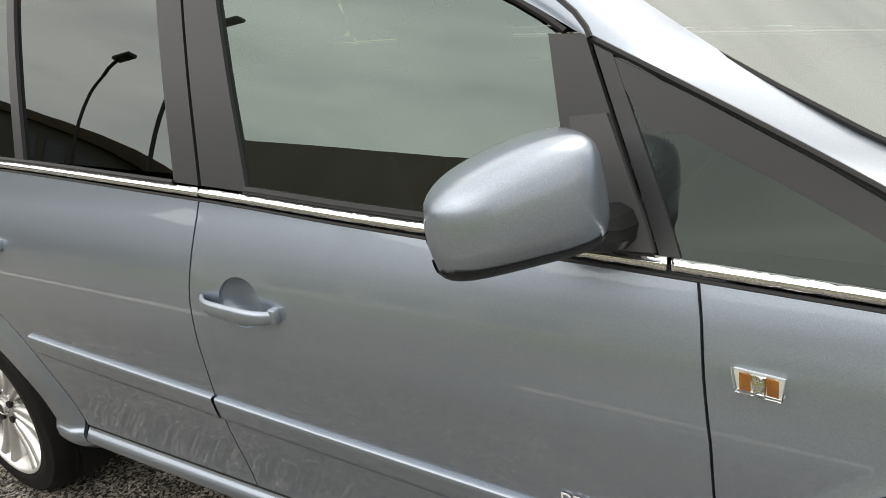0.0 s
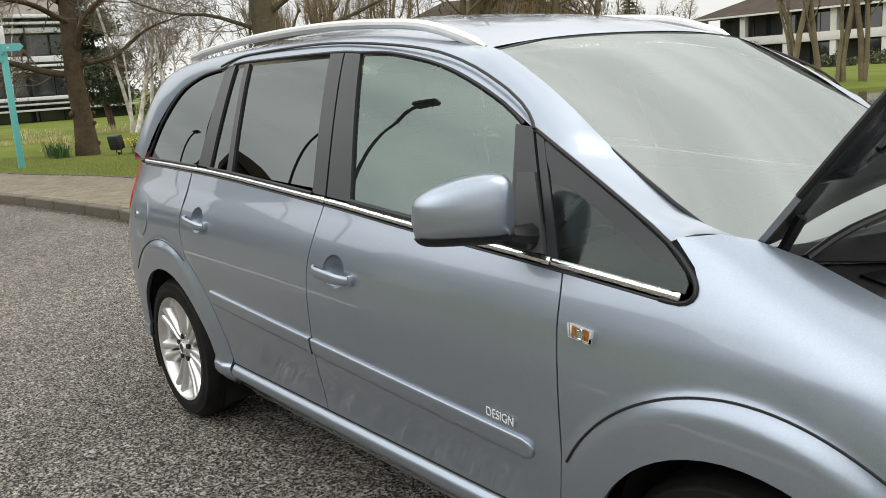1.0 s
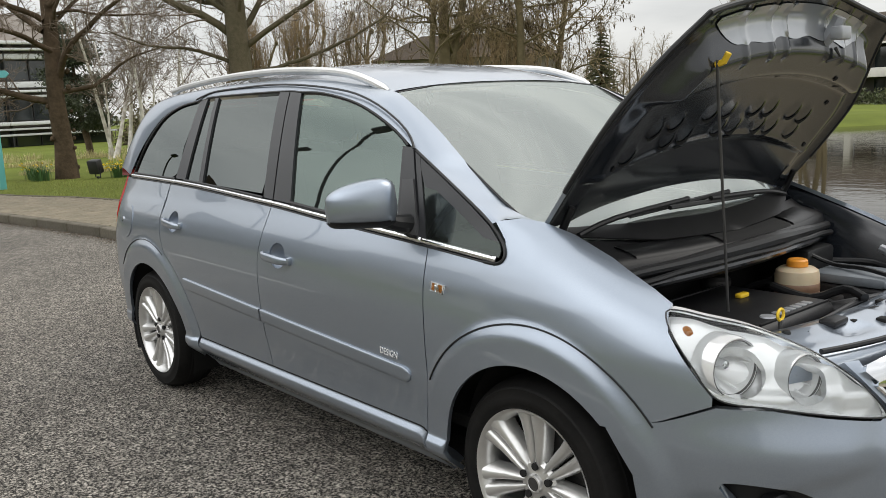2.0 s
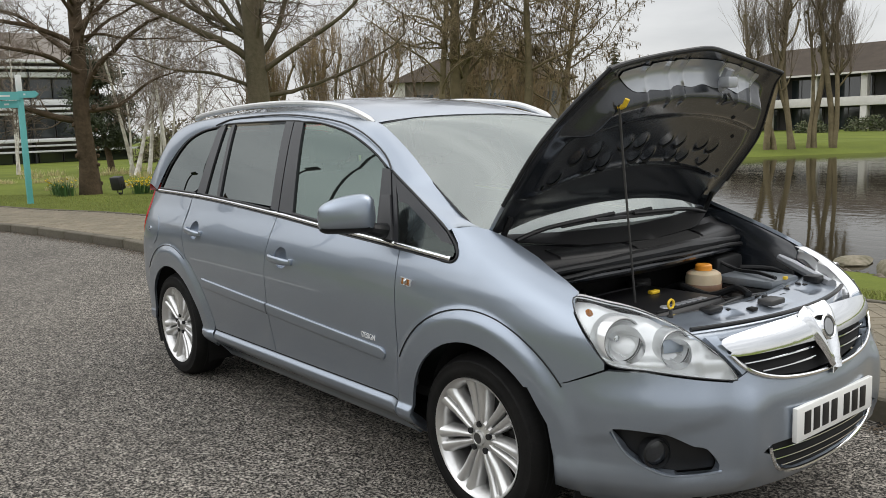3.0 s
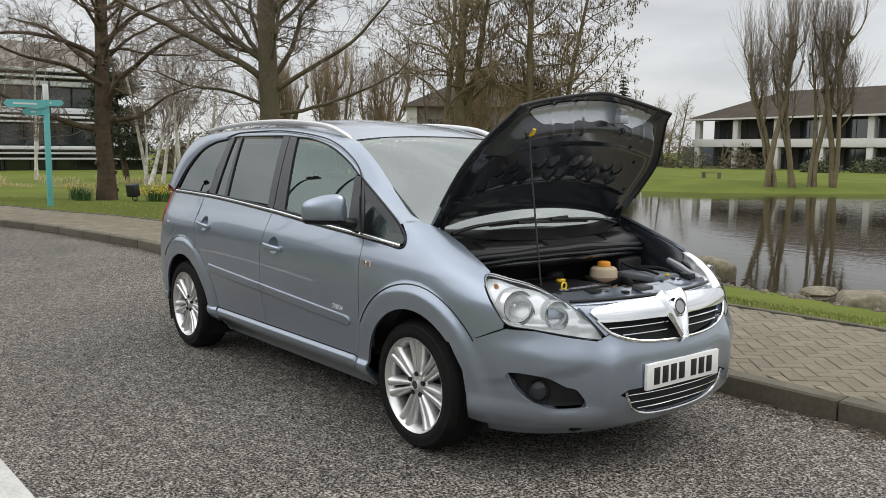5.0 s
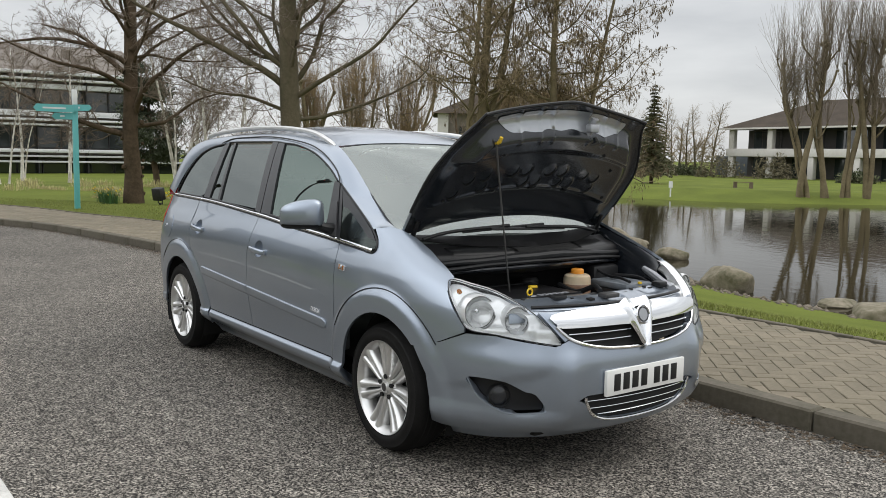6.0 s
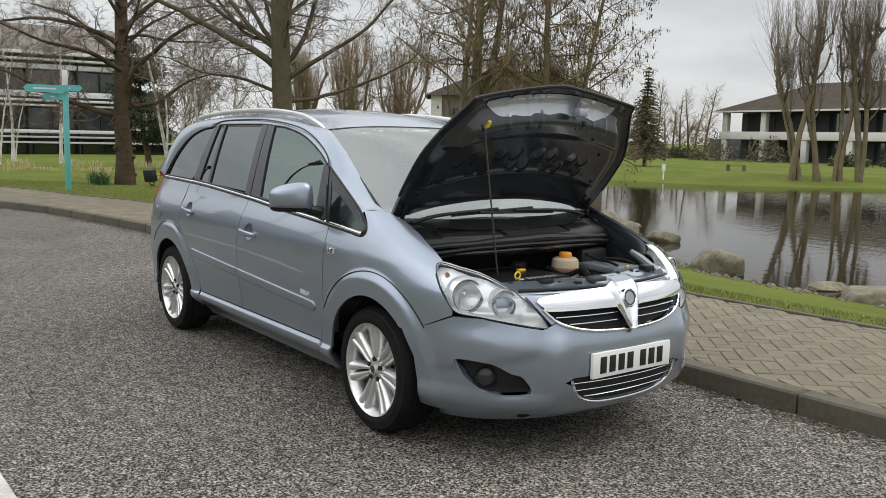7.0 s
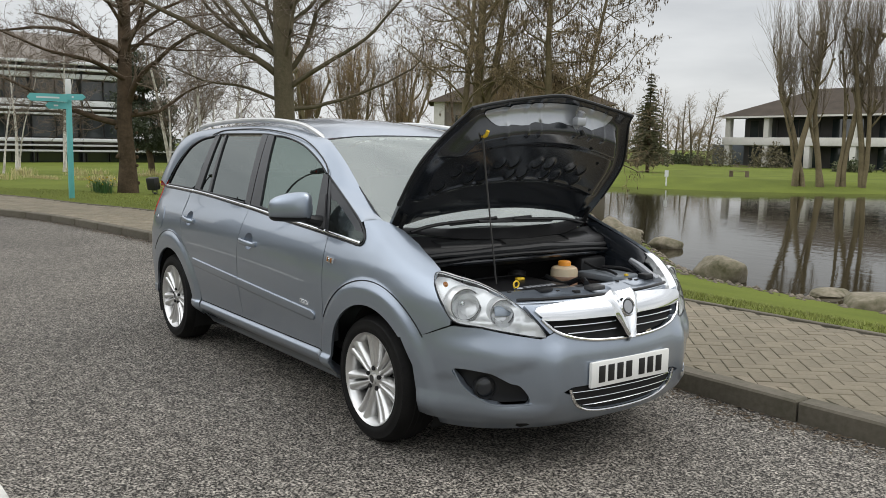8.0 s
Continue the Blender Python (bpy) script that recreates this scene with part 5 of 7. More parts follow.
# a black tube added over the rim to darken it where it catches the sky
edge = on_top(np.concatenate([SIDE[4:-1], FRONT[:-1], (SIDE * (1, -1))[::-1][:-4]]))
part("edge_seal", tube([SWING @ Vector((p[0] + 0.004, p[1], p[2] - 0.008)) for p in edge], 0.0085, 8), BLACK, bonnet, "black line added along the bonnet edge")
bm = tube([SWING @ Vector((3.235, -0.44, 0.835)), SWING @ Vector((3.25, -0.44, 0.815)), SWING @ Vector((3.275, -0.44, 0.81))], 0.009, 8)
part("prop_clip", bm, YELLOW, bonnet, "yellow prop clip")
part("prop_rod", tube([(3.02, -0.30, 0.79), (3.035, -0.345, 1.0), (3.06, -0.42, 1.36), (3.069, -0.447, 1.515)], 0.0042, 8), CASTING, car, "slim grey bonnet stay")
for s in (-1, 1):
    part("bonnet_hinge", tube([(2.66, s * 0.64, 1.0), (2.69, s * 0.645, 1.06), (2.72, s * 0.64, 1.12)], 0.012, 6), BLACK, car)

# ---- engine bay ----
# near-black floor and bulkhead carry the deep shade of the bay in their colour
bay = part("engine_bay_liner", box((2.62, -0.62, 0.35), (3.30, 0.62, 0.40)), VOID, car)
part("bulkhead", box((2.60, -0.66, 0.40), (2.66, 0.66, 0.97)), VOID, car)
for s in (-1, 1):
    rows = []
    for x, z in ((2.64, 1.06), (2.765, 1.035), (2.906, 0.985), (3.055, 0.922), (3.11, 0.89)):
        w = abs(on_side([(min(x, 3.2), z)])[0][1]) - (0 if x < 3.2 else (x - 3.2) * 0.6)
        rows.append([(x, s * (w - 0.002), z), (x, s * (w - 0.045), z - 0.012), (x, s * (w - 0.06), z - 0.05), (x, s * (w - 0.09), 0.60), (x, s * (w - 0.10), 0.38)])
    piece("inner_wing", loft("inner_wing", rows), GLOSS_DARK if s > 0 else BLACK, car, "dark inner wing")
rows = []
for y in np.linspace(-0.60, 0.60, 97):
    f = 0.10 * (y / 0.6) ** 2
    row = [(3.245 - f, y, 0.70)]
    for u in np.linspace(0, 1, 15):
        z = 0.782 + 0.014 * math.sin(math.pi * min(1, u * 1.25)) ** 2 - 0.016 * max(0, u - 0.8) / 0.2
        z += 0.008 * math.exp(-((u - 0.30) / 0.08) ** 2) * (1 if abs(y) > 0.06 else 0.3)
        z -= 0.012 * math.exp(-((u - 0.58) / 0.13) ** 2) * max(0.0, math.sin(y * 21 + 0.6)) ** 0.7
        z -= 0.007 * math.exp(-((u - 0.12) / 0.07) ** 2) * max(0.0, math.sin(y * 34)) 
        row.append((3.25 - f + (0.225 - f * 0.1) * u, y, z))
    rows.append(row + [(3.48 - f * 1.1, y, 0.72)])
slam = piece("slam_panel", loft("slam_panel", rows), PAINT, car, "body-coloured radiator crossmember with dark slots")
rng = random.Random(4)
for y in (-0.47, -0.36, -0.19, -0.11, -0.02, 0.09, 0.17, 0.29, 0.40, 0.49):
    f = 0.10 * (y / 0.6) ** 2
    x = 3.35 - f + rng.uniform(-0.06, 0.05)
    part("slot", box((x - rng.uniform(0.008, 0.018), y - rng.uniform(0.008, 0.03), 0.780), (x + rng.uniform(0.006, 0.012), y + rng.uniform(0.006, 0.02), 0.7965), 0.003), VOID, slam)
part("front_seal", tube([(3.49 - 0.13 * (y / 0.6) ** 2, y, 0.786) for y in np.linspace(-0.50, 0.50, 21)], 0.008, 8), BLACK, slam)
bm = box((2.74, -0.36, 0.60), (3.16, 0.10, 0.775), 0.035, segments=3)
cover = part("engine_cover", bm, COWL, car, "black plastic engine cover with pale lettering bars")
part("cover_rib", box((2.775, -0.33, 0.770), (2.785, 0.07, 0.7795), 0.003), COWL, cover)
part("cover_rib", box((3.135, -0.33, 0.768), (3.143, 0.07, 0.7775), 0.003), COWL, cover)
for i in range(6):
    part("lettering_bar", box((3.095, -0.19 + i * 0.034, 0.772), (3.125, -0.167 + i * 0.034, 0.7785), 0.001), BAY_GREY, cover, "pale lettering bar")
bm = lathe([(0, 0.004), (0.022, 0.004), (0.024, 0.0)], 20, "Z")
bmesh.ops.translate(bm, vec=(3.11, -0.235, 0.775), verts=bm.verts)
part("round_badge", bm, BAY_GREY, cover)
part("filler_cap", box((2.91, -0.085, 0.775), (2.935, -0.035, 0.790), 0.005), YELLOW, cover, "yellow oil filler cap")
part("dipstick_loop", tube([(3.20, -0.33 + 0.016 * math.cos(a), 0.815 + 0.016 * math.sin(a)) for a in np.linspace(0, 2 * math.pi, 15)], 0.0045, 6), YELLOW, car, "yellow dipstick loop")
part("dipstick_tube", tube([(3.20, -0.34, 0.6), (3.20, -0.33, 0.80)], 0.006, 6), CASTING, car)
tank = part("coolant_tank", lathe([(0.0, 0.66), (0.058, 0.66), (0.068, 0.672), (0.0715, 0.70), (0.0715, 0.765), (0.0685, 0.769), (0.0715, 0.773), (0.072, 0.822), (0.068, 0.838), (0.055, 0.847), (0.032, 0.850), (0.0, 0.850)], 32, "Z"), TANK, car, "stained coolant tank with an orange cap")
tank.matrix_basis = pose(2.96, 0.22, -0.012)
part("coolant_level", lathe([(0.0585, 0.659), (0.069, 0.671), (0.0728, 0.70), (0.0728, 0.765), (0.0705, 0.769), (0.0728, 0.773), (0.0730, 0.795), (0.0720, 0.797)], 32, "Z"), COOLANT, tank, "brown stained lower half")
part("tank_cap", lathe([(0.0, 0.875), (0.028, 0.875), (0.034, 0.870), (0.035, 0.851), (0.0, 0.849)], 18, "Z"), ORANGE, tank, "orange screw cap")
bat = part("battery", box((2.93, 0.33, 0.55), (3.21, 0.55, 0.765), 0.012), BLACK, car, "grey-topped battery")
part("battery_lid", box((2.94, 0.335, 0.765), (3.20, 0.545, 0.80), 0.012), BATTERY, bat)
part("fuse_box", box((2.78, 0.40, 0.55), (2.91, 0.60, 0.86), 0.02), BLACK, car)
part("yellow_tag", box((3.19, 0.43, 0.795), (3.205, 0.45, 0.808), 0.003), YELLOW, car)
part("intake_duct", tube([(3.26, 0.46, 0.74), (3.20, 0.22, 0.74), (3.12, 0.14, 0.72), (3.0, 0.12, 0.70)], 0.032, 12), BLACK, car)
for y0, z0, x1 in ((-0.52, 0.74, 3.2), (-0.45, 0.70, 3.1), (0.28, 0.70, 3.25), (-0.58, 0.66, 3.0)):
    pts = [(2.72, y0 * 0.8, z0), (2.82, y0, z0 + 0.05), (2.98, y0 * 1.05, z0 + 0.02), (x1, y0 * 0.9, z0 - 0.03)]
    part("hose", tube(rounded(pts, 0.03, closed=False), 0.016, 8), BLACK, car)
for k, (x, y, r, z) in enumerate(((2.80, -0.47, 0.045, 0.80), (2.86, 0.30, 0.030, 0.79), (3.20, -0.47, 0.024, 0.80), (3.05, -0.47, 0.020, 0.77), (2.74, 0.08, 0.05, 0.80))):
    bm = lathe([(0.0, z), (r * 0.8, z), (r, z - 0.012), (r, z - 0.05), (r * 1.15, z - 0.055), (r * 1.15, 0.55)], 16, "Z")
    bmesh.ops.translate(bm, vec=(x, y, 0), verts=bm.verts)
    part("reservoir_cap", bm, BLACK if k % 2 else CASTING, car)
for pts, r in (([(3.24, 0.10, 0.79), (3.16, 0.14, 0.80), (3.06, 0.12, 0.76), (2.92, 0.13, 0.78)], 0.014), ([(3.22, -0.40, 0.77), (3.10, -0.42, 0.79), (2.90, -0.40, 0.76), (2.76, -0.30, 0.80)], 0.011),
               ([(3.23, 0.30, 0.76), (3.22, 0.10, 0.775), (3.23, -0.20, 0.765), (3.21, -0.45, 0.77)], 0.009), ([(2.92, 0.56, 0.80), (3.05, 0.60, 0.80), (3.18, 0.57, 0.77)], 0.012),
               ([(2.70, -0.10, 0.86), (2.72, 0.10, 0.84), (2.74, 0.30, 0.86)], 0.018), ([(3.20, 0.36, 0.812), (3.10, 0.40, 0.818), (2.98, 0.44, 0.812), (2.88, 0.42, 0.85)], 0.008)):
    part("hose", tube(rounded(pts, 0.03, closed=False), r, 8), BLACK, car)
part("slam_bracket", box((3.27, 0.44, 0.792), (3.33, 0.50, 0.822), 0.008), BLACK, slam)
part("slam_bracket", box((3.29, -0.30, 0.792), (3.34, -0.22, 0.812), 0.008), BLACK, slam)
part("latch", box((3.36, -0.045, 0.790), (3.42, 0.045, 0.812), 0.006), CASTING, slam)
for y in (-0.44, -0.26, 0.06, 0.24, 0.36):
    bm = lathe([(0.0, 0.807), (0.009, 0.806), (0.012, 0.800), (0.012, 0.780)], 10, "Z")
    bmesh.ops.translate(bm, vec=(3.33 - 0.10 * (y / 0.6) ** 2, y, 0), verts=bm.verts)
    part("bolt", bm, BLACK, slam)
for i in range(7):
    x, y = 2.74 + rng.random() * 0.5, rng.choice((-1, 1)) * rng.uniform(0.3, 0.55)
    part("engine_fitting", box((x, y, 0.55), (x + rng.uniform(0.05, 0.12), y + rng.uniform(0.04, 0.09), 0.66 + rng.random() * 0.1), 0.012), CASTING, car)
# the front corner castings beside the lamps
for s in (1,):
    part("lamp_bracket", tube([(3.36, s * 0.50, 0.785), (3.24, s * 0.575, 0.80), (3.14, s * 0.615, 0.825), (3.06, s * 0.63, 0.85)], [0.022, 0.02, 0.022, 0.016], 8), BAY_GREY, slam)
# scuttle, seal and wipers
rows = []
for y in np.linspace(-0.66, 0.66, 25):
    f = 0.10 * (y / 0.66) ** 2
    rows.append([(2.80 - f, y, 1.008), (2.84 - f, y, 0.985), (2.90 - f, y, 0.972), (2.93 - f, y, 0.958), (2.94 - f, y, 0.90), (2.90 - f, y, 0.86)])
scut = piece("scuttle_panel", loft("scuttle_panel", rows), COWL, car, "black plastic scuttle below the windscreen")
wave = lambda y: 0.006 * math.sin(y * 9 + 1) + 0.004 * math.sin(y * 21)
ys = np.linspace(-0.63, 0.63, 41)
part("scuttle_seal", tube([(2.945 - 0.10 * (y / 0.66) ** 2 + wave(y), y, 0.945 - 0.03 * (y / 0.66) ** 2 + 0.5 * wave(y)) for y in ys], [0.020 + 0.005 * math.cos(y * 5) for y in ys], 10), BLACK, scut, "thick black rubber bulkhead seal")
part("seal_lip", tube([(2.962 - 0.10 * (y / 0.66) ** 2 + wave(y), y, 0.922 - 0.03 * (y / 0.66) ** 2) for y in ys], 0.010, 8), BLACK, scut)
part("scuttle_flange", tube([(2.935 - 0.10 * (y / 0.66) ** 2, y, 0.895 - 0.02 * (y / 0.66) ** 2) for y in ys], 0.013, 8), GLOSS_DARK, scut)
for y0, y1, mat in ((-0.52, -0.18, BLACK), (-0.15, 0.28, VOID), (0.31, 0.55, BLACK)):
    rows = []
    for y in np.linspace(y0, y1, 12):
        f = 0.10 * (y / 0.66) ** 2
        rows.append([(2.835 - f, y, 0.986), (2.838 - f, y, 0.992), (2.895 - f, y, 0.9785), (2.918 - f, y, 0.9695), (2.922 - f, y, 0.958)])
    piece("cowl_plate", loft("cowl_plate", rows), mat, scut, "flat black cowl plate")
for ends in (((-0.60, 1.030), (-0.05, 1.052)), ((0.60, 1.030), (0.05, 1.044))):
    q = on_screen(np.array([ends[0], ends[1]]))
    pts = [q[0] + (0.02, 0, 0.0), q[0] * 0.7 + q[1] * 0.3 + (0.02, 0, 0.025), q[1] + (0.012, 0, 0.03)]
    w = part("wiper", tube(rounded(pts, 0.05, closed=False), 0.009, 8), BLACK, car, "black windscreen wiper")
    part("wiper_blade", tube([q[0] * 0.55 + q[1] * 0.45 + (0.01, 0, 0.018), q[1] * 1.45 - q[0] * 0.45 + (0.005, 0, 0.02)], 0.008, 6), BLACK, w)

# ---- mirrors ----
for far in (False, True):
    s = 1 if far else -1
    u, v = np.array([-0.66, 0.75 * s, 0]), np.array([0.75, 0.66 * s, 0])
    c = np.array([2.088, s * 0.945, 1.113])
    rows = []
    for t in np.linspace(-1, 1, 33):
        ends = max(1e-3, 1 - abs(t) ** 7) ** 0.30
        top, bot = (0.086 - 0.022 * t - 0.018 * t * t) * ends, 0.066 * ends
        wide = 0.070 * (max(1e-3, 1 - abs(t) ** 3.0) ** 0.45)
        ring = []
        for a in np.linspace(0, 2 * math.pi, 41)[:-1]:
            ca, sa = math.cos(a), math.sin(a)
            ring.append(tuple(c + u * 0.118 * t + v * wide * np.sign(ca) * abs(ca) ** (0.50 if sa > 0 else 0.75) * (1 if sa > 0 else 1 - 0.22 * abs(sa)) + np.array([0, 0, -0.012 + (top + 0.012 if sa > 0 else bot - 0.012) * np.sign(sa) * abs(sa) ** (0.72 if sa > 0 else 0.8)])))
        rows.append(ring)
    shell = piece("door_mirror", loft("door_mirror", rows, closed=True), PAINT, car, "silver mirror shell with a black lower edge")
    bm = bmesh.new()
    for r0, r1 in zip(rows, rows[1:]):
        for i in range(40):
            quad = [r0[i], r0[(i + 1) % 40], r1[(i + 1) % 40], r1[i]]
            if all(p[2] < 1.075 for p in quad):
                bm.faces.new([bm.verts.new(Vector(c) + (Vector(p) - Vector(c)) * 1.022) for p in quad])
    bmesh.ops.remove_doubles(bm, verts=bm.verts, dist=1e-4)
    part("mirror_base", bm, BLACK, shell, "black lower mirror shell")
    root = on_glass([(2.17, 1.03)])[0]
    part("mirror_arm", tube([(2.15, s * 0.80, 1.045), (2.155, s * 0.85, 1.055), (2.14, s * 0.90, 1.07)], [0.034, 0.028, 0.022], 10), BLACK, shell)
    sail = straight([(2.108, 1.012), (2.075, 1.185), (2.130, 1.188), (2.205, 1.012)])
    piece("mirror_sail", sheet("mirror_sail", sail, on_glass, depth=0.02, lift=0.010, mirror=far), SAIL, shell, "grey plastic mirror sail")

# ---- wheels ----
def wheel(x, side):
    hub = new("wheel")
    hub.parent = car
    hub.matrix_basis = pose(x if x else -0.02, side * (0.723 if x else 0.748), WHEEL_Z) @ (Matrix() if side < 0 else Matrix.Rotation(math.pi, 4, "Z"))
    hub["label"] = "alloy wheel with twin silver spokes"
    tread = [(0.226, 0.095), (0.232, 0.108), (0.265, 0.113), (0.290, 0.103), (0.306, 0.086), (0.314, 0.06), (0.316, 0.0), (0.314, -0.06), (0.306, -0.084), (0.296, -0.097), (0.2945, -0.1015), (0.288, -0.1045), (0.286, -0.1035), (0.265, -0.1115), (0.242, -0.1105), (0.240, -0.1085), (0.232, -0.108), (0.226, -0.095)]
    tyre = part("tyre", lathe(tread, 72), RUBBER, hub, "black tyre", 50)
    for y in (-0.045, -0.015, 0.015, 0.045):
        part("tread_groove", lathe([(0.3165, y - 0.004), (0.3175, y), (0.3165, y + 0.004)], 60), VOID, tyre)
    rim = [(0.226, 0.10), (0.222, 0.02), (0.205, -0.02), (0.204, -0.075), (0.214, -0.092), (0.222, -0.104), (0.230, -0.108), (0.231, -0.100)]
    part("rim", lathe(rim, 64), ALLOY, hub, "silver alloy rim", 50)
    part("brake_disc", lathe([(0.0, -0.01), (0.14, -0.01), (0.145, 0.0), (0.145, 0.01)], 40), CASTING, hub)
    # a near-black disc added to stand for the shade behind the spokes
    part("wheel_back", lathe([(0.0, 0.05), (0.22, 0.05)], 32), VOID, hub)
    bm = lathe([(0.0, -0.086), (0.020, -0.086), (0.034, -0.082), (0.060, -0.078), (0.070, -0.066), (0.070, -0.03)], 40)
    part("hub_centre", bm, ALLOY, hub)
    part("centre_cap", lathe([(0.0, -0.0935), (0.020, -0.0930), (0.0215, -0.0955), (0.026, -0.0945), (0.030, -0.087), (0.030, -0.08)], 28), ALLOY, hub, "plain round wheel cap")
    part("cap_disc", lathe([(0.0, -0.0942), (0.0205, -0.0938)], 24), CASTING, hub, "dull grey cap centre")
    for i in range(5):
        a = 2 * math.pi * (i + 0.25) / 5
        part("wheel_bolt", tube([(0.052 * math.cos(a), -0.070, 0.052 * math.sin(a)), (0.052 * math.cos(a), -0.0885, 0.052 * math.sin(a))], 0.0115, 10), VOID, hub)
    for hand in (-1, 1):
        bm = bmesh.new()
        rings = []
        for r, inner, outer, y in ((0.045, 0.002, 0.0205, -0.080), (0.075, 0.0035, 0.0295, -0.086), (0.11, 0.0045, 0.0365, -0.087), (0.15, 0.0055, 0.0425, -0.089), (0.185, 0.006, 0.049, -0.094), (0.208, 0.006, 0.056, -0.099), (0.217, 0.005, 0.066, -0.101)):
            w = outer - inner
            rings.append([bm.verts.new((hand * px, py, r)) for px, py in ((inner, -0.045), (inner, y + 0.012), (inner + 0.12 * w, y + 0.003), (inner + 0.30 * w, y), (inner + 0.55 * w, y + 0.0005), (inner + 0.78 * w, y + 0.006), (outer, y + 0.022), (outer + 0.002, -0.035))])
        for a, b in zip(rings, rings[1:]):
            for i in range(7):
                bm.faces.new((a[i], a[i + 1], b[i + 1], b[i]))
        bmesh.ops.recalc_face_normals(bm, faces=bm.faces)
        for f in bm.faces:
            f.smooth = True
        for e in bm.edges:
            e.smooth = len(e.link_faces) == 2 and e.calc_face_angle(3.0) < radians(50)
        me = bpy.data.meshes.new("spoke")
        bm.to_mesh(me)
        bm.free()
        for i in range(7):
            sp = piece("spoke", me, ALLOY, hub)
            sp.matrix_basis = pose(0, 0, 0, 0, 360 * i / 7 - 3, 0)


for x in WHEEL_X:
    for side in (-1, 1):
        wheel(x, side)

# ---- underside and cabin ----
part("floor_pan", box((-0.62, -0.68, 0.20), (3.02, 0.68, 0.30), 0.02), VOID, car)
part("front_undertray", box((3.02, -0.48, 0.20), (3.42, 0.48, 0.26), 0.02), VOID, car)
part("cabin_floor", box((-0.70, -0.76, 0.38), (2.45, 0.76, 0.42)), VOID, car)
for s in (-1, 1):
    part("door_lining", box((0.25, s * 0.79 - 0.02, 0.42), (2.3, s * 0.79 + 0.02, 0.985), 0.01), TRIM_GREY, car)
rows = [[(x, y, z + 0.02 * math.cos(y * 2.2)) for x, z in ((2.08, 0.60), (2.06, 0.86), (2.10, 0.975), (2.35, 0.975), (2.70, 0.965))] for y in np.linspace(-0.70, 0.70, 15)]
piece("dashboard", loft("dashboard", rows), TRIM_GREY, car, "dark grey dashboard")


def seat(x, y, name="seat"):
    bm = bmesh.new()
    add_box(bm, (x - 0.25, y - 0.24, 0.56), (x + 0.25, y + 0.24, 0.70), 0.05)
    m = pose(x - 0.22, y, 0.66, 0, -14, 0)
    add_box(bm, (-0.06, -0.23, 0.0), (0.07, 0.23, 0.60), 0.055, m)
    add_box(bm, (-0.045, -0.12, 0.645), (0.05, 0.12, 0.80), 0.04, m)
    for s in (-0.05, 0.05):
        add_tube(bm, [m @ Vector((0, s, 0.58)), m @ Vector((0, s, 0.67))], 0.007, 6)
    part(name, bm, CLOTH, car, "dark cloth seat with a headrest")


for x, ys in ((1.42, (-0.36, 0.36)), (0.55, (-0.44, 0.0, 0.44)), (-0.22, (-0.32, 0.32))):
    for y in ys:
        seat(x, y)
bm = bmesh.new()
ring = [Vector((0, 0.18 * math.cos(a), 0.18 * math.sin(a))) for a in np.linspace(0, 2 * math.pi, 33)]
m = pose(1.93, -0.36, 0.93, 0, 24, 0)
add_tube(bm, [m @ p for p in ring], 0.015, 8, caps=False)
for p in (ring[0], ring[16], ring[24]):
    add_tube(bm, [m @ Vector((0.02, 0, 0)), m @ p], 0.014, 6)
add_box(bm, (-0.01, -0.06, -0.06), (0.04, 0.06, 0.06), 0.02, m)
part("steering_wheel", bm, BLACK, car, "black steering wheel")
part("rear_view_mirror", box((1.86, -0.11, 1.385), (1.885, 0.11, 1.445), 0.012), BLACK, car)
# ---- trees ----
def tubes_mesh(name, tubes):
    """Many tapered bars in one mesh; each is (points, radii, sides)."""
    verts, faces, at = [], [], 0
    for pts, rad, sides in tubes:
        pts = np.asarray(pts, float)
        way = np.gradient(pts, axis=0)
        way /= np.linalg.norm(way, axis=1)[:, None] + 1e-9
        ref = np.where(np.abs(way[:, 2:]) > 0.9, (1.0, 0, 0), (0, 0, 1.0))
        a = np.cross(way, ref)
        a /= np.linalg.norm(a, axis=1)[:, None] + 1e-9
        b = np.cross(way, a)
        ang = np.arange(sides) * 2 * math.pi / sides
        ring = pts[:, None] + np.asarray(rad)[:, None, None] * (np.cos(ang)[None, :, None] * a[:, None] + np.sin(ang)[None, :, None] * b[:, None])
        verts.append(ring.reshape(-1, 3))
        n = len(pts)
        i, j = np.meshgrid(np.arange(n - 1), np.arange(sides), indexing="ij")
        k = (j + 1) % sides
        faces.append(np.stack([at + i * sides + j, at + i * sides + k, at + (i + 1) * sides + k, at + (i + 1) * sides + j], -1).reshape(-1, 4))
        at += n * sides
    verts, faces = np.concatenate(verts), np.concatenate(faces)
    me = bpy.data.meshes.new(name)
    me.vertices.add(len(verts))
    me.vertices.foreach_set("co", verts.ravel())
    me.loops.add(faces.size)
    me.loops.foreach_set("vertex_index", faces.ravel())
    me.polygons.add(len(faces))
    me.polygons.foreach_set("loop_start", np.arange(0, faces.size, 4))
    me.polygons.foreach_set("use_smooth", np.ones(len(faces), bool))
    me.update(calc_edges=True)
    return me


def limb(rng, start, way, length, r0, r1, steps, wander, lift):
    """A wandering line with its radii; lift bends it up (or, minus, down)."""
    p, d = np.array(start, float), np.array(way, float)
    pts = [p]
    for _ in range(steps):
        d = d + rng.normal(0, wander, 3) + (0, 0, lift)
        d /= np.linalg.norm(d)
        p = p + d * length / steps
        pts.append(p)
    return np.array(pts), np.linspace(r0, r1, steps + 1)


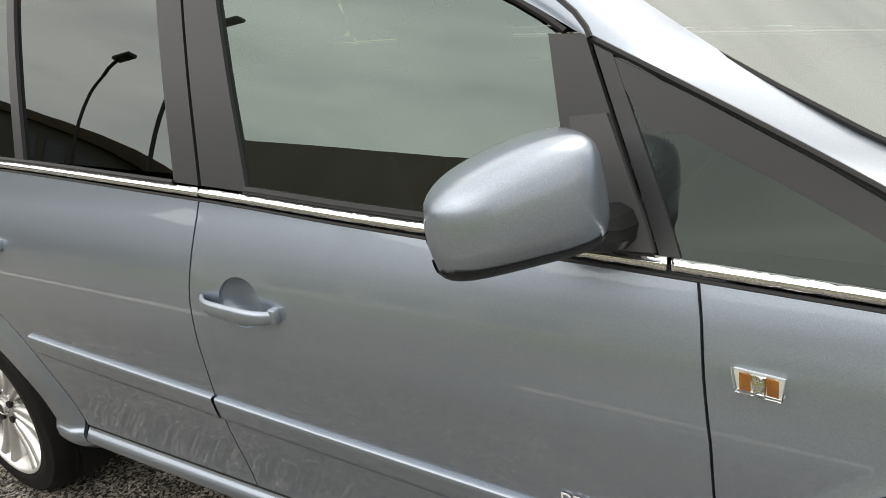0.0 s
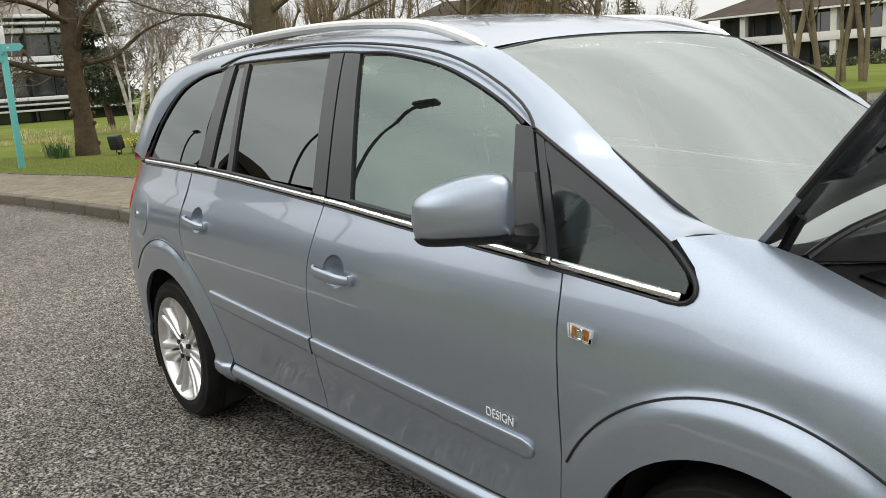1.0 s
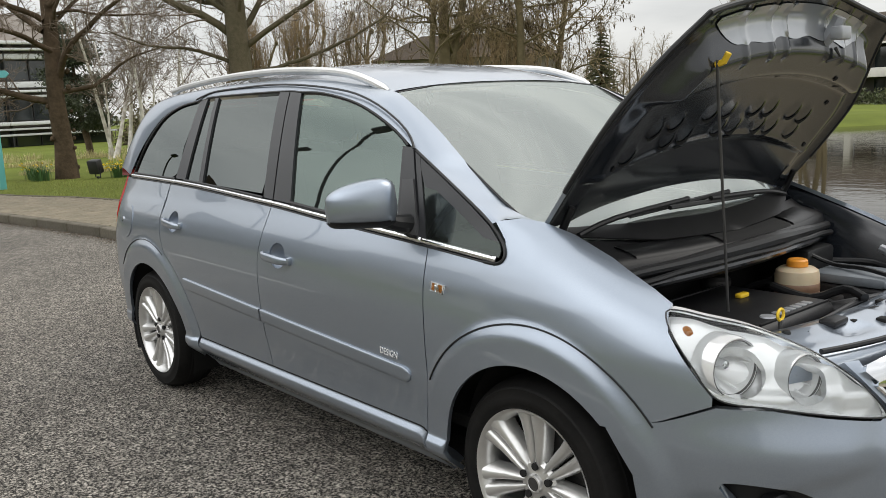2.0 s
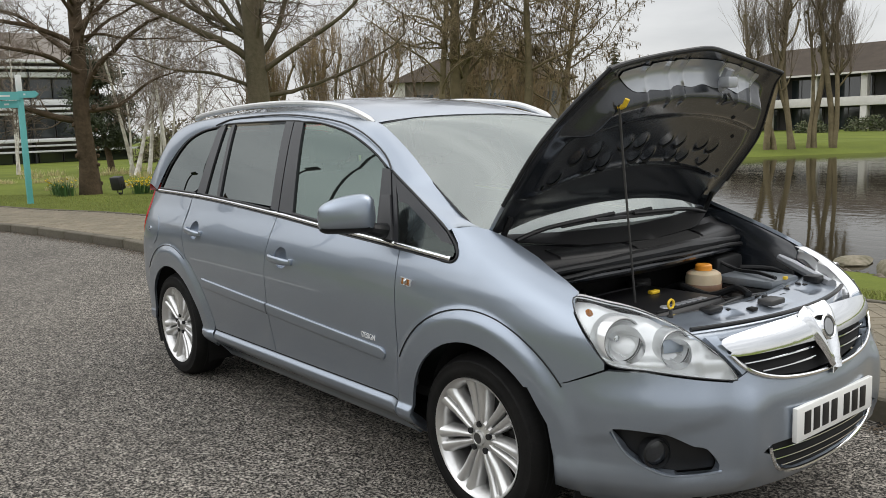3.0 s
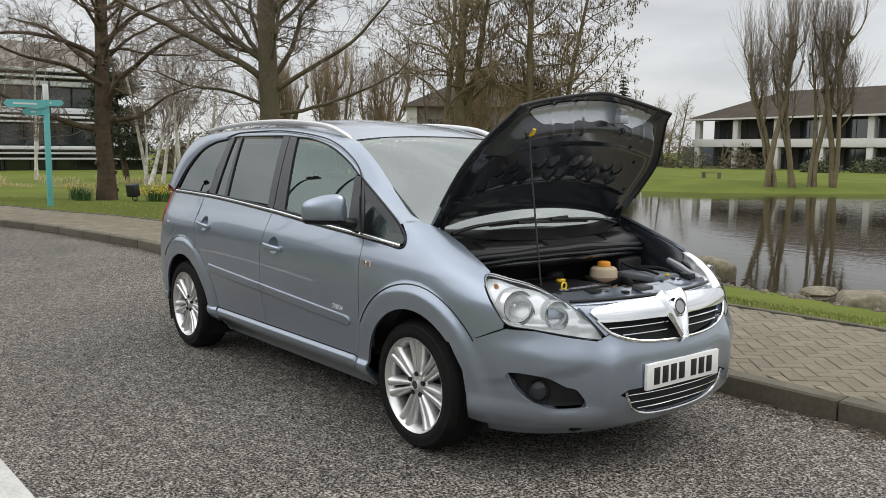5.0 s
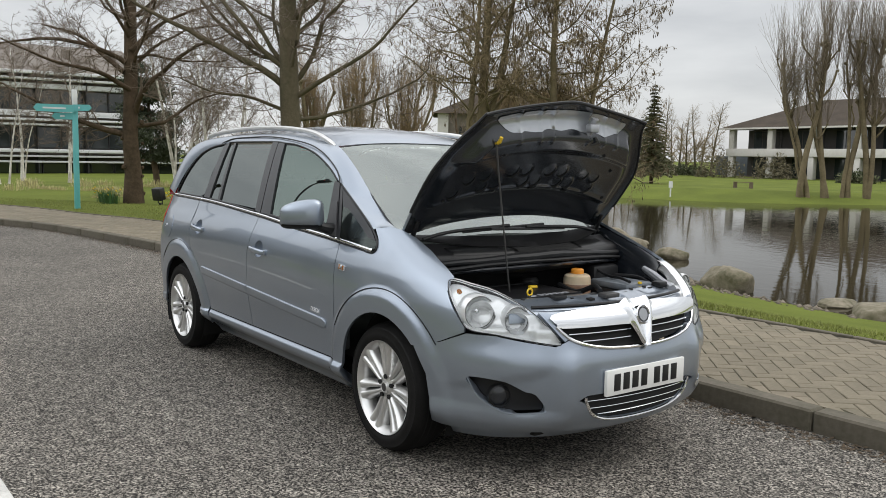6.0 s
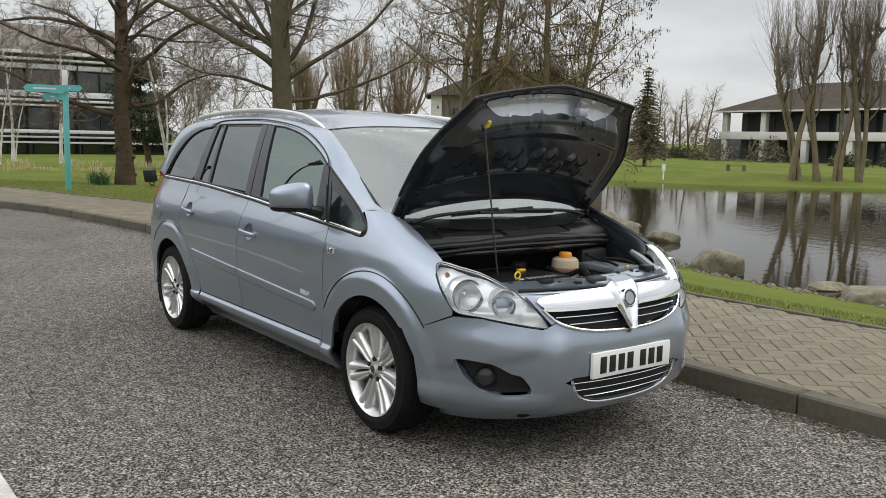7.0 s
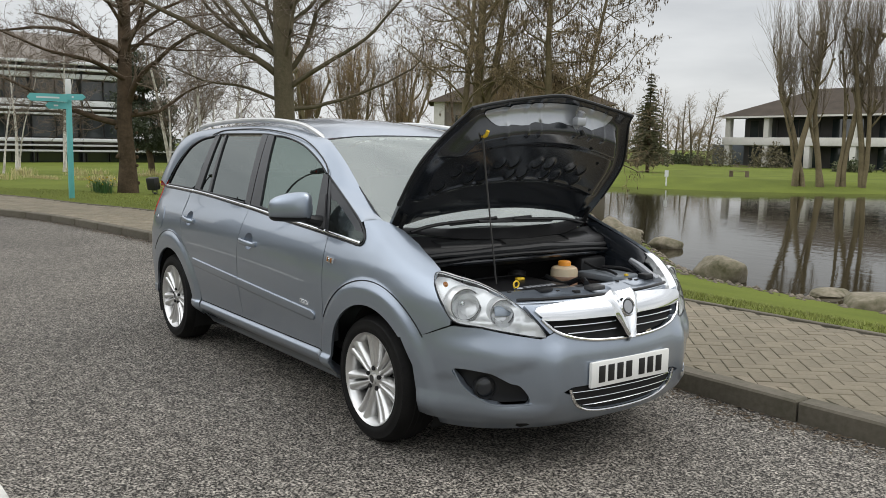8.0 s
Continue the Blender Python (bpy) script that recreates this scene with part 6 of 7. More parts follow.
def off_way(rng, way, angle):
    """A way at an angle from another, to a random side."""
    side = np.cross(way, rng.normal(0, 1, 3))
    side /= np.linalg.norm(side) + 1e-9
    return way * math.cos(angle) + side * math.sin(angle)


def branches(rng, pts, rad, level, plan, out):
    """Adds side branches to a limb, by the plan's row for each level: number, from, to, angle, length, thinness, steps, wander, lift, sides."""
    if level >= len(plan):
        return
    n, lo, hi, angle, length, thin, steps, wander, lift, sides = plan[level]
    whole = np.linalg.norm(np.diff(pts, axis=0), axis=1).sum()
    for u in np.sort(rng.uniform(lo, hi, n)):
        f = u * (len(pts) - 1)
        i = min(int(f), len(pts) - 2)
        p = pts[i] + (pts[i + 1] - pts[i]) * (f - i)
        way = pts[i + 1] - pts[i]
        way = way / (np.linalg.norm(way) + 1e-9)
        r = max(0.004, min(rad[i] * thin, rad[i] * 0.9))
        size = length * (whole if level else 1.0) * rng.uniform(0.6, 1.15) * (1.0 - 0.55 * u if level == 0 else 1.0 - 0.4 * u)
        got = limb(rng, p, off_way(rng, way, angle * rng.uniform(0.75, 1.25)), size, r, max(0.0025, r * 0.25), steps, wander, lift)
        out.append((*got, sides))
        branches(rng, *got, level + 1, plan, out)


ACROSS = np.array([0.60, 0.80, 0.0])
INWARD = np.array([-0.80, 0.60, 0.0])


def tree(name, label, base, stems, plan, bark, twig, seed, extra=None, category="tree", group="", arms=()):
    """A bare tree: stems are rows of height, radius, lean x, lean y, spread; its crown follows the plan.
    arms: great limbs, each a start radius and rows of reach across the road, height and reach inwards."""
    rng = np.random.default_rng(seed)
    top = empty(name, label, category, group, at=base)
    trunk, crown = [], []
    for height, radius, lx, ly, spread in stems:
        d = np.array([lx, ly, 1.0])
        pts, rad = limb(rng, (rng.normal(0, spread), rng.normal(0, spread), -0.15), d / np.linalg.norm(d), height, radius, radius * 0.16, 14, 0.035, 0.01)
        rad = rad * (1 + 0.30 * np.exp(-np.linspace(0, height, 15) / 0.35))
        trunk.append((pts, rad, 12))
        branches(rng, pts, rad, 0, plan, crown)
    for r0, line in arms:
        pts = rounded([ACROSS * a + INWARD * b + (0, 0, z) for a, z, b in line], 0.22, closed=False)
        sway = np.cumsum(rng.normal(0, 0.016, pts.shape), 0)
        pts = pts + sway - sway[0]
        rad = np.linspace(r0, r0 * 0.22, len(pts))
        crown.append((pts, rad, 7))
        branches(rng, pts, rad, 1, [plan[0], (int(plan[1][0] * 2.2), 0.10, *plan[1][2:5], 0.24, *plan[1][6:])] + plan[2:], crown)
    for c in trunk:
        piece("trunk", tubes_mesh("trunk", [c]), bark, top)
    thick = [c for c in crown if c[2] >= 5]
    thin = [c for c in crown if c[2] < 5]
    for c in thick:
        piece("limb", tubes_mesh("limb", [c]), bark, top)
    if thin:
        piece("crown", tubes_mesh("crown", thin), twig, top, "fine bare twigs")
    if extra:
        extra(rng, crown, top)
    return top


def spindles(name, pts, size, rng, way=(0, 0, -1)):
    """Small hanging spindles, one at each point."""
    pts = np.asarray(pts)
    n = len(pts)
    s = rng.uniform(0.7, 1.3, (n, 1)) * size
    w = s * 0.16
    d = np.array(way) + rng.normal(0, 0.15, (n, 3))
    a = np.cross(d, rng.normal(0, 1, (n, 3)))
    a /= np.linalg.norm(a, axis=1)[:, None]
    b = np.cross(d, a)
    v = np.stack([pts, pts + d * s * 0.5 + a * w, pts + d * s * 0.5 - a * w * 0.5 + b * w * 0.87, pts + d * s * 0.5 - a * w * 0.5 - b * w * 0.87, pts + d * s], 1).reshape(-1, 3)
    t = np.array([(0, 1, 2), (0, 2, 3), (0, 3, 1), (4, 2, 1), (4, 3, 2), (4, 1, 3)])
    f = (np.arange(n)[:, None, None] * 5 + t).reshape(-1, 3)
    return mesh_of(name, v, f, smooth=False)


def catkins(rng, crown, top):
    tips = [c[0][k] for c in crown if c[2] < 5 for k in (-1, -2)]
    tips = np.array(tips)[rng.permutation(len(tips))[:3600]]
    piece("catkin_mass", spindles("catkin_mass", tips, 0.11, rng), CATKIN, top, "hanging brown catkins")["kind"] = "stuff"


def knots(rng, crown, top):
    bm = bmesh.new()
    for _ in range(16):
        a, z = rng.uniform(0, 6.28), rng.uniform(0.2, 2.6)
        m = Matrix.Translation((0.25 * math.cos(a), 0.25 * math.sin(a), z)) @ Matrix.Diagonal((0.06, 0.06, 0.07, 1))
        bmesh.ops.create_icosphere(bm, subdivisions=1, radius=rng.uniform(0.6, 1.3), matrix=m)
    part("bark_knots", bm, BARK, top)["kind"] = "stuff"


def pollard(label, base, stems, heads, shoots, seed, group, bark, twig, fine=0.006):
    """A pollarded tree: wandering stems with short side arms, each ending in a knuckle from which a fan of upright shoots springs.
    stems: rows of height, radius, lean x, lean y; heads: arms on a stem, lowest share of its height; shoots: number, length, spread."""
    rng = np.random.default_rng(seed)
    top = empty("tree", label, "tree", group, at=base)
    ends, wood, fan = [], [], []
    for height, radius, lx, ly in stems:
        d = np.array([lx, ly, 1.0])
        pts, rad = limb(rng, (rng.normal(0, radius), rng.normal(0, radius), -0.15), d / np.linalg.norm(d), height, radius, radius * 0.5, 12, 0.05, 0.03)
        wood.append((pts, rad, 9))
        ends.append((pts[-1], radius * 0.5))
        for u in rng.uniform(heads[1], 0.95, heads[0]):
            i = int(u * 12)
            way = off_way(rng, np.array([0, 0, 1.0]), rng.uniform(0.6, 1.1))
            got = limb(rng, pts[i], way, height * rng.uniform(0.10, 0.22), rad[i] * 0.6, rad[i] * 0.4, 6, 0.12, 0.16)
            wood.append((*got, 6))
            ends.append((got[0][-1], rad[i] * 0.4))
            for v in rng.uniform(0.3, 0.9, 2):
                fan.append((*limb(rng, got[0][int(v * 6)], off_way(rng, np.array([0, 0, 1.0]), 0.4), shoots[1] * 0.7, fine, fine * 0.4, 5, 0.07, 0.10), 3))
    for c in wood:
        piece("limb" if c[2] == 6 else "trunk", tubes_mesh("limb", [c]), bark, top)
    bm = bmesh.new()
    for p, r in ends:
        for _ in range(3):
            bmesh.ops.create_icosphere(bm, subdivisions=1, radius=r * rng.uniform(1.2, 1.9), matrix=Matrix.Translation(p + rng.normal(0, r * 0.8, 3)))
        for _ in range(shoots[0]):
            way = off_way(rng, np.array([0, 0, 1.0]), abs(rng.normal(0, shoots[2])))
            line = limb(rng, p, way, shoots[1] * rng.uniform(0.55, 1.15), fine * 1.4, fine * 0.4, 6, 0.05, 0.09)
            fan.append((*line, 3))
            for k in (2, 3, 4):
                fan.append((*limb(rng, line[0][k], off_way(rng, way, 0.35), shoots[1] * rng.uniform(0.2, 0.45), fine * 0.8, fine * 0.35, 3, 0.07, 0.08), 3))
    part("knuckle_wood", bm, bark, top)["kind"] = "stuff"
    piece("crown", tubes_mesh("crown", fan), twig, top, "fans of thin upright shoots")
    return top


WIDE = [(34, 0.22, 0.98, 1.05, 4.6, 0.28, 11, 0.14, 0.05, 6), (12, 0.10, 1.0, 0.85, 0.42, 0.32, 8, 0.19, 0.03, 4), (9, 0.1, 1.0, 0.85, 0.46, 0.46, 6, 0.22, 0.0, 3), (4, 0.2, 1.0, 0.7, 0.5, 0.6, 3, 0.2, -0.02, 3)]
ALDER = [(30, 0.27, 0.98, 1.15, 3.6, 0.34, 10, 0.17, 0.03, 6), (11, 0.12, 1.0, 0.9, 0.46, 0.5, 7, 0.22, 0.0, 4), (8, 0.1, 1.0, 0.9, 0.45, 0.5, 5, 0.24, -0.03, 3), (3, 0.2, 1.0, 0.8, 0.5, 0.6, 3, 0.22, -0.10, 3)]
BIRCHES = [(18, 0.25, 0.98, 0.7, 2.4, 0.35, 7, 0.09, 0.03, 4), (8, 0.1, 1.0, 0.6, 0.5, 0.5, 5, 0.12, -0.02, 3), (6, 0.1, 1.0, 0.6, 0.5, 0.6, 4, 0.12, -0.06, 3)]
FAR = [(24, 0.15, 0.98, 0.8, 4.2, 0.4, 7, 0.12, 0.04, 4), (9, 0.15, 1.0, 0.7, 0.45, 0.5, 5, 0.16, 0.03, 3), (7, 0.1, 1.0, 0.7, 0.45, 0.8, 3, 0.18, 0.02, 3)]
gz1 = lambda x, y: float(ground_z(np.array([x]), np.array([y]))[0])


def stand(x, y):
    return (x, y, gz1(x, y))


tree("tree", "tall bare tree with dark furrowed bark on the lawn", stand(-16.65, 3.75), [(13, 0.225, -0.03, 0.03, 0)], WIDE, BARK, TWIG, 3, knots,
     arms=[(0.085, [(-0.1, 1.75, 0), (-0.9, 2.0, -0.2), (-1.8, 2.3, -0.3), (-2.4, 2.75, -0.5), (-3.3, 3.15, -0.4)]),
           (0.075, [(-0.15, 3.35, 0), (-0.7, 3.85, 0.4), (-1.5, 4.4, 0.7), (-2.6, 4.65, 1.0)]),
           (0.07, [(-0.15, 3.6, 0), (-0.9, 4.0, -0.5), (-2.1, 4.05, -0.9), (-3.0, 3.85, -1.2)]),
           (0.085, [(0.1, 2.35, 0), (0.45, 2.9, -0.2), (1.2, 3.45, -0.4), (1.8, 3.85, -0.5), (2.8, 4.2, -0.8)]),
           (0.06, [(0.1, 2.0, 0), (0.7, 2.2, 0.5), (1.4, 2.75, 1.0), (2.2, 3.1, 1.3)]),
           (0.07, [(0.0, 3.9, 0), (0.6, 4.55, 0.3), (1.3, 5.0, 0.6), (2.2, 5.3, 0.8)]),
           (0.07, [(0.0, 2.9, 0), (-0.5, 3.3, -0.8), (-1.3, 3.5, -1.6), (-2.2, 3.9, -2.2)])])
tree("tree", "tall bare tree with greenish-brown bark behind the footway", stand(-9.55, 4.75), [(13, 0.225, -0.02, 0.0, 0)], WIDE, BARK_GREEN, TWIG, 11,
     arms=[(0.075, [(-0.05, 2.6, 0), (-0.6, 3.0, -0.2), (-1.9, 3.65, -0.4), (-2.8, 4.15, -0.5), (-3.8, 4.6, -0.7)]),
           (0.06, [(-0.05, 2.95, 0), (-0.6, 3.37, 0.3), (-1.25, 3.7, 0.5), (-1.8, 4.3, 0.7), (-2.4, 5.0, 0.9)]),
           (0.04, [(-0.05, 2.15, 0), (-0.6, 2.4, -0.2), (-1.4, 2.5, -0.5), (-2.0, 2.75, -0.6)]),
           (0.055, [(0.05, 2.4, 0), (0.5, 2.65, -0.2), (1.6, 3.37, -0.4), (2.3, 4.05, -0.5), (2.9, 4.6, -0.5)]),
           (0.06, [(0.05, 2.75, 0), (0.42, 3.3, 0.1), (0.55, 3.9, 0.2), (1.0, 4.4, 0.3), (1.4, 5.2, 0.5)]),
           (0.045, [(0.05, 2.0, 0), (0.6, 2.1, 0.2), (1.3, 2.3, 0.4), (2.2, 2.65, 0.5), (2.7, 3.05, 0.6), (2.7, 3.5, 0.6)]),
           (0.06, [(0.0, 3.9, 0), (0.6, 4.3, -0.3), (1.4, 4.7, -0.6), (2.4, 5.0, -0.8)])])
tree("tree", "bare alder hung with catkins, several mossy stems", stand(-13.2, 12.4), [(10.5, 0.20, 0.0, 0.02, 0.1), (9.5, 0.13, 0.10, 0.12, 0.3), (9, 0.12, -0.10, 0.05, 0.3)], ALDER, BARK_MOSS, TWIG_OLIVE, 21, catkins)
tree("tree", "bare alder hung with catkins beside the pond", stand(-11.6, 14.2), [(9.0, 0.16, 0.06, 0.02, 0.2), (8.6, 0.12, 0.05, 0.16, 0.3)], ALDER, BARK_MOSS, TWIG_OLIVE, 22, catkins)
for i, (x, y, k) in enumerate(((-24.9, 13.2, 1.0), (-23.7, 14.6, 1.06), (-22.3, 16.0, 0.98), (-21.4, 20.5, 1.1), (-22.8, 24.2, 1.15), (-24.5, 27.0, 1.15))):
    pollard("upright pollarded willow with clumps of thin ochre shoots", stand(x, y),
            [(4.4 * k, 0.10, 0.0, 0.0), (4.1 * k, 0.085, 0.13, 0.10), (3.9 * k, 0.09, -0.14, 0.02), (3.6 * k, 0.08, 0.05, -0.16), (4.0 * k, 0.075, -0.05, -0.05)], (5, 0.35), (13, 1.35 * k, 0.30), 31 + i, "pollards", BARK_MOSS, TWIG_OCHRE)
for i, (x, y, lean) in enumerate(((-25.2, 7.9, -0.22), (-25.7, 8.6, -0.10), (-25.0, 9.0, 0.04), (-26.2, 8.2, 0.16), (-40, 5.4, 0.02), (-36.5, 6.7, 0.0), (-31.6, 3.0, 0.05), (-27.5, 11.2, 0.03))):
    tree("birch", "slender white-barked birch without leaves", stand(x, y), [(6.8, 0.075 if i < 4 else 0.085, lean * 0.8, -lean * 1.5, 0.05), (5.6, 0.045, -lean * 0.4 + 0.06, lean * 0.6 + 0.12, 0.12)], BIRCHES, BIRCH, TWIG, 41 + i, group="birches")
for i, (x, y, k, stems) in enumerate(((-22.9, 45.3, 1.0, [(9.2, 0.20, 0.02, 0.0), (8.6, 0.17, -0.11, -0.09), (6.2, 0.11, -0.20, -0.16)]),
                                      (-21.9, 46.5, 1.0, [(9.4, 0.19, -0.01, -0.04), (7.4, 0.12, -0.14, -0.14)]), (-21.55, 47.2, 1.0, [(9.6, 0.20, 0.01, 0.02), (8.2, 0.13, 0.05, 0.10)]),
                                      (-20.5, 48.4, 1.02, [(9.6, 0.20, -0.02, -0.02), (9.0, 0.16, 0.06, 0.09), (7.5, 0.13, -0.08, -0.06)]))):
    pollard("tall pollarded poplar with dense upright shoots on the far bank", stand(x, y), stems, (6, 0.5), (16, 3.3 * k, 0.33), 61 + i, "poplars", BARK_MOSS, TWIG_GREY, 0.0085)
rng = np.random.default_rng(5)
for i in range(20):
    u = i / 19
    a, d = radians(136 - 9.5 * u), rng.uniform(120, 150)
    x, y = 6.2 + d * math.cos(a), -3 + d * math.sin(a)
    tree("tree", "distant bare tree behind the far lawn", stand(x, y), [(rng.uniform(8, 11), 0.2, 0.0, 0.0, 0.2)], FAR, BARK_GREEN, TWIG_OLIVE, 80 + i, group="far trees")
for i in range(6):
    x, y = -47 - 4.0 * i + rng.uniform(-3, 3), 22 + 8.2 * i + rng.uniform(-2, 2)
    tree("tree", "distant bare tree beyond the lawn", stand(x, y), [(rng.uniform(8, 11), 0.18, 0.0, 0.0, 0.2)], FAR, BARK, TWIG, 100 + i, group="far trees")


def conifer(base, height, width, seed, label):
    """Whorls of drooping boughs, each a fringed fan of needle sprays."""
    rng = np.random.default_rng(seed)
    top = empty("conifer", label, "tree", at=base)
    piece("trunk", tubes_mesh("trunk", [(np.array([(0, 0, -0.2), (0, 0, height * 0.5), (0, 0, height)]), [height * 0.02, height * 0.012, 0.01], 8)]), BARK, top)
    v, f = [], []
    for z in np.arange(height * 0.14, height * 0.99, height * 0.034):
        r = width * (1 - (z / height)) ** 0.85 * rng.uniform(0.8, 1.1) + 0.08
        for a in rng.uniform(0, 6.28, 8):
            d = np.array([math.cos(a), math.sin(a), 0])
            side = np.array([-d[1], d[0], 0])
            for u in np.linspace(0.15, 1, 9):
                c = d * r * u + (0, 0, z - 0.25 * r * u * u + rng.normal(0, 0.05))
                for s in (-1, 1):
                    w = 0.16 * r * (1.15 - u) + 0.06
                    tip = c + side * s * w * 1.6 + d * w * 0.8 + (0, 0, -0.35 * w + rng.normal(0, 0.03))
                    i = len(v)
                    v += [c - d * 0.05, c + d * 0.09 * r, tip, c + (0, 0, -0.10 * r)]
                    f += [(i, i + 1, i + 2), (i, i + 2, i + 3)]
    piece("needles", mesh_of("needles", v, f, smooth=False), NEEDLE, top, "dark green drooping needle boughs")


conifer(stand(-43.7, 56.1), 8.8, 2.3, 7, "dark green spruce on the far lawn")


def evergreen(base, height, seed, label):
    """A rounded evergreen: a trunk with limbs, each limb end holding lumps of small leaves with gaps between."""
    rng = np.random.default_rng(seed)
    top = empty("evergreen", label, "tree", at=base)
    trunk = limb(rng, (0, 0, -0.2), (0, 0, 1), height * 0.9, height * 0.028, 0.02, 8, 0.04, 0.02)
    piece("trunk", tubes_mesh("trunk", [(*trunk, 8)]), BARK, top)
    arms, leaves = [], []
    for u in np.linspace(0.25, 1.0, 34):
        p = trunk[0][min(8, int(u * 8))]
        reach = height * 0.22 * math.sin(math.pi * (0.18 + 0.72 * u)) ** 0.8
        a = rng.uniform(0, 6.28)
        got = limb(rng, p, (math.cos(a), math.sin(a), 0.3), reach, 0.03, 0.008, 6, 0.10, 0.02)
        arms.append((*got, 4))
        for q in got[0][2:]:
            n = 150
            d = rng.normal(0, 1, (n, 3)) * (0.24, 0.24, 0.13) * height / 6
            leaves.append(q + d)
    piece("limbs", tubes_mesh("limbs", arms), BARK, top)["kind"] = "stuff"
    p = np.concatenate(leaves)
    a, b = rng.normal(0, 0.055, p.shape), rng.normal(0, 0.055, p.shape)
    v = np.stack([p, p + a, p + b], 1).reshape(-1, 3)
    piece("foliage", mesh_of("foliage", v, np.arange(len(v)).reshape(-1, 3), smooth=False), EVERGREEN, top, "dense dark green foliage")["kind"] = "stuff"


evergreen(stand(-31.2, 9.1), 5.6, 8, "rounded dark evergreen behind the bare trees")

# ---- office building across the pond ----
def oriented(origin, along):
    """A frame with x along the front, y into the building and z up."""
    a = Vector((*along, 0)).normalized()
    return Matrix.Translation(origin) @ Matrix((( a.x, -a.y, 0, 0), (a.y, a.x, 0, 0), (0, 0, 1, 0), (0, 0, 0, 1)))


def placed(bm, m):
    bmesh.ops.transform(bm, matrix=m, verts=bm.verts)
    return bm


M = oriented((-67.0, 99.9, -0.80), (19.6, -1.2))
office = empty("office_building", "two-storey office with white columns and a dark tiled roof", "building")
BAYS, BAY = 8, 6.2
L = BAYS * BAY
part("wall", placed(box((0.35, 3.4, 0), (L, 18, 6.6)), M), DARK_WALL, office)
for i in range(BAYS + 1):
    for z0, z1 in ((0, 2.95), (4.0, 6.7)):
        part("column", placed(box((i * BAY - 0.40, 0.15, z0), (i * BAY + 0.40, 0.9, z1), 0.04), M), WHITE_WALL, office, "white concrete column")
part("balcony_band", placed(box((-0.7, 0.0, 2.95), (L + 0.5, 1.0, 4.0), 0.05), M), WHITE_WALL, office, "white concrete balcony band")
part("balcony_floor", placed(box((0, 1.0, 2.95), (L, 3.3, 3.15)), M), WHITE_WALL, office)
part("soffit", placed(box((-1.4, -0.5, 6.62), (L + 0.9, 3.3, 6.74)), M), DARK_WALL, office)
for i in range(BAYS):
    for z0, z1 in ((0.15, 2.85), (3.3, 6.45)):
        w = part("window", placed(box((i * BAY + 1.25, 3.30, z0), (i * BAY + BAY - 0.45, 3.4, z1)), M), DARK_WALL, office)
        for k in range(3):
            x0 = i * BAY + 1.35 + k * 1.42
            part("pane", placed(box((x0, 3.26, z0 + 0.1), (x0 + 1.3, 3.30, z1 - 0.1)), M), OFFICE_GLASS, w)
bm = bmesh.new()
ov, rz, rd = 1.0, 10.7, 9.0
base = [(-ov - 0.6, -0.6, 6.75), (L + ov, -0.6, 6.75), (L + ov, 19, 6.75), (-ov - 0.6, 19, 6.75)]
ridge = [(7.5, rd, rz), (L - 7, rd, rz)]
vb = [bm.verts.new(p) for p in base]
vr = [bm.verts.new(p) for p in ridge]
for q in ((vb[0], vb[1], vr[1], vr[0]), (vb[1], vb[2], vr[1]), (vb[2], vb[3], vr[0], vr[1]), (vb[3], vb[0], vr[0])):
    bm.faces.new(q)
bm.faces.new(vb[::-1])
part("roof", placed(bm, M), ROOF_TILE, office, "dark brown tiled hip roof")
part("eaves_board", placed(box((-1.65, -0.68, 6.58), (L + 1.05, -0.55, 6.80)), M), WHITE_WALL, office)
part("wing", placed(box((L - 9, -9, 0), (L + 6, 2, 6.6)), M), DARK_WALL, office)
for z0, z1 in ((2.95, 4.0),):
    part("balcony_band", placed(box((L - 10, -10, z0), (L + 7, -9, z1)), M), WHITE_WALL, office)
# low grey hut and hedges at its foot
hut = part("outbuilding", placed(box((-9, 8, 0), (-1.6, 14, 3.0), 0.03), M), SLATE_WALL)
tagged(hut, "low grey outbuilding beside the office", "building")


def clump(name, label, category, at, size, n, mat, leaf, seed, group=""):
    """A bush: many small leaves through a lumpy volume."""
    rng = np.random.default_rng(seed)
    d = rng.normal(0, 1, (n, 3))
    d /= np.linalg.norm(d, axis=1)[:, None]
    p = d * rng.uniform(0.55, 1.0, (n, 1)) * np.array(size) * (1 + 0.18 * np.sin(d[:, :1] * 7 + d[:, 1:2] * 5))
    p[:, 2] = np.abs(p[:, 2])
    a, b = rng.normal(0, leaf, (n, 3)), rng.normal(0, leaf, (n, 3))
    v = np.stack([p, p + a, p + b], 1).reshape(-1, 3)
    ob = piece(name, mesh_of(name, v, np.arange(3 * n).reshape(-1, 3), smooth=False), mat)
    ob.location = at
    return tagged(ob, label, category, group)


for i, (x, y, s) in enumerate(((-4, -3, 1.6), (-7.5, -2, 1.5), (-11, -1, 1.6), (-15, 0, 1.7), (30, -8, 1.6), (35, -9, 1.7), (40, -9, 1.6), (26, -12, 1.2))):
    p = M @ Vector((x, y, 0))
    clump("hedge", "clipped evergreen hedge on the far lawn", "hedge", (p.x, p.y, gz1(p.x, p.y)), (s * 1.9, s * 1.2, s), 1400, HEDGE, 0.16, 300 + i, "hedges")

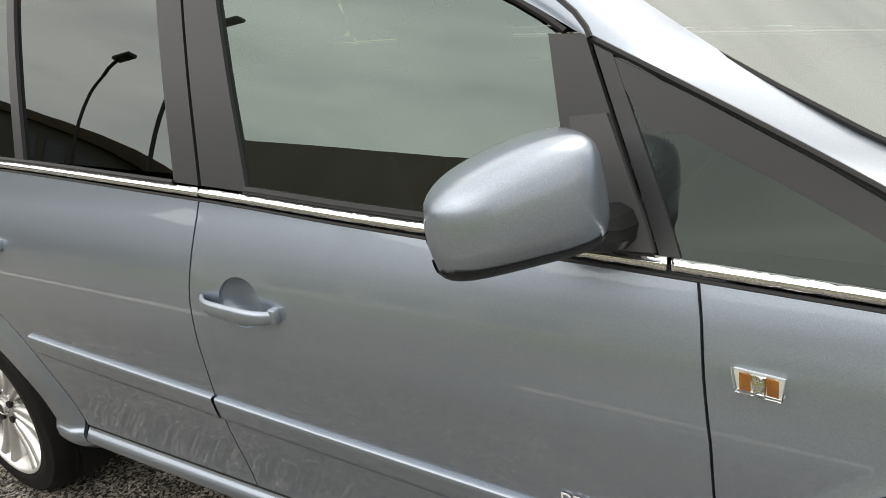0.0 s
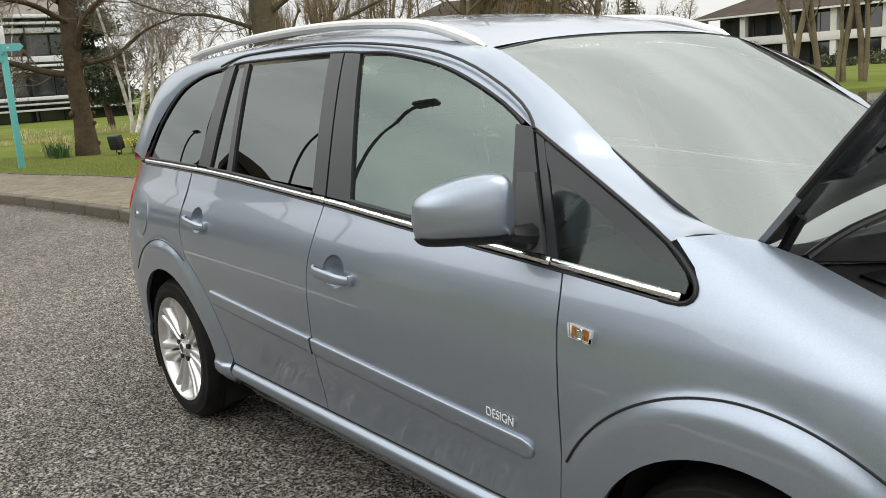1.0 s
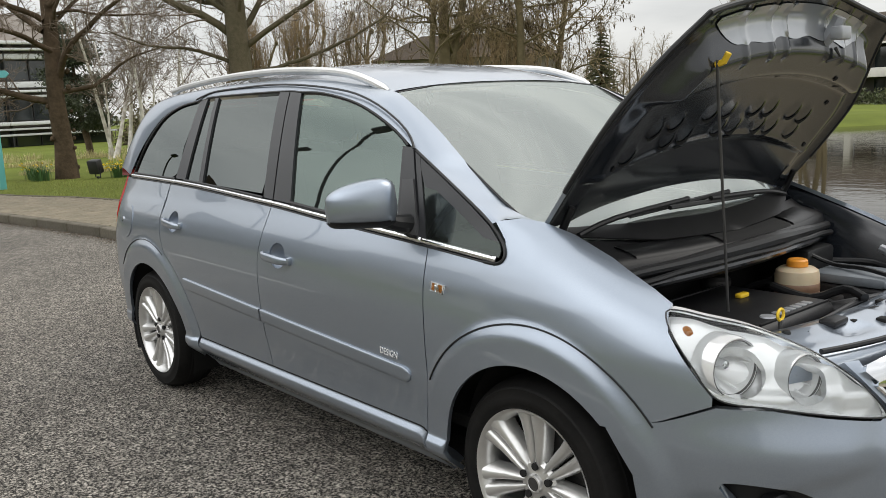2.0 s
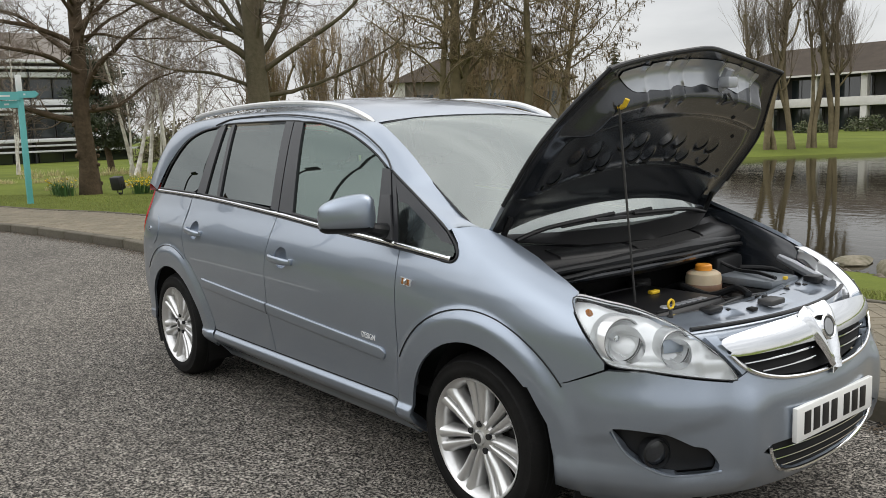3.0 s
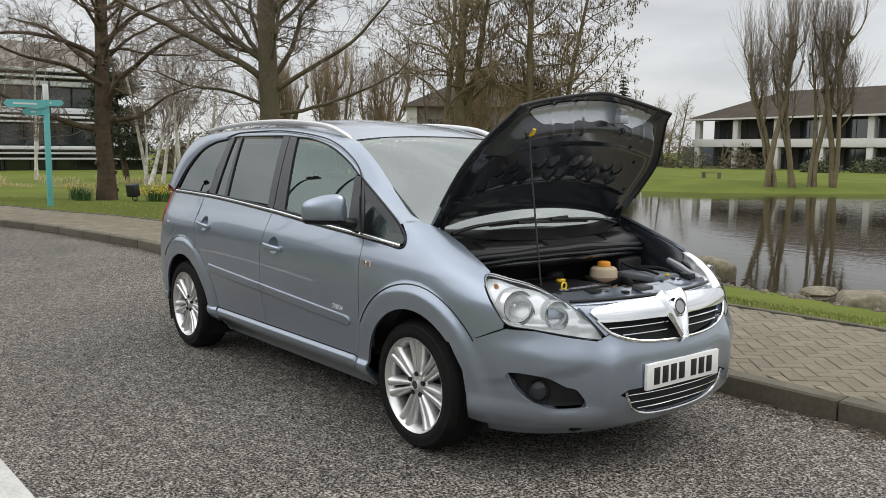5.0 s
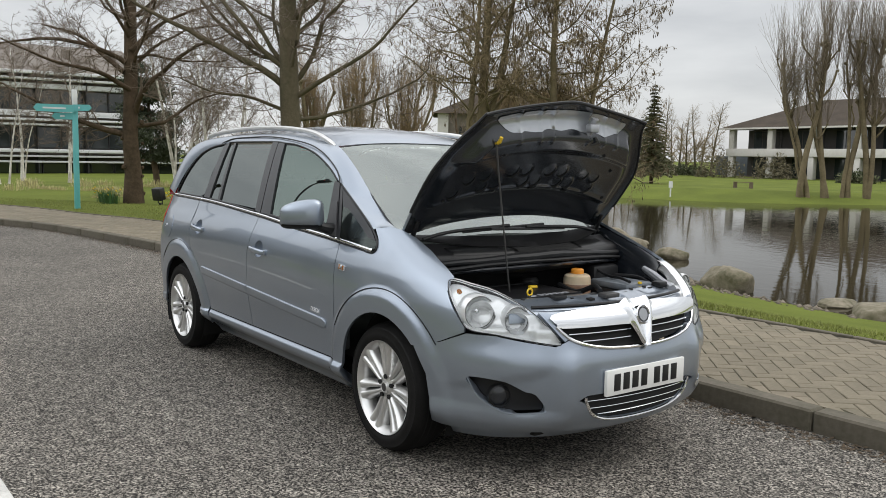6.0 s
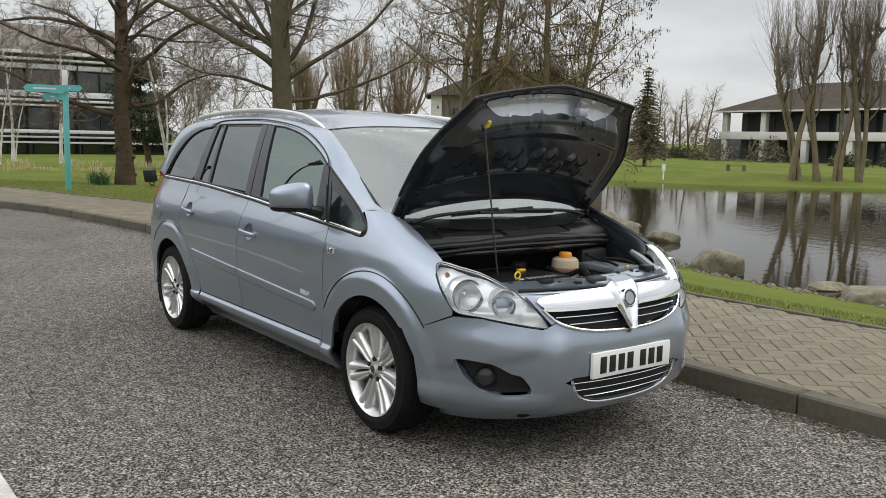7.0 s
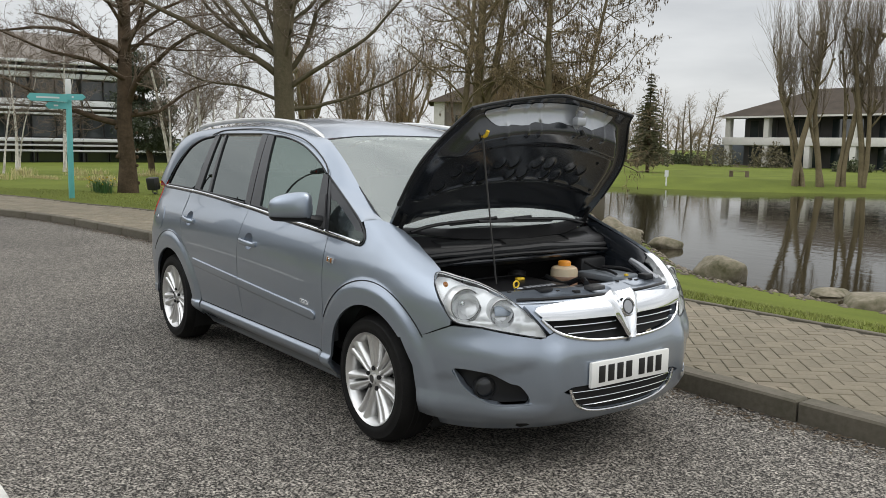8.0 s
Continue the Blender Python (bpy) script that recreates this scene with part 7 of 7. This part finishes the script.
rng = np.random.default_rng(23)
for i in range(22):
    u = i / 21
    x, y = (-70 - 6 * u + rng.uniform(-2, 2), 31 + 2.1 * i) if i < 14 else (-58 - 7 * (i - 14) + rng.uniform(-2, 2), 96 - 3.5 * (i - 14))
    clump("thicket", "bare brown thicket of shrubs beyond the lawn", "shrub", (x, y, gz1(x, y) - 0.1), (3.4, 2.6, rng.uniform(2.0, 3.6)), 1500, THICKET, 0.15, 600 + i, "thickets")

for i, (x, y, h) in enumerate(((-62, 23.6, 3.2), (-62, 26.6, 3.8), (-63, 29.5, 3.0), (-64, 32.5, 3.6), (-65, 36.0, 3.2))):
    clump("thicket", "bare brown thicket of shrubs beyond the lawn", "shrub", (x, y, gz1(x, y) - 0.1), (2.4, 2.6, h), 2200, THICKET, 0.15, 640 + i, "thickets")

# ---- glass-and-louvre office on the other side ----
M2 = oriented((-74.2, 27.0, -1.3), (-0.06, -1.0)) @ Matrix.Scale(-1, 4, (0, 1, 0))
office = empty("office_building", "long pale office with louvred bands and dark windows", "building")
X0, XW = 6.0, 1.6
part("wall", placed(box((X0, 0.9, 2.7), (60, 16, 9.4)), M2), GREY_WALL, office)
part("ground_floor_wall", placed(box((XW, 0.9, 0), (60, 16, 2.7)), M2), GREY_WALL, office)
part("base_wall", placed(box((XW - 0.2, 0.3, 0), (60, 0.9, 0.55)), M2), WHITE_WALL, office, "pale concrete plinth")
for z, tall, out in ((1.60, 0.17, 0.7), (2.08, 0.17, 0.9), (2.48, 0.30, 1.1), (4.78, 0.17, 0.7), (5.18, 0.20, 0.9), (5.60, 0.48, 0.5), (7.95, 0.42, 0.5), (8.62, 0.20, 0.9), (9.12, 0.26, 1.1)):
    x = XW - 0.5 if z < 3 else X0 - 0.5
    part("louvre_band", placed(box((x, -out, z), (60, 0.5, z + tall), 0.03), M2), PALE_PANEL, office, "pale horizontal louvre band")
for z0, z1, x in ((0.6, 1.58, XW), (2.85, 4.72, X0), (6.15, 7.9, X0)):
    for i in range(int((60 - x) / 2)):
        a = x + i * 2
        w = part("window", placed(box((a + 0.04, 0.60, z0), (a + 1.96, 0.88, z1)), M2), SATIN, office)
        part("pane", placed(box((a + 0.12, 0.55, z0 + 0.08), (a + 1.88, 0.60, z1 - 0.08)), M2), OFFICE_GLASS, w)
for i in range(14):
    part("fin", placed(box((X0 + i * 4 - 0.05, -0.6, 0.3), (X0 + i * 4 + 0.05, 0.55, 9.2)), M2), LAMP_METAL, office, "slim dark upright")
rows = [[M2 @ Vector(p) for p in ((x, -0.6, 9.42), (x, 3.2, 11.3), (x, 6, 12.3), (x, 16, 12.4))] for x in np.linspace(X0 - 0.5, 60, 6)]
piece("roof", loft("roof", rows), OFFICE_ROOF, office, "grey-brown sloping roof")
M5 = oriented((-85.5, 63.0, -0.9), (0.6, 0.8))
house = empty("house", "brown hip-roofed building half hidden behind the alders", "building")
part("wall", placed(box((0.8, 0.8, 0), (23, 12, 7.9)), M5), GREY_WALL, house)
part("corner_pier", placed(box((0.2, 0.2, 0), (1.6, 0.9, 7.9)), M5), WHITE_WALL, house, "white corner pier")
for i in range(6):
    for z in (1.0, 4.6):
        part("window", placed(box((3 + i * 3.2, 0.70, z), (5.2 + i * 3.2, 0.80, z + 1.7)), M5), OFFICE_GLASS, house)
bm = bmesh.new()
vb = [bm.verts.new(p) for p in ((-0.6, -0.6, 7.9), (24, -0.6, 7.9), (24, 13, 7.9), (-0.6, 13, 7.9))]
vr = [bm.verts.new(p) for p in ((6.2, 6.2, 11.2), (17.2, 6.2, 11.2))]
for q in ((vb[0], vb[1], vr[1], vr[0]), (vb[1], vb[2], vr[1]), (vb[2], vb[3], vr[0], vr[1]), (vb[3], vb[0], vr[0]), vb[::-1]):
    bm.faces.new(q)
part("roof", placed(bm, M5), ROOF_TILE, house, "dark brown hip roof")

# ---- far side of the road, seen in the glass and paint ----
M3 = oriented((32, -31.0, 0.0), (-50, 11.5))
office = empty("low_building", "long low building with a dark roof across the road", "building")
# out of view; its white is chosen to brighten the car doors
part("wall", placed(box((0, 0, 0), (55, 10, 4.6)), M3), WHITE_WALL, office)
for i in range(13):
    w = part("window", placed(box((i * 4 + 0.5, -0.06, 0.9), (i * 4 + 3.4, 0.0, 2.4)), M3), SATIN, office)
    part("pane", placed(box((i * 4 + 0.6, -0.10, 1.0), (i * 4 + 3.3, -0.06, 2.3)), M3), OFFICE_GLASS, w)
rows = [[M3 @ Vector(p) for p in ((x, -1.1, 4.35), (x, -1.1, 4.6), (x, 1.0, 8.0), (x, 5, 8.4), (x, 9, 8.0), (x, 11, 4.4))] for x in np.linspace(-1, 56, 8)]
piece("roof", loft("roof", rows), ROOF_TILE, office)
M4 = oriented((-62, -50, -0.1), (-8, 30))
block = empty("office_block", "dark flat-roofed office block closing the end of the road", "building")
part("wall", placed(box((0, 0, 0), (23, 12, 14.2)), M4), DARK_WALL, block)
part("roof", placed(box((-0.5, -0.5, 14.2), (23.5, 12.5, 15.2), 0.05), M4), ROOF_TILE, block, "dark roof edge")
for z in (1.0, 4.4, 7.8, 11.2):
    for i in range(7):
        w = part("window", placed(box((i * 3 + 0.8, -0.05, z), (i * 3 + 3.0, 0.0, z + 2.0)), M4), SATIN, block)
        part("pane", placed(box((i * 3 + 0.9, -0.09, z + 0.1), (i * 3 + 2.9, -0.05, z + 1.9)), M4), OFFICE_GLASS, w)


def street_lamp(x, y, yaw):
    top = empty("street_lamp", "tall dark street lamp with a curved arm", "street lamp", "street lamps", at=(x, y, 0.0))
    top.rotation_euler = (0, 0, yaw)
    pts = [(0, 0, -0.08), (0, 0, 3.0), (0, 0.0, 5.6), (0, 0.10, 6.5), (0, 0.38, 7.1), (0, 0.75, 7.35)]
    part("post", tube(rounded(pts, 0.3, closed=False), 0.055, 10), LAMP_METAL, top)
    part("lamp_head", placed(box((-0.16, -0.05, -0.05), (0.16, 0.75, 0.06), 0.03), pose(0, 0.65, 7.37, 6, 0, 0)), LAMP_METAL, top)
    part("base_collar", tube([(0, 0, 0), (0, 0, 0.9)], 0.11, 10), LAMP_METAL, top)


for x, y in ((-33.0, -10.6), (-17.0, -10.0), (-11.6, -9.05), (24, -7.2)):
    street_lamp(x, y, radians(-90))

# ---- signpost, floodlight, planting by the footway ----
sign = empty("signpost", "turquoise fingerpost with a white cap on the grass", "signpost", at=stand(-14.9, 1.95))
part("post", box((-0.055, -0.055, -0.05), (0.055, 0.055, 2.36), 0.008), TURQUOISE, sign)
part("cap", box((-0.055, -0.055, 2.36), (0.055, 0.055, 2.72), 0.02), WHITE_PAINT, sign, "white painted cap")
face = math.atan2(-3 - 1.95, 6.2 + 14.9)
R = Matrix.Rotation(face + radians(90), 4, "Z")


def finger(x0, x1, z0, z1, turn, y=0.07):
    """A board with a pointed end; x along it."""
    bm = bmesh.new()
    tip = x0 - math.copysign(0.07, x1 - x0)
    loop = [(x1, z0), (x1, z1), (x0, z1), (tip, (z0 + z1) / 2), (x0, z0)]
    a = [bm.verts.new((x, y - 0.015, z)) for x, z in loop]
    b = [bm.verts.new((x, y + 0.015, z)) for x, z in loop]
    bm.faces.new(a)
    bm.faces.new(b[::-1])
    for i in range(5):
        bm.faces.new((a[i], b[i], b[(i + 1) % 5], a[(i + 1) % 5]))
    board = part("board", placed(bm, turn), TURQUOISE, sign, "turquoise finger board")
    part("lettering_bar", placed(box((min(x0, x1) + 0.12, y - 0.019, (z0 + z1) / 2 - 0.018), (max(x0, x1) - 0.2, y - 0.0145, (z0 + z1) / 2 + 0.018)), turn), WHITE_PAINT, board)


finger(-0.80, 0.0, 2.20, 2.37, R @ Matrix.Rotation(radians(8), 4, "Z"), -0.07)
finger(-0.42, 0.0, 2.04, 2.19, R @ Matrix.Rotation(radians(-20), 4, "Z"), -0.07)
finger(0.36, 0.0, 2.24, 2.38, R @ Matrix.Rotation(radians(-25), 4, "Z"), -0.07)
fl = empty("floodlight", "small black floodlight standing in the bed", "floodlight", at=stand(-15.75, 4.15))
part("housing", placed(box((-0.14, -0.10, 0.12), (0.14, 0.10, 0.44), 0.03), pose(0, 0, 0.0, 12, 0, 30)), LAMP_METAL, fl)
part("bracket", tube([(-0.16, 0, 0.26), (-0.16, 0, 0.03), (0.16, 0, 0.03), (0.16, 0, 0.26)], 0.014, 6), LAMP_METAL, fl)
part("spike", tube([(0, 0, -0.06), (0, 0, 0.05)], 0.03, 8), LAMP_METAL, fl)


def tuft(name, label, category, at, n, height, spread, mat, seed, kind="", flowers=0):
    """Upright blades that lean outwards, with flower heads if wanted."""
    rng = np.random.default_rng(seed)
    r, a = spread * np.sqrt(rng.random(n)), rng.uniform(0, 6.28, n)
    base = np.c_[r * np.cos(a), r * np.sin(a), np.full(n, -0.02)]
    h = height * rng.uniform(0.55, 1.1, n)
    lean = np.c_[np.cos(a), np.sin(a), 0 * a] * (0.5 * h * rng.uniform(0.1, 1, n))[:, None]
    tip = base + lean + np.c_[0 * h, 0 * h, h]
    side = np.c_[-np.sin(a), np.cos(a), 0 * a] * 0.008 * height / 0.3
    mid = base + lean * 0.35 + np.c_[0 * h, 0 * h, h * 0.6]
    v = np.stack([base - side, base + side, mid + side, mid - side, tip], 1).reshape(-1, 3)
    k = np.arange(n)[:, None] * 5
    f = [tuple(q) for q in (k + (0, 1, 2, 3))] + [tuple(q) for q in (k + (3, 2, 4))]
    top = piece(name, mesh_of(name, v, f, smooth=False), mat)
    top.location = at
    tagged(top, label, category, kind=kind)
    if flowers:
        t = tip[rng.permutation(n)[:flowers]]
        piece("flower_heads", spindles("flower_heads", t, 0.13, rng, (0.5, -0.5, 0.2)), DAFFODIL, top, "yellow trumpet flowers")["kind"] = "stuff"
    return top


for i, (x, y) in enumerate(((-17.3, 3.2), (-16.6, 3.15), (-15.6, 4.6), (-15.2, 4.9), (-14.8, 5.4), (-13.8, 5.6))):
    tuft("daffodils", "clump of daffodils with some yellow flowers", "flower", stand(x, y), 110, 0.36, 0.22, LEAF, 400 + i, flowers=8 if i < 2 else 60)
rng = np.random.default_rng(9)
for i in range(15):
    x, y = (-22.5 - 3.6 * (i % 4) - rng.random() * 2.5, 2.0 + (i / 15) * 9 + rng.random())
    tuft("ornamental_grass", "low tuft of pale dry ornamental grass in the bed", "grass tuft", stand(x, y), 90, 0.27, 0.5, STRAW, 430 + i)
for i, (a, b, n) in enumerate((((-23.6, 4.1), (-24.4, 5.5), 7), ((-25.9, 3.1), (-24.1, 3.7), 6), ((-19.4, 3.5), (-20.2, 4.5), 5), ((-18.1, 4.8), (-18.9, 5.9), 6), ((-26.5, 6.5), (-27.5, 8.5), 8))):
    for k in range(n):
        u = (k + 0.5) / n
        tuft("ornamental_grass", "low tuft of pale dry ornamental grass in the bed", "grass tuft", stand(a[0] + (b[0] - a[0]) * u, a[1] + (b[1] - a[1]) * u), 70, 0.16, 0.22, STRAW, 470 + 10 * i + k)
bench = empty("bench", "plain wooden bench on the far lawn", "bench", at=stand(-33.5, 54.5))
for z, y in ((0.45, 0.0), (0.45, 0.2), (0.75, 0.3), (0.92, 0.33)):
    part("slat", box((-0.8, y - 0.05, z - 0.02), (0.8, y + 0.05, z + 0.02)), WOOD, bench)
for x in (-0.7, 0.7):
    part("leg", box((x - 0.04, -0.05, -0.05), (x + 0.04, 0.36, 0.44)), WOOD, bench)
mark = empty("water_sign", "small white notice on a post by the water", "sign", at=stand(-28.4, 39.8))
part("post", box((-0.03, -0.03, -0.1), (0.03, 0.03, 0.7)), WHITE_PAINT, mark)
part("board", box((-0.02, -0.16, 0.55), (0.02, 0.16, 0.95)), WHITE_PAINT, mark)


# ---- rocks and bank ----
def rock(at, size, seed, yaw=0.0):
    rng = random.Random(seed)
    bm = bmesh.new()
    bmesh.ops.create_icosphere(bm, subdivisions=4, radius=1.0)
    o = Vector((rng.uniform(0, 50), rng.uniform(0, 50), 0))
    cuts = [(Vector((rng.gauss(0, 1), rng.gauss(0, 1), rng.gauss(0.3, 0.7))).normalized(), rng.uniform(0.62, 0.85)) for _ in range(11)]
    for v in bm.verts:
        d = v.co.normalized()
        r = 1 + 0.22 * noise.noise(d * 1.3 + o) + 0.06 * noise.noise(d * 4 + o) + 0.025 * noise.noise(d * 11 + o)
        for nrm, lim in cuts:
            c = d.dot(nrm) * r
            if c > lim:
                r *= (lim + (c - lim) * 0.18) / c
        v.co = Vector((d.x * r * size[0], d.y * r * size[1], d.z * r * size[2]))
    ob = part("rock", bm, ROCK, None, "", 60)
    ob.matrix_basis = pose(*at, 0, 0, yaw)
    return tagged(ob, "weathered brown rock at the water's edge", "rock", "shore rocks")


for i, (x, y, z, sx, sy, sz) in enumerate(((-3.45, 10.6, -0.80, 0.58, 0.42, 0.36), (-7.4, 13.9, -0.86, 0.42, 0.35, 0.22), (-0.15, 9.95, -0.86, 0.72, 0.5, 0.27), (-1.45, 10.9, -0.93, 0.42, 0.3, 0.12),
                                           (-9.0, 13.7, -0.70, 0.75, 0.55, 0.42), (-9.9, 15.4, -0.9, 0.5, 0.35, 0.16), (-8.2, 13.2, -0.75, 0.5, 0.4, 0.3), (1.2, 9.6, -0.8, 0.7, 0.5, 0.3), (2.4, 9.5, -0.82, 0.6, 0.5, 0.28))):
    rock((x, y, z), (sx, sy, sz), 500 + i, 35 * i)
rng = np.random.default_rng(12)
pts = []
for k in range(1500):
    q = SHORE[rng.integers(0, 16)] + rng.normal(0, 0.45, 2)
    pts.append((q[0], q[1]))
pts = np.array(pts)
z = ground_z(pts[:, 0], pts[:, 1])
p3 = np.c_[pts, z]
keep = z > WATER_Z - 0.1
p3 = p3[keep]
s = rng.uniform(0.03, 0.09, (len(p3), 1))
octa = np.array([(1, 0, 0), (0, 1, 0), (-1, 0, 0), (0, -1, 0), (0, 0, 0.6), (0, 0, -0.6)])
v = (p3[:, None] + s[:, None] * octa[None] * rng.uniform(0.6, 1.3, (len(p3), 6, 1))).reshape(-1, 3)
t = np.array([(0, 1, 4), (1, 2, 4), (2, 3, 4), (3, 0, 4), (1, 0, 5), (2, 1, 5), (3, 2, 5), (0, 3, 5)])
f = (np.arange(len(p3))[:, None, None] * 6 + t).reshape(-1, 3)
tagged(piece("shore_pebbles", mesh_of("shore_pebbles", v, f), PEBBLE), "loose brown pebbles along the waterline", "pebbles", kind="stuff")


# ---- grass blades on the bank beside the footway ----
def blades(n, x0, x1, back0, back1, seed, height):
    rng = np.random.default_rng(seed)
    x = rng.uniform(x0, x1, n)
    y = pave_y(x) + rng.uniform(back0, back1, n)
    z = ground_z(x, y)
    a = rng.uniform(0, 6.28, n)
    h = height * rng.uniform(0.4, 1.2, n)
    base = np.c_[x, y, z - 0.01]
    side = np.c_[np.cos(a), np.sin(a), 0 * a] * 0.005
    tip = base + np.c_[rng.normal(0, 0.4, n) * h, rng.normal(0, 0.4, n) * h, h]
    v = np.stack([base - side, base + side, tip], 1).reshape(-1, 3)
    return v, np.arange(3 * n).reshape(-1, 3)


v1, f1 = blades(48000, -1.5, 7.0, 0.06, 2.2, 1, 0.052)
tagged(piece("grass", mesh_of("grass", v1, f1, smooth=False), BLADE), "short green grass beside the footway", "grass", kind="stuff")
v1, f1 = blades(30000, -20, -5.0, 0.06, 3.0, 2, 0.045)
tagged(piece("grass", mesh_of("grass", v1, f1, smooth=False), BLADE), "short green grass round the trees", "grass", kind="stuff")

# ---- leaf litter in the gutter ----
rng = np.random.default_rng(77)
n = 5200
x = rng.uniform(-12, 9, n)
y = kerb_y(x) - np.abs(rng.normal(0, 0.10, n)) - 0.005
a, r = rng.uniform(0, 6.28, n), rng.uniform(0.006, 0.020, n)
p = np.c_[x, y, rng.uniform(0.002, 0.008, n)]
e1 = np.c_[np.cos(a), np.sin(a), rng.normal(0, 0.25, n)] * r[:, None]
e2 = np.c_[-np.sin(a), np.cos(a), rng.normal(0, 0.25, n)] * r[:, None] * 0.5
v = np.stack([p - e1, p + e2, p + e1, p - e2], 1).reshape(-1, 3)
v[:, 2] = np.maximum(v[:, 2], 0.0015)
tagged(piece("leaf_litter", mesh_of("leaf_litter", v, np.arange(4 * n).reshape(-1, 4), smooth=False), DIRT), "brown leaf litter and grit along the kerb", "leaf litter", kind="stuff")

# ---- kerb stones, edging and pavers ----
def bevelled(name, lo, hi, bevel):
    bm = box(lo, hi, bevel, segments=1)
    me = bpy.data.meshes.new(name)
    bm.to_mesh(me)
    bm.free()
    return me


kerb = empty("kerb", "weathered concrete kerb stones along the road", "kerb", kind="structure")
stone = bevelled("kerb_stone", (-0.455, 0.0, -0.15), (0.455, 0.140, 0.119), 0.012)
rng = random.Random(8)
x = 12.0
while x > -30:
    dx = 0.914
    y0, y1 = float(kerb_y(x)), float(kerb_y(x - dx))
    step = dx * math.cos(math.atan2(y0 - y1, dx))
    ob = piece("kerb_stone", stone, KERB, kerb)
    ob.matrix_basis = pose(x - step / 2, (y0 + float(kerb_y(x - step))) / 2, rng.uniform(-0.002, 0.002), rng.uniform(-0.6, 0.6), rng.uniform(-0.2, 0.2), math.degrees(math.atan2(y0 - float(kerb_y(x - step)), step)))
    x -= step + 0.006
edging = empty("edging", "narrow concrete edging behind the footway", "edging", kind="structure")
strip = bevelled("edging_stone", (-0.455, 0.0, -0.12), (0.455, 0.055, 0.124), 0.006)
x = 12.0
while x > -22:
    y0, y1 = float(pave_y(x)), float(pave_y(x - 0.914))
    step = 0.914 * math.cos(math.atan2(y0 - y1, 0.914))
    ob = piece("edging_stone", strip, KERB, edging)
    ob.matrix_basis = pose(x - step / 2, (y0 + float(pave_y(x - step))) / 2 + 0.005, 0, 0, 0, math.degrees(math.atan2(y0 - float(pave_y(x - step)), step)))
    x -= step + 0.006

W = 0.1015
paver = bevelled("paver", (-0.0992, -0.0485, -0.05), (0.0992, 0.0485, 0.0), 0.004)
pv = np.array([v.co[:] for v in paver.vertices])
pf = [tuple(p.vertices) for p in paver.polygons]
turn = radians(45 + 1.4)
ca, sa = math.cos(turn), math.sin(turn)
i, j = np.meshgrid(np.arange(-260, 260), np.arange(-260, 260), indexing="ij")
kind = (i - j) % 4
u, w = np.where(kind == 0, i + 1.0, i + 0.5) * W, np.where(kind == 0, j + 0.5, j + 1.0) * W
x, y = u * ca - w * sa, u * sa + w * ca
keep = ((kind == 0) | (kind == 3)) & (x > -21) & (x < 11) & (y > kerb_y(x) + 0.075) & (y < pave_y(x) + 0.05)
laid = sorted(zip(x[keep], y[keep], (kind[keep] == 3).astype(int)), key=lambda p: abs(p[0] - 4.0))
rng = random.Random(17)
vs, fs, count, at = [], [], 0, 0
for x, y, flat in laid:
    a = turn + math.pi / 2 * flat
    c, s = math.cos(a), math.sin(a)
    q = pv.copy()
    q[:, 0], q[:, 1] = pv[:, 0] * c - pv[:, 1] * s + x, pv[:, 0] * s + pv[:, 1] * c + y
    lift = 0.111 + rng.uniform(-0.0025, 0.002)
    lo, hi = float(kerb_y(x)) + 0.146, float(pave_y(x)) + 0.0005
    cut = q[:, 1].min() < lo or q[:, 1].max() > hi
    if min(q[:, 1].max(), hi) - max(q[:, 1].min(), lo) < 0.03:
        continue
    count += 1
    if count <= 300 and not cut:
        ob = piece("paver", paver, BRICK, pavement)
        ob.matrix_basis = pose(x, y, lift, rng.uniform(-0.5, 0.5), rng.uniform(-0.5, 0.5), math.degrees(a))
        continue
    # blocks at the borders are cut along the kerb and the edging
    q[:, 1] = np.clip(q[:, 1], lo, hi)
    q[:, 2] += lift
    if count <= 300:
        piece("paver", mesh_of("paver", q, pf, smooth=False), BRICK, pavement)
        continue
    vs.append(q)
    fs += [tuple(b + at for b in f) for f in pf]
    at += len(pv)
more = piece("pavers", mesh_of("pavers", np.concatenate(vs), fs, smooth=False), BRICK, pavement)
more["kind"] = "stuff"
